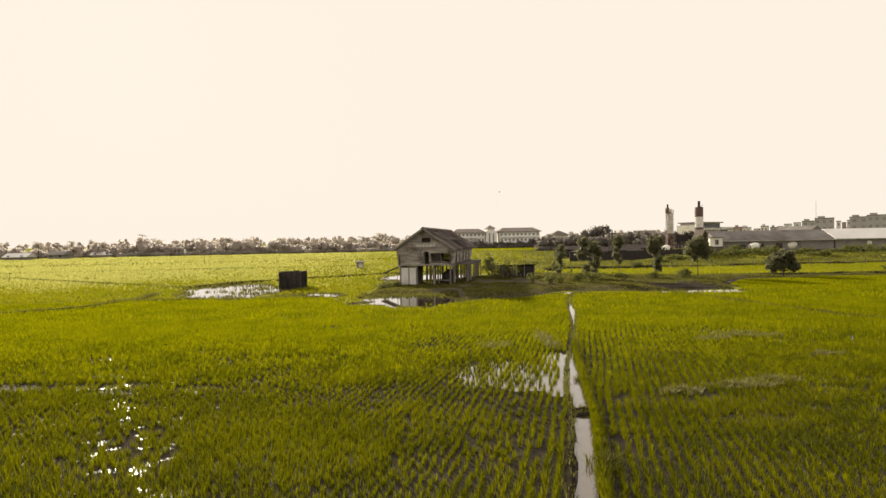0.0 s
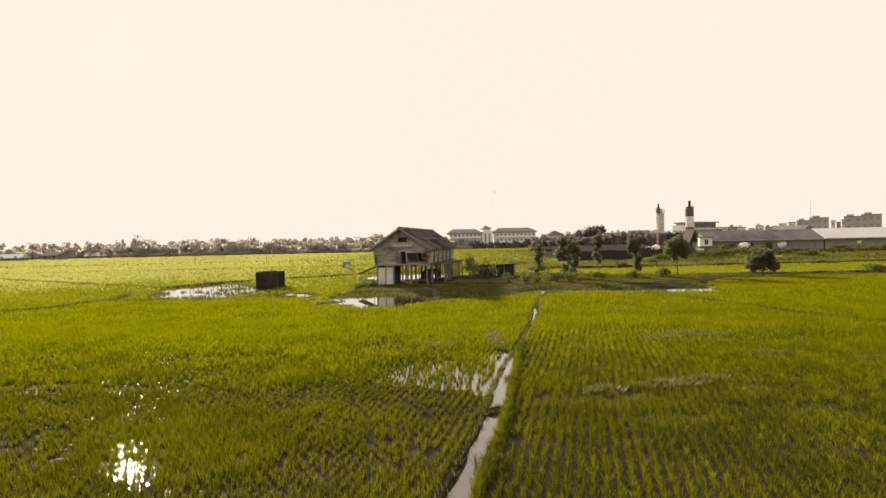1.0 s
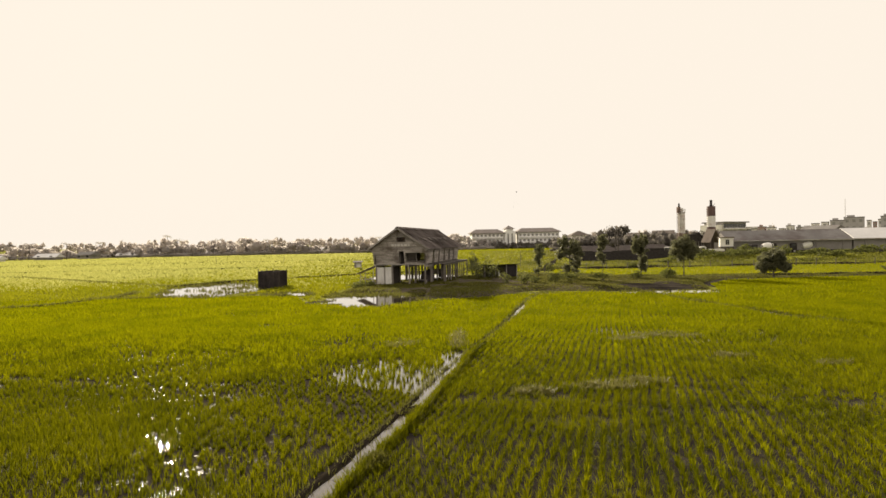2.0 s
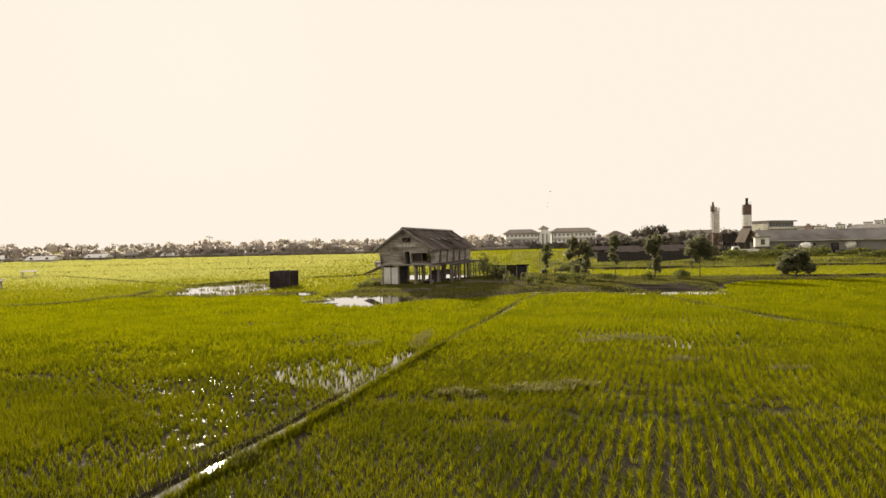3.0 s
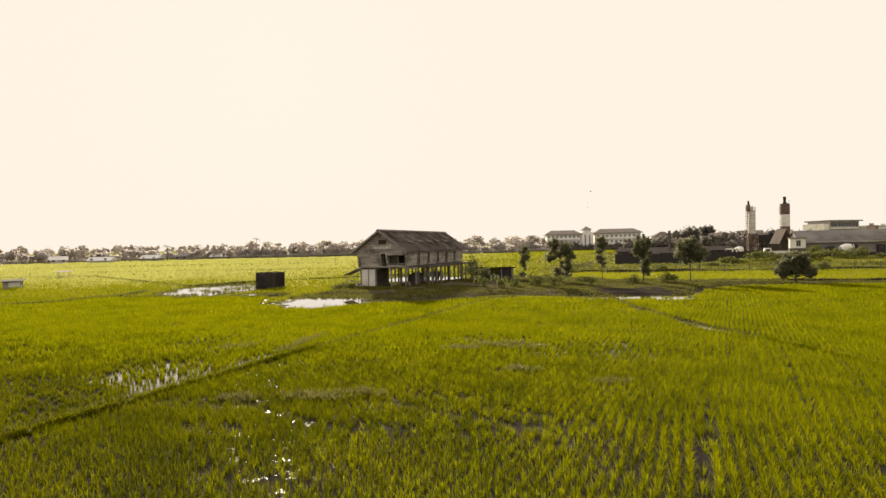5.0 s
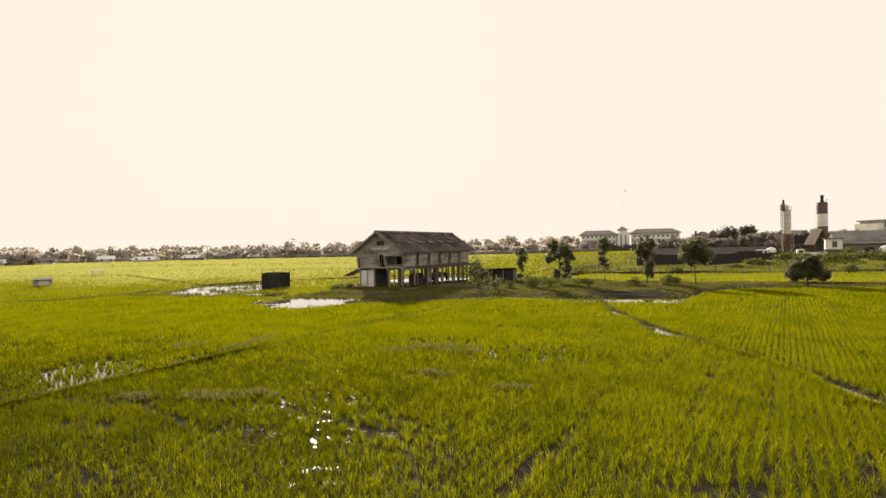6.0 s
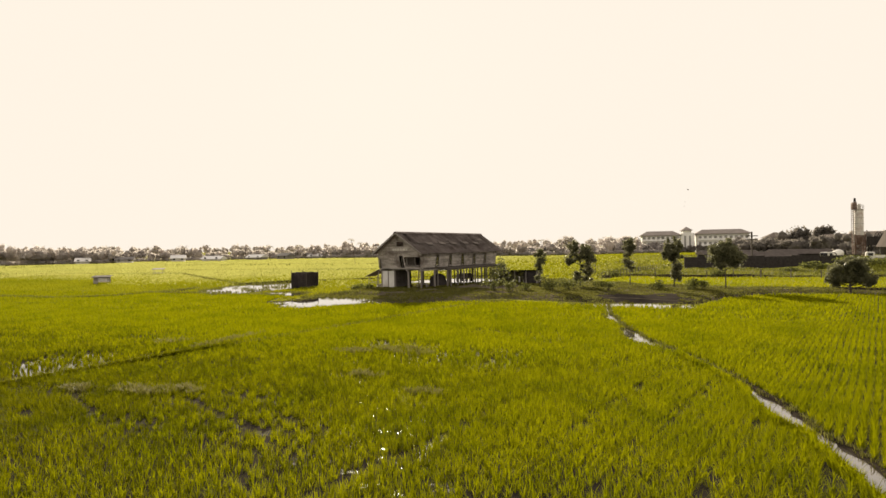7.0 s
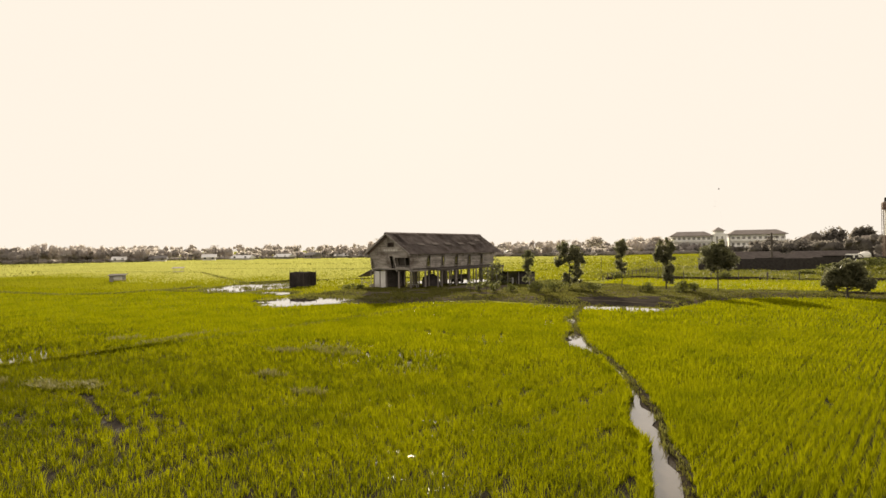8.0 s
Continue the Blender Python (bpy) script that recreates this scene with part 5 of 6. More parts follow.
# big-leaved garden plants in front of the shed
def leafy_stem(x, y, z, h, seed):
    t = thing("garden_plant", pose(x, y, z), "tall garden plant with big drooping leaves", "plant", "garden plants by the house")
    r = np.random.default_rng(seed)
    bm = bmesh.new()
    rod(bm, (0, 0, -0.1), (0.05, 0, h), 0.03, 0.015, 6)
    part("stem", bm, "bark", t)
    for i in range(11):
        u, z0 = i * 2.4 + r.random(), h * (0.45 + 0.55 * i / 10)
        L, w = 0.55 + 0.2 * r.random(), 0.13
        c, s = math.cos(u), math.sin(u)
        bm = bmesh.new()
        pts = []
        for k, (d, dz, ww) in enumerate(((0.0, 0, 0.02), (0.35, 0.16, 1.0), (0.7, 0.10, 0.8), (1.0, -0.15, 0.05))):
            pts.append((bm.verts.new((c * d * L - s * w * ww, s * d * L + c * w * ww, z0 + dz)), bm.verts.new((c * d * L + s * w * ww, s * d * L - c * w * ww, z0 + dz))))
        for k in range(3):
            bm.faces.new((pts[k][0], pts[k][1], pts[k + 1][1], pts[k + 1][0]))
        part("leaf", bm, "bush", t)


for i, (x, y, h) in enumerate(((10.0, 62.6, 1.3), (12.0, 62.3, 1.4), (12.9, 63.0, 1.2), (9.0, 70.0, 1.7), (15.6, 66.8, 1.5), (7.3, 73.3, 1.9), (8.2, 72.6, 2.9), (8.0, 72.0, 2.3), (8.8, 73.0, 2.5), (9.6, 72.2, 2.0))):
    leafy_stem(x, y, 0.38, h, 90 + i)


# ======== fences and poles ========
def fence_line(pts, gap, label, group, rails=1, h=1.25, seed=1):
    r = random.Random(seed)
    t = thing("fence", pose(pts[0][0], pts[0][1], 0), label, "fence", group)
    o = Vector((pts[0][0], pts[0][1], 0))
    first = None
    for (x0, y0), (x1, y1) in zip(pts, pts[1:]):
        n = max(1, int(math.hypot(x1 - x0, y1 - y0) / gap))
        last = None
        for i in range(n + 1):
            p = Vector((x0 + (x1 - x0) * i / n, y0 + (y1 - y0) * i / n, 0)) - o
            p.z = float(ground_height(np.array([p.x + o.x]), np.array([p.y + o.y]))[0])
            if first is None:
                bm = bmesh.new()
                rod(bm, (0, 0, -0.3), (0, 0, h), 0.07, 0.06, 6)
                first = part("post", bm, "dark_wood", t)
                first.matrix_basis = Matrix.Translation(p)
            else:
                shared("post", first.data, t, Matrix.Translation(p) @ pose(0, 0, r.uniform(-0.1, 0.1), r.uniform(-4, 4), r.uniform(-4, 4)))
            if last is not None and rails:
                bm = bmesh.new()
                for k in range(rails):
                    zz = h * (0.9 - 0.35 * k)
                    rod(bm, last + Vector((0, 0, zz)), p + Vector((0, 0, zz - 0.04)), 0.025 if rails > 1 else 0.012, None, 5)
                part("rail", bm, "dark_wood", t)
            last = p


fence_line(((26, 94.5), (40, 95.2), (62, 96.5), (100, 100.0)), 3.3, "row of dark fence posts with wire along the rice strip", "field fences", 1, 1.4, 2)
fence_line(((18.5, 92.0), (19.6, 97.5), (22.5, 110.0), (25.0, 122.0)), 1.5, "rough pole fence running back between the fields", "field fences", 2, 1.2, 3)


def lone_pole(x, y, h, lean, label):
    t = thing("pole", pose(x, y, 0, 0, lean, 0), label, "pole")
    bm = bmesh.new()
    rod(bm, (0, 0, -0.3), (0, 0, h), 0.06, 0.045, 6)
    part("shaft", bm, "dark_wood", t)


lone_pole(15.7, 104.7, 3.4, 2, "thin leaning wooden pole in the rice field")
lone_pole(-70.6, 161.0, 3.0, -4, "thin wooden stake in the far rice field")
lone_pole(-46.0, 150.0, 2.4, 3, "thin wooden stake in the far rice field")


# ======== the works on the right ========
MAT["steel"] = surface("dusty_steel", (0.32, 0.30, 0.28), (0.5, 0.48, 0.45), 0.8, 0.6, 0.2, 9.0, 0.1, 0.3, None, 0.0, (0.24, 0.19, 0.16))
MAT["rust"] = surface("rusted_steel", (0.10, 0.065, 0.052), (0.22, 0.15, 0.125), 1.2, 0.85, 0.1, 8.0, 0.3, 0.15, None, 0.0, (0.34, 0.28, 0.25))
MAT["silo_stained"] = surface("rust_streaked_silo_paint", (0.5, 0.47, 0.44), (0.76, 0.73, 0.7), 0.9, 0.6, 0, 5.0, 0.15, 0.25, (1, 1, 0.35), 0.0, (0.3, 0.21, 0.18))
MAT["silo_white"] = surface("white_silo_paint", (0.62, 0.6, 0.57), (0.78, 0.76, 0.73), 0.8, 0.55, 0, 9.0, 0.1, 0.3, None, 0.0, (0.5, 0.44, 0.4))
MAT["maroon"] = surface("maroon_paint", (0.10, 0.06, 0.055), (0.15, 0.095, 0.088), 0.8, 0.6, 0, 9.0, 0.1, 0.3)
MAT["tin_roof"] = surface("grey_tin_roof", (0.16, 0.148, 0.143), (0.235, 0.22, 0.213), 0.25, 0.8, 0.0, 6.0, 0.15, 0.08, (1, 0.2, 1), 0.0, (0.11, 0.09, 0.085))
MAT["pale_roof"] = surface("pale_tin_roof", (0.62, 0.60, 0.58), (0.78, 0.755, 0.735), 0.25, 0.42, 0.55, 6.0, 0.1, 0.4)
MAT["tin_wall"] = surface("grey_tin_wall", (0.19, 0.175, 0.17), (0.28, 0.262, 0.255), 0.3, 0.85, 0.0, 6.0, 0.15, 0.05)
MAT["plaster"] = surface("pale_plaster", (0.62, 0.59, 0.55), (0.8, 0.77, 0.73), 0.3, 0.85, 0, 5.0, 0.1, 0.2, None, 0.0, (0.5, 0.46, 0.42))
MAT["grey_block"] = surface("grey_plaster", (0.34, 0.32, 0.31), (0.46, 0.44, 0.425), 0.2, 0.85, 0, 4.0, 0.1, 0.2)
MAT["tile"] = surface("brown_roof_tile", (0.13, 0.105, 0.09), (0.20, 0.165, 0.142), 0.3, 0.9, 0, 5.0, 0.3, 0.2)
MAT["pane"] = surface("dark_glass", (0.02, 0.02, 0.022), (0.045, 0.045, 0.048), 0.5, 0.15, 0, 5.0, 0.0, 0.5)
MAT["drum"] = surface("cream_drum_paint", (0.7, 0.67, 0.62), (0.82, 0.8, 0.76), 0.9, 0.5, 0, 9.0, 0.1, 0.35, None, 0.0, (0.6, 0.55, 0.5))
MAT["rust_red"] = surface("faded_red_paint", (0.30, 0.20, 0.17), (0.40, 0.28, 0.24), 0.6, 0.7, 0, 8.0, 0.1, 0.25)
YARD_Z = 1.0


def build_silo():
    t = thing("silo", pose(67.7, 162.0, YARD_Z), "tall pale cement silo on a dark steel frame", "silo", "silos of the works")
    bm = bmesh.new()
    rod(bm, (0, 0, 5.6), (0, 0, 11.6), 0.9, 0.9, 20)
    body = part("shell", bm, "silo_stained", t)
    for z in (6.3, 8.2, 9.6, 11.3):
        bm = bmesh.new()
        rod(bm, (0, 0, z), (0, 0, z + 0.12), 0.95, 0.95, 20)
        part("band", bm, "steel", body)
    bm = bmesh.new()
    rod(bm, (0, 0, 3.4), (0, 0, 5.6), 0.35, 0.9, 20)
    part("hopper", bm, "rust", t)
    for x in (-0.95, 0.95):
        for y in (-0.95, 0.95):
            bm = bmesh.new()
            box(bm, x - 0.12, x + 0.12, y - 0.12, y + 0.12, -1.0, 5.8)
            part("leg", bm, "rust", t)
        bm = bmesh.new()
        for z in (0.2, 2.0, 3.8):
            beam(bm, (x, -0.95, z), (x, 0.95, z + 1.8), 0.10, 0.10)
        part("brace", bm, "rust", t)
    bm = bmesh.new()
    for z in (0.2, 2.0, 3.8):
        beam(bm, (-0.95, -0.95, z), (0.95, -0.95, z + 1.8), 0.10, 0.10)
        beam(bm, (0.95, -0.95, z), (-0.95, -0.95, z + 1.8), 0.10, 0.10)
    part("brace", bm, "rust", t)
    bm = bmesh.new()
    rod(bm, (-1.0, -0.3, -1), (-1.2, -0.3, 12.2), 0.11, 0.11, 10)
    part("riser_pipe", bm, "silo_white", t)
    bm = bmesh.new()
    box(bm, -1.35, -0.45, -0.6, 0.4, 11.6, 13.3)
    bmesh.ops.bevel(bm, geom=bm.edges[:], offset=0.08, segments=1, affect="EDGES")
    part("filter_housing", bm, "rust", t)
    bm = bmesh.new()
    rod(bm, (-0.75, 0, 13.3), (-0.75, 0, 14.3), 0.26, 0.2, 10)
    part("filter_cap", bm, "black", t)
    bm = bmesh.new()
    rod(bm, (0.1, 0, 11.6), (0.1, 0, 12.9), 0.36, 0.3, 10)
    part("top_pipe", bm, "silo_white", t)
    bm = bmesh.new()
    rod(bm, (0, 0, 11.55), (0, 0, 11.66), 1.0, 1.0, 20)
    deck = part("top_deck", bm, "steel", t)
    bm = bmesh.new()
    for k in range(12):
        u = k * math.pi / 6
        rod(bm, (0.98 * math.cos(u), 0.98 * math.sin(u), 11.66), (0.98 * math.cos(u), 0.98 * math.sin(u), 12.6), 0.035, None, 5)
        w_ = u + math.pi / 6
        for z in (12.15, 12.6):
            rod(bm, (0.98 * math.cos(u), 0.98 * math.sin(u), z), (0.98 * math.cos(w_), 0.98 * math.sin(w_), z), 0.03, None, 5)
    part("railing", bm, "steel", deck)
    bm = bmesh.new()
    for x in (-1.62, -1.2):
        rod(bm, (x, -0.75, -1), (x, -0.75, 13.0), 0.05, None, 5)
    for z in np.arange(-0.6, 13.0, 0.45):
        rod(bm, (-1.62, -0.75, z), (-1.2, -0.75, z), 0.035, None, 5)
    for z in np.arange(2.0, 13.0, 0.9):
        for p, q in (((-1.66, -0.75), (-1.66, -1.35)), ((-1.66, -1.35), (-1.16, -1.35)), ((-1.16, -1.35), (-1.16, -0.75))):
            rod(bm, (*p, z), (*q, z), 0.03, None, 5)
    part("cage_ladder", bm, "rust", t, "rusty caged ladder")
    bm = bmesh.new()
    for z in np.arange(-0.6, 5.4, 1.0):
        for x0, y0, x1, y1 in ((-0.95, 0.95, 0.95, 0.95), (-0.95, -0.95, -0.95, 0.95), (0.95, -0.95, 0.95, 0.95), (-0.95, -0.95, 0.95, -0.95)):
            beam(bm, (x0, y0, z), (x1, y1, z), 0.09, 0.09)
            beam(bm, (x0, y0, z), (x1, y1, z + 1.0), 0.07, 0.07)
    part("lattice", bm, "rust", t, "rusty steel lattice under the silo")
    bm = bmesh.new()
    rod(bm, (0.5, -0.9, 1.2), (2.6, -0.9, 4.6), 0.16, None, 8)
    part("screw_conveyor", bm, "steel", t)
    bm = bmesh.new()
    for z in np.arange(5.8, 12.2, 0.5):
        box(bm, -1.05, -0.94, -0.9, -0.5, z, z + 0.06)
    part("ladder", bm, "black", t)
    # mixer gantry beside it
    g = thing("mixing_plant", pose(70.4, 160.0, YARD_Z), "dark steel mixing plant with conveyor", "plant")
    for x in (-1.2, 1.2):
        for y in (-1.0, 1.0):
            bm = bmesh.new()
            box(bm, x - 0.12, x + 0.12, y - 0.12, y + 0.12, -1, 4.2)
            part("leg", bm, "black", g)
    bm = bmesh.new()
    box(bm, -1.4, 1.4, -1.2, 1.2, 3.2, 5.2)
    part("mixer_housing", bm, "black", g)
    bm = bmesh.new()
    beam(bm, (1.0, 0, 5.6), (4.8, 1.0, 2.2), 0.9, 0.35)
    part("conveyor", bm, "black", g)
    bm = bmesh.new()
    for k in range(6):
        rod(bm, (-0.6 + k * 0.5, -0.8, 5.2), (0.1 + k * 0.5, -0.6, 6.4 - 0.2 * (k % 3)), 0.07, 0.07, 6)
        rod(bm, (0.1 + k * 0.5, -0.6, 6.4 - 0.2 * (k % 3)), (0.5 + k * 0.5, -0.5, 5.3), 0.07, 0.07, 6)
    part("truss", bm, "black", g)


def build_stack():
    t = thing("banded_silo", pose(73.6, 156.3, YARD_Z), "tall silo tower painted in maroon and white bands", "silo", "silos of the works")
    for z0, z1, mat in ((-1, 5.0, "maroon"), (5.0, 7.2, "maroon"), (7.2, 10.2, "silo_white"), (10.2, 12.95, "maroon")):
        bm = bmesh.new()
        rod(bm, (0, 0, z0), (0, 0, z1 - 0.003), 1.12, 1.12, 20)
        part("ring", bm, mat, t)
    bm = bmesh.new()
    rod(bm, (0, 0, 12.95), (0, 0, 13.5), 0.45, 0.35, 10)
    rod(bm, (0, 0, 13.5), (0, 0, 14.7), 0.3, 0.36, 10)
    part("cap", bm, "black", t)
    bm = bmesh.new()
    rod(bm, (0.5, 0.2, 12.9), (1.2, 0.2, 13.7), 0.05, 0.05, 6)
    part("antenna", bm, "black", t)
    bm = bmesh.new()
    for z in np.arange(0, 12.6, 0.6):
        box(bm, -1.32, -1.12, -0.25, 0.25, z, z + 0.08)
    part("ladder", bm, "black", t)


build_silo()
build_stack()


def gabled(name, m, w, d, h, rise, wall, roof, label, category, group="", over=0.4, windows=(), pane="pane", hip=0.0, kind=""):
    """A house: walls, gable (or hipped) roof with thickness, windows as (side, u, z, w, h)."""
    t = thing(name, m, label, category, group, kind)
    bm = bmesh.new()
    if hip:
        box(bm, -w / 2, w / 2, -d / 2, d / 2, -0.6, h)
    else:
        prism(bm, [(-w / 2, -0.6), (w / 2, -0.6), (w / 2, h), (-w / 2, h)], -d / 2, d / 2)
    walls = part("wall", bm, wall, t)
    bm = bmesh.new()
    x0, y0, z0 = w / 2 + over, d / 2 + over, h - 0.05
    hx = x0 - hip
    top, low = [(-hx, 0, z0 + rise), (hx, 0, z0 + rise)], [(-x0, -y0, z0), (x0, -y0, z0), (x0, y0, z0), (-x0, y0, z0)]
    tv = [bm.verts.new(p) for p in top]
    lv = [bm.verts.new(p) for p in low]
    bv = [bm.verts.new((p[0], p[1], p[2] - 0.12)) for p in low]
    bm.faces.new((lv[0], lv[1], tv[1], tv[0]))
    bm.faces.new((lv[2], lv[3], tv[0], tv[1]))
    bm.faces.new((lv[1], lv[2], tv[1]))
    bm.faces.new((lv[3], lv[0], tv[0]))
    for i in range(4):
        bm.faces.new((bv[i], bv[(i + 1) % 4], lv[(i + 1) % 4], lv[i]))
    bm.faces.new(bv[::-1])
    part("roof", bm, roof, t)
    for side, u, z, ww, hh in windows:
        bm = bmesh.new()
        if side == "front":
            box(bm, u - ww / 2, u + ww / 2, -d / 2 - 0.04, -d / 2 + 0.02, z, z + hh)
        elif side == "right":
            box(bm, w / 2 - 0.02, w / 2 + 0.04, u - ww / 2, u + ww / 2, z, z + hh)
        else:
            box(bm, -w / 2 - 0.04, -w / 2 + 0.02, u - ww / 2, u + ww / 2, z, z + hh)
        part("window", bm, pane, t)
    return t


# long factory hall, two roof lengths
def build_hall():
    t = thing("factory_hall", pose(72.6, 149.2, YARD_Z, 0, 0, -7), "very long low factory hall with grey tin roof", "factory")
    E, R, D = 3.45, 5.75, 11.0
    for x0, x1, roof, lift in ((0.0, 29.0, "tin_roof", 0.0), (29.05, 95.0, "pale_roof", 0.10)):
        bm = bmesh.new()
        box(bm, x0 + 0.3, x1 - 0.05, -5.5, 5.5, -1.0, E)
        part("wall", bm, "tin_wall", t)
        bm = bmesh.new()
        prism_pts = [(-6.2, E - 0.25 + lift), (0, R + lift), (6.2, E - 0.25 + lift), (6.2, E - 0.10 + lift), (0, R + 0.16 + lift), (-6.2, E - 0.10 + lift)]
        f = [bm.verts.new((x0, y, z)) for y, z in prism_pts]
        b = [bm.verts.new((x1, y, z)) for y, z in prism_pts]
        bm.faces.new((f[0], f[1], f[4], f[5]))
        bm.faces.new((f[1], f[2], f[3], f[4]))
        bm.faces.new((b[5], b[4], b[1], b[0]))
        bm.faces.new((b[4], b[3], b[2], b[1]))
        for i in range(6):
            j = (i + 1) % 6
            bm.faces.new((f[j], f[i], b[i], b[j]))
        bmesh.ops.recalc_face_normals(bm, faces=bm.faces[:])
        part("roof", bm, roof, t)
        bm = bmesh.new()
        box(bm, x0 + 0.3, x1 - 0.05, -5.58, -5.5, -0.6, 0.75)
        part("plinth", bm, "black", t)
        for x in np.arange(x0 + 3, x1, 6.0):
            bm = bmesh.new()
            box(bm, x - 0.12, x + 0.12, -5.66, -5.5, -0.6, E - 0.1)
            part("pier", bm, "tin_wall", t)
        bm = bmesh.new()
        box(bm, x0, x1, -6.36, -6.2, E - 0.38 + lift, E - 0.14 + lift)
        part("gutter", bm, "steel", t)
    bm = bmesh.new()
    pts = [(-5.5, E), (5.5, E), (0, R - 0.1)]
    f = [bm.verts.new((0.3, y, z)) for y, z in pts]
    b = [bm.verts.new((0.5, y, z)) for y, z in pts]
    bm.faces.new(f)
    bm.faces.new(b[::-1])
    for i in range(3):
        j = (i + 1) % 3
        bm.faces.new((f[j], f[i], b[i], b[j]))
    bmesh.ops.recalc_face_normals(bm, faces=bm.faces[:])
    part("gable_end", bm, "tin_wall", t)
    bm = bmesh.new()
    box(bm, 36.9, 37.9, -5.62, -5.5, 1.9, 2.7)
    part("wall_lamp", bm, "silo_white", t, "small white box on the wall")


build_hall()
# steep open gable and white office in front of it
gs = thing("gabled_canopy", pose(70.1, 146.0, YARD_Z, 0, 0, 28) @ Matrix.Diagonal((0.72, 0.56, 0.97, 1)), "steep dark brown gabled canopy", "canopy")
for sx in (-1, 1):
    bm = bmesh.new()
    beam(bm, (0, 2.0, 6.6), (sx * 3.1, 2.0, 3.0), 5.0, 0.14)
    part("roof_slope", bm, "tile", gs)
    for y in (-0.2, 4.2):
        bm = bmesh.new()
        box(bm, sx * 2.5 - 0.12, sx * 2.5 + 0.12, y - 0.12, y + 0.12, -1, 3.6)
        part("post", bm, "dark_wood", gs)
bm = bmesh.new()
prism(bm, [(-2.6, 3.3), (2.6, 3.3), (0, 6.2)], 3.0, 3.15)
part("gable_boarding", bm, "dark_wood", gs)
bm = bmesh.new()
box(bm, -2.4, 2.4, 3.2, 3.35, -1, 3.3)
part("rear_wall", bm, "dark_wood", gs)

of = thing("site_office", pose(70.9, 141.5, YARD_Z, 0, 0, -8), "small white site office with dark window", "office")
bm = bmesh.new()
box(bm, -1.6, 1.45, -0.7, 0.7, 1.9, 4.1)
part("wall", bm, "silo_white", of)
bm = bmesh.new()
box(bm, -1.7, 1.55, -0.8, 0.8, -0.6, 1.9)
part("base", bm, "dark_wood", of, "dark boarded base")
bm = bmesh.new()
box(bm, -1.85, 1.7, -1.0, 1.0, 4.1, 4.3)
part("roof", bm, "tile", of)
bm = bmesh.new()
box(bm, -0.35, 0.42, -0.76, -0.68, 2.4, 3.6)
wn_ = part("window", bm, "pane", of)
bm = bmesh.new()
for x0, x1, z0, z1 in ((-0.43, -0.35, 2.32, 3.68), (0.42, 0.5, 2.32, 3.68), (-0.35, 0.42, 3.6, 3.68), (-0.35, 0.42, 2.32, 2.4), (0.0, 0.06, 2.4, 3.6)):
    box(bm, x0, x1, -0.80, -0.7, z0, z1)
part("frame_bars", bm, "steel", wn_)


def mixer_truck(m, label, white_cab=True):
    """Concrete mixer lorry: chassis, cab, tilted drum, wheels."""
    t = thing("mixer_truck", m, label, "truck", "mixer trucks of the works")
    bm = bmesh.new()
    box(bm, -3.6, 3.4, -0.45, 0.45, 0.75, 1.0)
    part("chassis", bm, "black", t)
    bm = bmesh.new()
    box(bm, -4.4, -2.7, -1.15, 1.15, 0.8, 2.7)
    bmesh.ops.bevel(bm, geom=bm.edges[:], offset=0.15, segments=2, affect="EDGES")
    cab = part("cab", bm, "silo_white" if white_cab else "black", t)
    bm = bmesh.new()
    box(bm, -4.43, -4.38, -0.95, 0.95, 1.75, 2.45)
    part("windscreen", bm, "pane", cab)
    bm = bmesh.new()
    box(bm, -4.0, -3.1, -1.18, -1.13, 1.75, 2.4)
    part("side_window", bm, "pane", cab)
    bm = bmesh.new()
    rings = ((-1.75, 0.5), (-1.5, 0.85), (-0.7, 1.1), (0.3, 1.1), (1.3, 0.72), (1.6, 0.52))
    tilt = pose(0.2, 0, 2.15, 0, -15, 0)
    for (xa, ra), (xb, rb) in zip(rings, rings[1:]):
        rod(bm, tilt @ Vector((xa, 0, 0)), tilt @ Vector((xb, 0, 0)), ra, rb, 18)
    drum = part("mixing_drum", bm, "drum", t)
    for xa, ra in ((-1.55, 0.86), (1.15, 0.84)):
        bm = bmesh.new()
        rod(bm, tilt @ Vector((xa, 0, 0)), tilt @ Vector((xa + 0.16, 0, 0)), ra + 0.04, ra + 0.04, 18)
        part("drum_ring", bm, "black", drum)
    bm = bmesh.new()
    beam(bm, (2.2, 0, 2.7), (3.2, 0, 1.8), 0.5, 0.2)
    rod(bm, (2.3, 0, 2.0), (2.3, 0, 3.0), 0.3, 0.45, 10)
    part("chute", bm, "black", t)
    for x in (-3.4, 1.3, 2.6):
        for y in (-1.0, 1.0):
            bm = bmesh.new()
            rod(bm, (x, y - 0.16, 0.5), (x, y + 0.16, 0.5), 0.5, 0.5, 16)
            w = part("wheel", bm, "black", t)
            bm = bmesh.new()
            rod(bm, (x, y - 0.18, 0.5), (x, y + 0.18, 0.5), 0.25, 0.25, 10)
            part("rim", bm, "steel", w)


mixer_truck(pose(79.6, 139.3, YARD_Z, 0, 0, -8) @ Matrix.Scale(0.84, 4), "dusty concrete mixer truck with cream drum behind bushes", False)
mixer_truck(pose(90.8, 142.0, YARD_Z, 0, 0, -8) @ Matrix.Scale(0.92, 4), "dusty concrete mixer truck with pale drum and black cab", False)
mixer_truck(pose(60.2, 147.0, YARD_Z - 0.3, 0, 0, 40) @ Matrix.Scale(0.85, 4), "white-cabbed mixer truck parked by the dark wall")

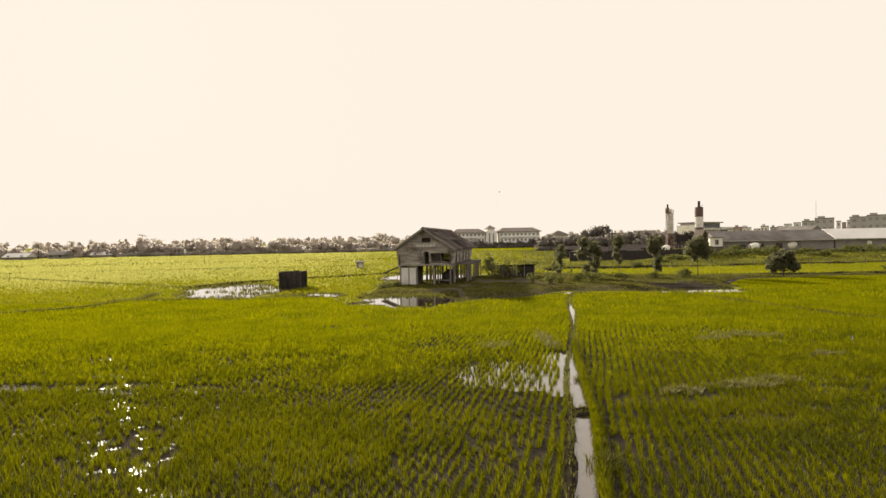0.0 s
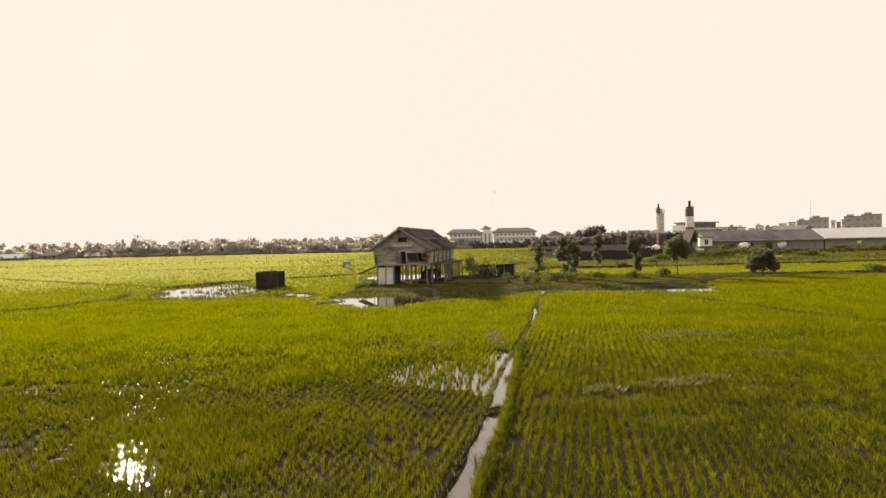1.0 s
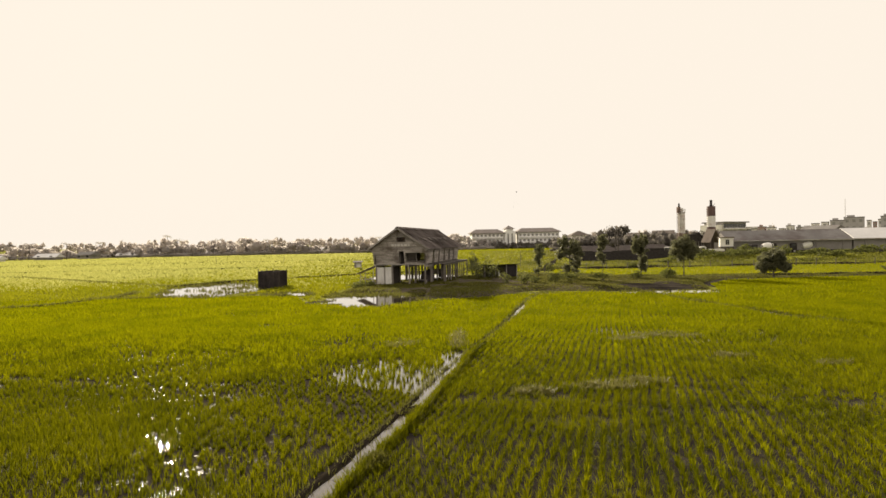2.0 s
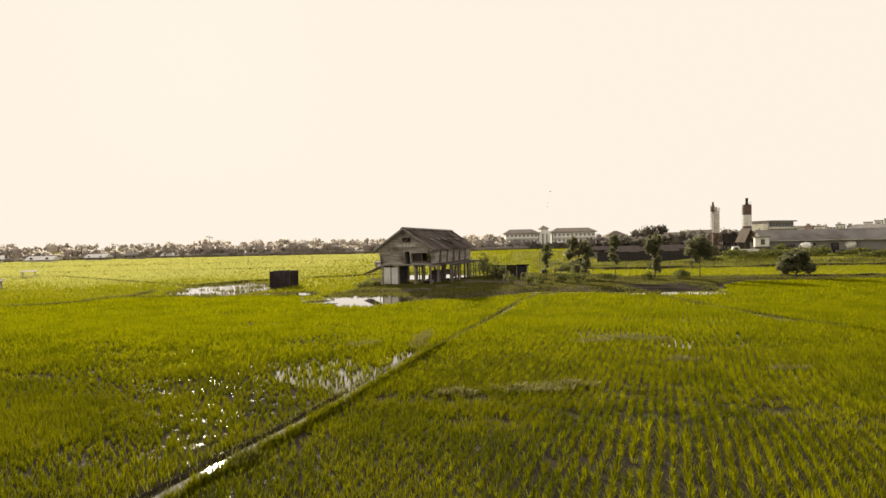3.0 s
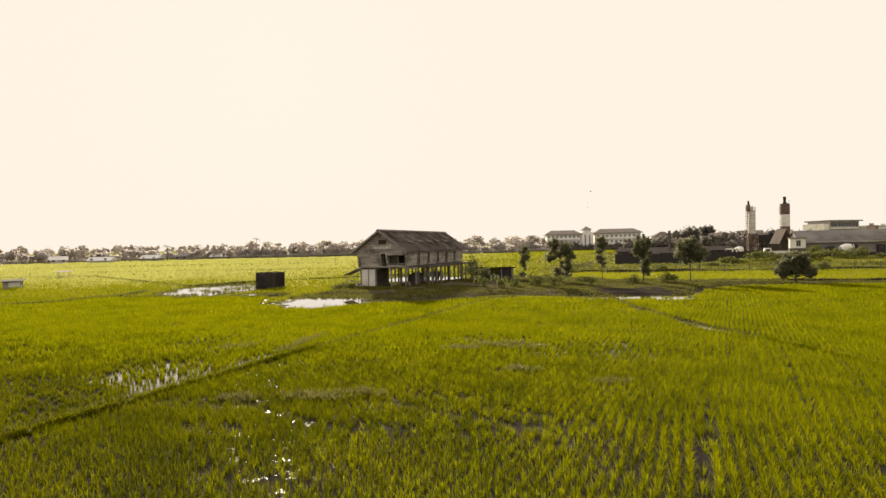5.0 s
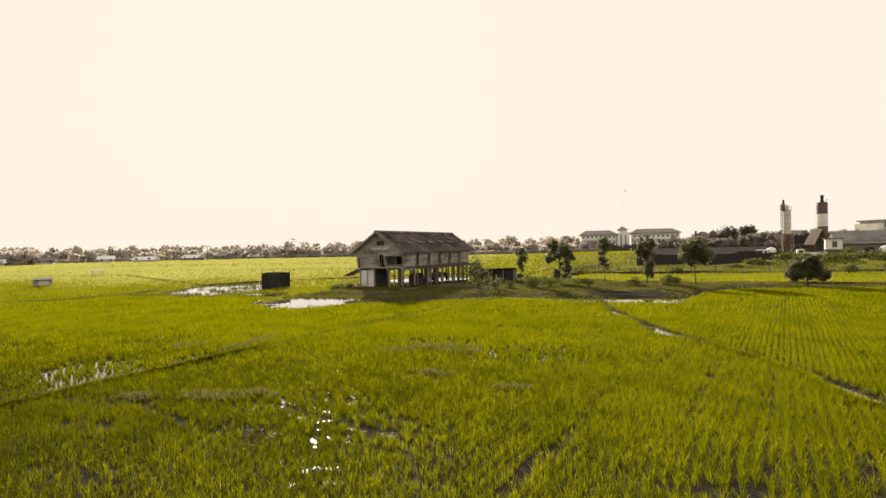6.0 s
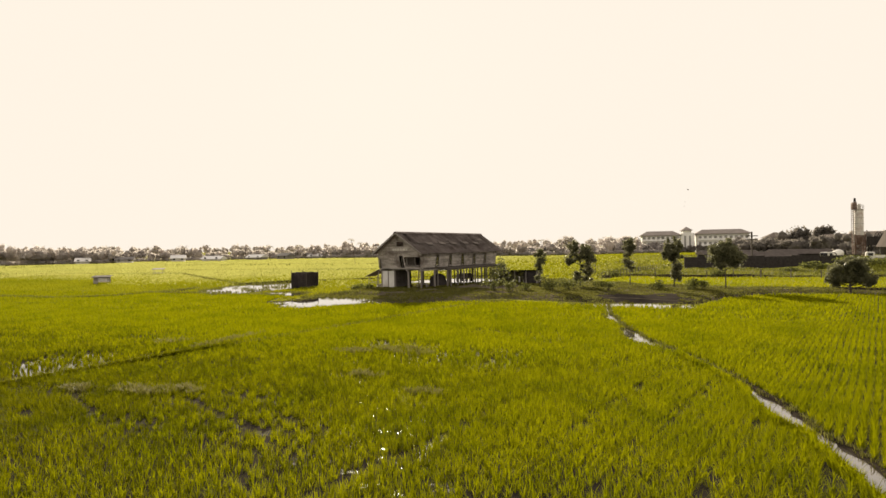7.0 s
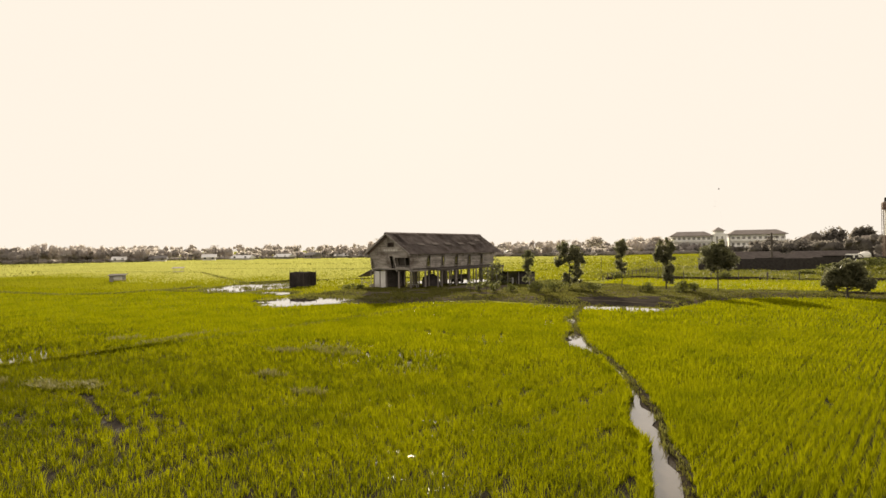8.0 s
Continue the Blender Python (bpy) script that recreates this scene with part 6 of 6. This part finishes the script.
def flat_truck(m, label):
    """Low lorry: cab, open bed with drop sides, wheels."""
    t = thing("flatbed_truck", m, label, "truck")
    bm = bmesh.new()
    box(bm, -2.6, -1.2, -0.95, 0.95, 0.55, 2.05)
    bmesh.ops.bevel(bm, geom=bm.edges[:], offset=0.12, segments=2, affect="EDGES")
    cab = part("cab", bm, "silo_white", t)
    bm = bmesh.new()
    box(bm, -2.3, -1.5, -0.98, -0.94, 1.3, 1.85)
    part("side_window", bm, "pane", cab)
    bm = bmesh.new()
    box(bm, -1.1, 2.9, -1.0, 1.0, 0.8, 0.95)
    bed = part("bed", bm, "steel", t)
    for y in (-1.0, 0.95):
        bm = bmesh.new()
        box(bm, -1.1, 2.9, y, y + 0.05, 0.95, 1.4)
        part("drop_side", bm, "silo_white", bed)
    for x in (-1.9, 1.9):
        for y in (-0.85, 0.85):
            bm = bmesh.new()
            rod(bm, (x, y - 0.12, 0.4), (x, y + 0.12, 0.4), 0.4, None, 14)
            part("wheel", bm, "black", t)


flat_truck(pose(65.6, 138.2, YARD_Z, 0, 0, -10), "small white flatbed truck parked between silo and office")

# dark wall and sheds behind the fence
dw = thing("sheet_wall", pose(30.2, 129.5, 0, 0, 0, 17), "long black sheet-metal boundary wall", "wall")
for i in range(13):
    bm = bmesh.new()
    box(bm, i * 2.6, i * 2.6 + 2.58, 0, 0.08, -0.2, 2.45 + 0.12 * math.sin(i * 1.7))
    part("panel", bm, "black", dw)
for i in range(14):
    bm = bmesh.new()
    box(bm, i * 2.6 - 0.06, i * 2.6 + 0.06, 0.08, 0.2, -0.2, 2.6)
    part("post", bm, "dark_wood", dw)


def dark_shed(x, y, turn, w, d, h, rise, roof, label):
    gabled("dark_shed", pose(x, y, 0.4, 0, 0, turn), w, d, h, rise, "black", roof, label, "shed", "sheds of the works", 0.5)


dark_shed(44, 146, 14, 16, 8, 1.8, 0.9, "tarp", "long low dark shed behind the black wall")
dark_shed(55, 158, 10, 12, 8, 2.2, 1.0, "tarp", "low dark shed of the works")
dark_shed(40, 160, 12, 12, 8, 2.2, 0.9, "tarp", "low dark shed of the works")
for x, y, w, h, wall, roof, lab in ((86, 266, 8, 6.0, "grey_block", "tile", "pale two-storey house among the trees behind the works"), (97, 262, 9, 6.8, "plaster", "tile", "white two-storey house among the trees behind the works"), (106, 266, 6, 5.6, "plaster", "tin_roof", "low white house with tin roof behind the works")):
    gabled("works_house", pose(x, y, 0.6, 0, 0, -18), w, 6, h, 1.5, wall, roof, lab, "house", "houses behind the works", 0.5, [("front", -w * 0.28, 4.0, 1.1, 1.2), ("front", 0.2, 4.0, 1.1, 1.2), ("front", w * 0.3, 4.0, 1.1, 1.2)])

# wooden double pole for cables
up = thing("utility_pole", pose(43.5, 140.0, 0.3), "dark wooden double pole with crossarms", "pole")
for x, y in ((0, 0), (0.3, 3.5)):
    bm = bmesh.new()
    rod(bm, (x, y, -0.4), (x, y, 7.3), 0.19, 0.15, 8)
    part("shaft", bm, "dark_wood", up)
for z in (5.6, 6.4):
    bm = bmesh.new()
    beam(bm, (-1.1, -0.24, z), (1.1, -0.24, z), 0.16, 0.2)
    part("crossarm", bm, "dark_wood", up)

# bushes along the works' front
k = 0
for x, y, rx, rz in ((56, 121, 2.6, 1.7), (60, 122.5, 2.2, 1.4), (64, 121, 2.8, 1.9), (68, 123, 2.4, 1.6), (72.5, 124, 2.0, 1.5), (76, 126, 2.2, 2.0), (80, 124, 2.6, 1.2), (85, 126, 2.6, 1.3), (90, 125, 2.8, 1.1), (95, 127, 3, 1.8), (101, 127, 3, 1.7), (107, 128, 3, 1.6), (114, 128, 3, 1.7), (51, 119, 2.4, 1.2), (70, 131, 2.0, 2.2), (46, 116, 2.2, 0.9), (83, 119, 2.5, 1.2), (121, 130, 3.4, 1.8), (129, 133, 3.4, 1.7)):
    bush(x, y, float(ground_height(np.array([x]), np.array([y]))[0]) - 0.1, rx, 1.5, rz, 420, 0.26, "bush", "scrubby green bush along the works' edge", 200 + k, "bushes before the works")
    k += 1


# ======== school, blocks of flats and village beyond ========
MAT["school_tile"] = surface("weathered_school_tile", (0.21, 0.18, 0.165), (0.30, 0.262, 0.24), 0.3, 0.9, 0, 5.0, 0.3, 0.2)
# pane grey includes the reflected sky, put into the base colour
MAT["school_pane"] = surface("sky_paled_glass", (0.20, 0.19, 0.18), (0.34, 0.33, 0.31), 0.4, 0.25, 0, 5.0, 0.0, 0.5)
MAT["school_wall"] = surface("white_school_plaster", (0.74, 0.72, 0.69), (0.88, 0.86, 0.83), 0.2, 0.8, 0, 4.0, 0.1, 0.2)


def build_school():
    t = thing("school", pose(36.0, 372.0, 0.0, 0, 0, 8), "long white three-storey school with brown hipped roofs", "school")
    for x0, x1, h in ((-30.0, -8.5, 10.6), (1.5, 29.5, 11.0)):
        bm = bmesh.new()
        box(bm, x0, x1, -5, 5, -0.5, h)
        w = part("wing", bm, "school_wall", t)
        bm = bmesh.new()
        over, rise, hip = 1.2, 2.6, 4.5
        X0, X1, Y, Z = x0 - over, x1 + over, 6.3, h
        v = [bm.verts.new(p) for p in ((X0, -Y, Z), (X1, -Y, Z), (X1, Y, Z), (X0, Y, Z), (X0 + hip, 0, Z + rise), (X1 - hip, 0, Z + rise), (X0, -Y, Z - 0.35), (X1, -Y, Z - 0.35), (X1, Y, Z - 0.35), (X0, Y, Z - 0.35))]
        for q in ((0, 1, 5, 4), (1, 2, 5), (2, 3, 4, 5), (3, 0, 4), (6, 7, 1, 0), (7, 8, 2, 1), (8, 9, 3, 2), (9, 6, 0, 3), (9, 8, 7, 6)):
            bm.faces.new([v[i] for i in q])
        part("roof", bm, "school_tile", t)
        for z in (1.0, 4.6, 8.2):
            n = int((x1 - x0) / 2.6)
            for i in range(n):
                x = x0 + (i + 0.5) * (x1 - x0) / n
                bm = bmesh.new()
                box(bm, x - 0.75, x + 0.75, -5.06, -4.95, z, z + 1.5)
                part("window", bm, "school_pane", w)
        for z in (3.4, 7.0):
            bm = bmesh.new()
            box(bm, x0, x1, -6.2, -5.0, z, z + 0.9)
            part("balcony", bm, "school_wall", w)
    bm = bmesh.new()
    box(bm, -8.0, -0.5, -6, 5, -0.5, 11.6)
    tw = part("tower", bm, "school_wall", t)
    bm = bmesh.new()
    box(bm, -6.6, -1.9, -5, 3, 11.6, 13.2)
    part("lantern", bm, "school_wall", tw)
    bm = bmesh.new()
    v = [bm.verts.new(p) for p in ((-7.6, -6, 13.2), (-0.9, -6, 13.2), (-0.9, 4, 13.2), (-7.6, 4, 13.2), (-4.25, -1, 15.6))]
    for q in ((0, 1, 4), (1, 2, 4), (2, 3, 4), (3, 0, 4), (3, 2, 1, 0)):
        bm.faces.new([v[i] for i in q])
    part("tower_roof", bm, "school_tile", tw)
    for x in (-5.6, -2.9):
        bm = bmesh.new()
        box(bm, x - 0.5, x + 0.5, -6.06, -5.95, 2, 10)
        part("window", bm, "school_pane", tw)


build_school()
gabled("hall", pose(79, 372, 0, 0, 0, 4), 11, 9, 8.0, 3.0, "plaster", "tile", "pale hall with pointed hipped roof", "building", "", 1.0, [("front", -3, 3.5, 1.4, 2), ("front", 0, 3.5, 1.4, 2), ("front", 3, 3.5, 1.4, 2)], hip=5.6)


def block(x, y, turn, w, d, h, mat, label, cols, rows_n, z=0.0):
    """Flat-roofed block of flats with real window panes."""
    t = thing("apartment_block", pose(x, y, z, 0, 0, turn), label, "building", "blocks of flats")
    bm = bmesh.new()
    box(bm, -w / 2, w / 2, -d / 2, d / 2, -0.6, h)
    wl_ = part("wall", bm, mat, t)
    bm = bmesh.new()
    box(bm, -w / 2 - 0.12, w / 2 + 0.12, -d / 2 - 0.12, d / 2 + 0.12, h, h + 0.4)
    part("roof_slab", bm, "tin_wall", t)
    if cols > 1:
        bm = bmesh.new()
        box(bm, -w * 0.36, w * 0.02, -d * 0.2, d * 0.3, h + 0.4, h + 1.3)
        part("roof_room", bm, mat, t)
    for i in range(cols):
        for j in range(rows_n):
            bm = bmesh.new()
            u, zz = -w / 2 + w * (i + 0.5) / cols, h * (j + 0.35) / rows_n
            box(bm, u - w * 0.22 / cols, u + w * 0.22 / cols, -d / 2 - 0.06, -d / 2 + 0.02, zz, zz + h * 0.42 / rows_n)
            part("window", bm, "school_pane", wl_)


for bx, by, bw, bh, mat, lab, nc, nr in (
        (184.4, 274.0, 5.4, 12.9, "grey_block", "grey concrete block of flats with stepped roof", 2, 4), (189.6, 270.4, 7.2, 14.2, "grey_block", "taller grey concrete block of flats", 3, 4),
        (200.6, 262.6, 6.6, 14.3, "grey_block", "grey concrete block of flats", 2, 4), (206.2, 258.6, 7.0, 15.0, "grey_block", "wider grey concrete block of flats", 3, 4),
        (180.6, 277.4, 2.6, 12.2, "plaster", "pale narrow block of flats", 1, 4), (177.4, 279.8, 2.8, 11.6, "plaster", "pale narrow block of flats", 1, 4), (174.6, 281.6, 1.8, 10.4, "plaster", "pale narrow block of flats", 1, 4),
        (194.4, 267.4, 1.6, 12.4, "plaster", "pale narrow block of flats", 1, 4), (196.2, 266.2, 1.5, 11.6, "rust_red", "faded red narrow block of flats", 1, 4), (197.8, 265.2, 1.3, 12.8, "plaster", "pale narrow block of flats", 1, 4),
        (150.0, 283.0, 2.4, 9.4, "plaster", "pale rendered house block", 1, 3), (152.6, 281.6, 2.8, 10.4, "rust_red", "faded red house block", 2, 3), (156.2, 279.6, 3.0, 10.0, "plaster", "pale rendered house block", 2, 3),
        (160.2, 277.4, 2.2, 9.2, "plaster", "pale rendered house block", 1, 3), (163.0, 275.6, 2.8, 10.6, "plaster", "pale rendered house block", 2, 3), (166.4, 273.4, 2.6, 9.8, "grey_block", "grey rendered house block", 2, 3)):
    block(bx, by, -36, bw * 1.08, 6, bh * 0.93, mat, lab, nc, nr)
ms = thing("radio_mast", pose(187.6, 273.6, 0), "thin lattice radio mast behind the flats", "mast")
bm = bmesh.new()
rod(bm, (0, 0, -0.3), (0, 0, 22.5), 0.14, 0.08, 6)
part("shaft", bm, "steel", ms)
bm = bmesh.new()
for z in np.arange(14, 22, 1.6):
    beam(bm, (-0.5, 0, z), (0.5, 0, z + 0.3), 0.06, 0.06)
part("crossbars", bm, "steel", ms)
gabled("warehouse", pose(131, 200, 1, 0, 0, -62), 11, 11, 5.2, 2.6, "tin_wall", "tin_roof", "grey gabled warehouse behind the hall", "warehouse", "", 0.6)
# flat-roofed office building far behind the hall: glazed upper floor over a pale wing
ob_ = thing("office_building", pose(164.6, 353.6, 0, 0, 0, 27.5), "long grey office building with flat overhanging roof", "building")
for x0, x1, z0, z1, mat, nm in ((-6.5, 14, -0.5, 13.9, "grey_block", "upper_block"), (14, 30, -0.5, 10.6, "plaster", "lower_block")):
    bm = bmesh.new()
    box(bm, x0, x1 - 0.01, -7, 7, z0, z1)
    w_ = part(nm, bm, mat, ob_)
    bm = bmesh.new()
    box(bm, x0 - 1.2, x1 + 1.0, -8.6, 8, z1, z1 + 0.7)
    part("roof_slab", bm, "tin_roof" if z1 > 12 else "plaster", w_)
    for i in range(int((x1 - x0) / 2.5)):
        bm = bmesh.new()
        box(bm, x0 + 0.3 + i * 2.5, x0 + 2.5 + i * 2.5, -7.06, -6.95, z1 - 2.9, z1 - 0.6)
        part("window", bm, "pane", w_)
bm = bmesh.new()
box(bm, -7.0, 26.0, -9.2, -7.1, 9.7, 10.3)
part("canopy_edge", bm, "silo_white", ob_, "long white canopy edge")
bm = bmesh.new()
box(bm, -10.5, -6.6, -6.5, 6.5, -0.5, 12.6)
part("end_wall", bm, "plaster", ob_, "white rendered end wall")

# village houses among the far trees
r2 = random.Random(12)
for i, (x, y, w, h, roof) in enumerate((
        (-172, 270, 11, 3.4, "pale_roof"), (-135, 288, 14, 2.9, "pale_roof"), (-122, 286, 8, 2.6, "pale_roof"), (-70, 306, 8, 3.0, "pale_roof"), (-61, 308, 8, 4.4, "pale_roof"),
        (-204, 220, 13, 2.9, "pale_roof"), (-192, 238, 11, 3.8, "pale_roof"), (-226, 190, 9, 4.0, "tin_roof"), (-100, 306, 10, 3.4, "tin_roof"), (-20, 328, 12, 3.4, "tin_roof"), (10, 360, 10, 3.4, "pale_roof"), (20, 364, 10, 3.2, "pale_roof"),
        (-150, 282, 9, 4.6, "pale_roof"), (-112, 290, 7, 3.6, "tin_roof"), (-84, 300, 9, 4.4, "pale_roof"), (-46, 314, 8, 4.6, "pale_roof"), (-34, 318, 6, 3.2, "pale_roof"), (-214, 212, 8, 4.8, "pale_roof"), (-184, 250, 9, 5.0, "tin_roof"),
        (-160, 278, 6, 3.0, "pale_roof"), (-52, 310, 6, 5.0, "tin_roof"), (-8, 338, 8, 4.0, "pale_roof"), (-236, 176, 7, 3.6, "pale_roof"))):
    gabled("village_house", pose(x, y, 0, 0, 0, r2.uniform(-30, 30) + math.degrees(math.atan2(-x, y)) * 0.6) @ pose(0, 11, 0), w * 0.8, 7, h * 0.42, 1.7, "plaster" if i % 3 else "timber", roof, "low village house with pale tin roof among trees", "house", "village houses", 0.7,
           [("front", -w / 4, 1.0, 1.2, 1.2), ("front", w / 4, 1.0, 1.2, 1.2)])


# ======== far woods ========
def wood(name, line, n, r, hmin, hmax, mat, label, leaf=1.05, deep=22.0, per=110):
    p = np.array(line, dtype=float)
    s = np.concatenate(([0], np.cumsum(np.hypot(*np.diff(p, axis=0).T))))
    clumps = []
    for i in range(n):
        q = s[-1] * (i + r.random()) / n
        x, y = np.interp(q, s, p[:, 0]), np.interp(q, s, p[:, 1])
        d = deep * r.random() ** 1.3
        L = math.hypot(x, y)
        x, y = x + x / L * d, y + y / L * d
        swell = lattice_noise(np.array([q]), np.array([0.0]), 26.0, len(name))[0]
        h = hmin + (hmax - hmin) * (0.4 * swell + 0.6 * r.random() ** 2.2) * (0.6 + 0.4 * d / deep)
        w = h * (0.38 + 0.3 * r.random())
        clumps.append((x, y, h * 0.55, w, w, h * 0.5, per))
        for _ in range(4):
            q_ = 0.25 + 0.3 * r.random()
            clumps.append((x + r.normal() * w * 0.6, y + r.normal() * w * 0.6, h * (0.45 + 0.5 * r.random()), w * q_, w * q_, h * q_ * 0.6, per // 3))
        clumps.append((x - x / L * d, y - y / L * d, 1.0, w * 1.3, 1.5, 1.5, per // 2))
    v, f = leaf_cloud(clumps, leaf, r, shell=0.3)
    # the close inner growth that stops the view through the crowns
    u, a_ = np.meshgrid(np.linspace(0.06, 0.94, 5) * np.pi, np.arange(9) * 2 * np.pi / 9, indexing="ij")
    ball = np.stack((np.sin(u) * np.cos(a_), np.sin(u) * np.sin(a_), np.cos(u)), 2).reshape(-1, 3)
    i, j = np.meshgrid(np.arange(4), np.arange(9), indexing="ij")
    p0, p1, p2, p3 = ((i * 9 + j).ravel(), (i * 9 + (j + 1) % 9).ravel(), ((i + 1) * 9 + (j + 1) % 9).ravel(), ((i + 1) * 9 + j).ravel())
    tri = np.concatenate((np.stack((p0, p3, p1), 1), np.stack((p1, p3, p2), 1)))
    vs, fs = [v], [f]
    for cx, cy, cz, rx, ry, rz, n_ in clumps:
        fs.append(tri + sum(map(len, vs)))
        vs.append(ball * (0.66 * np.array((rx, ry, rz))) * (0.75 + 0.5 * r.random((len(ball), 1))) + (cx, cy, cz))
    v, f = np.concatenate(vs), np.concatenate(fs)
    return tagged(new(name, raw_mesh(name, v, f, mat)), label, "trees", kind="stuff")


r3 = np.random.default_rng(77)
# the farthest trees take the leaves whose colour carries the haze
wood("far_trees", ((-380, 95), (-310, 160), (-245, 225), (-200, 275), (-140, 285), (-90, 300), (-40, 312), (-5, 338), (20, 352)), 200, r3, 3.0, 11.5, "leaf_hazed", "hazy line of village trees and palms across the fields", 0.58, 14.0, 64)
wood("horizon_trees", ((-640, 150), (-480, 300), (-350, 400), (-200, 460), (-60, 500), (60, 520), (200, 480), (420, 420)), 150, r3, 8.0, 14.5, "leaf_hazed", "pale hazy wood along the horizon", 0.95, 40.0, 48)
wood("school_trees", ((-5, 342), (20, 354), (45, 357), (70, 360), (90, 340)), 46, r3, 2.6, 6.0, "leaf_right", "dark garden trees in front of the school", 0.55, 8.0, 84)
wood("works_trees", ((62, 330), (80, 300), (90, 260), (84, 228), (70, 215)), 80, r3, 4.5, 9.0, "leaf_right", "dark wood behind the works", 0.55, 30.0, 130)
wood("hall_trees", ((70, 212), (90, 218), (112, 230), (150, 240), (240, 250)), 50, r3, 5.5, 9.0, "leaf_right", "trees behind the long hall", 0.55, 20.0, 100)
wood("mid_trees", ((44, 246), (62, 238), (80, 228), (98, 226)), 36, r3, 4.5, 9.5, "leaf_right", "dark trees behind the works' sheds", 0.55, 14.0, 100)
wood("left_grove", ((-300, 140), (-262, 168), (-236, 196)), 34, r3, 6.5, 10.0, "leaf_hazed", "dense grove at the field's far edge, paled for haze", 0.55, 10.0, 100)


def palm(x, y, h, seed):
    t = thing("palm_tree", pose(x, y, 0), "tall hazy palm over the village trees", "palm", "village palms")
    r = np.random.default_rng(seed)
    bm = bmesh.new()
    rod(bm, (0, 0, -0.3), (0.3, 0, h * 0.5), 0.22, 0.18, 7)
    rod(bm, (0.3, 0, h * 0.5), (0.2, 0.1, h), 0.18, 0.13, 7)
    part("trunk", bm, "bark", t)
    vs, ts, k = [], [], 0
    for i in range(13):
        u = i * 2.4 + r.random() * 0.5
        L, droop, lift_ = 2.6 + r.random(), 0.1 + 1.0 * r.random(), r.random()
        c, s = math.cos(u), math.sin(u)
        for j in range(14):
            a0 = (j + 1) / 14
            px, pz = a0 * L * (1 - 0.25 * a0), h + 1.3 * math.sin(a0 * 2.4) * (0.3 + lift_) - droop * a0 * a0 * 2.6
            for sd in (-1, 1):
                w = 0.55 * math.sin(math.pi * min(1, a0 * 0.85 + 0.12))
                p0 = (0.2 + c * px, 0.1 + s * px, pz)
                p1 = (0.2 + c * (px + 0.22), 0.1 + s * (px + 0.22), pz - 0.04)
                p2 = (0.2 + c * (px + 0.3) - s * w * sd, 0.1 + s * (px + 0.3) + c * w * sd, pz - 0.32)
                vs += [p0, p1, p2]
                ts.append((k, k + 1, k + 2))
                k += 3
    ob = new("fronds", raw_mesh("fronds", np.array(vs), np.array(ts), "leaf_hazed"))
    ob.parent = t


for i, (x, y, h) in enumerate(((-178, 322, 11.5), (-176, 330, 9.0), (-166, 318, 8.0), (-205, 300, 8.0), (-215, 262, 7.5), (-150, 330, 8.5), (-232, 232, 7.5), (-120, 330, 8.0), (-260, 205, 8), (-52, 345, 8.5), (-285, 165, 9), (-300, 150, 9.5), (-190, 255, 7.5), (-100, 335, 8))):
    palm(x, y, h, 300 + i)

# wide-crowned tall trees over the far wood
for i, (x, y, h, w) in enumerate(((-46, 395, 12.5, 7.5), (-20, 420, 12.0, 8.5), (-128, 320, 10.5, 7.0), (-5, 400, 11.0, 7), (88, 300, 13.0, 5.5), (70, 250, 11.5, 5))):
    tree(x, y, 0, [(0, 0, h * 0.78, w * 0.6, w * 0.6, h * 0.18, 300), (-w * 0.45, 0, h * 0.68, w * 0.45, w * 0.45, h * 0.14, 200), (w * 0.45, 0, h * 0.7, w * 0.45, w * 0.45, h * 0.14, 200), (0, 0, h * 0.5, w * 0.5, w * 0.5, h * 0.25, 200)],
         0.45, 0.7, "leaf_hazed" if x < 40 else "leaf_right", "tall wide-crowned tree over the far wood", 400 + i, "shade_tree")

# ======== kite train high over the fields ========
kt = thing("kite", pose(32.0, 312.0, 0), "small dark kite with a tail flying on its string", "kite")
for x, z, sz in ((0.8, 33.0, 0.42), (-0.8, 26.8, 0.16), (-1.0, 24.4, 0.2)):
    bm = bmesh.new()
    prism(bm, [(x - sz, z), (x, z - 1.2 * sz), (x + sz, z), (x, z + 0.7 * sz)], 0, 0.04)
    part("sail" if sz > 0.3 else "tail_flag", bm, "black", kt)
bm = bmesh.new()
rod(bm, (0.8, 0.05, 33.0), (-0.8, 0.05, 26.8), 0.002, None, 4)
rod(bm, (-0.8, 0.05, 26.8), (-1.0, 0.05, 24.4), 0.002, None, 4)
rod(bm, (0.8, 0.05, 33.0), (3.0, 0.05, 0.0), 0.002, None, 4)
part("string", bm, "black", kt)
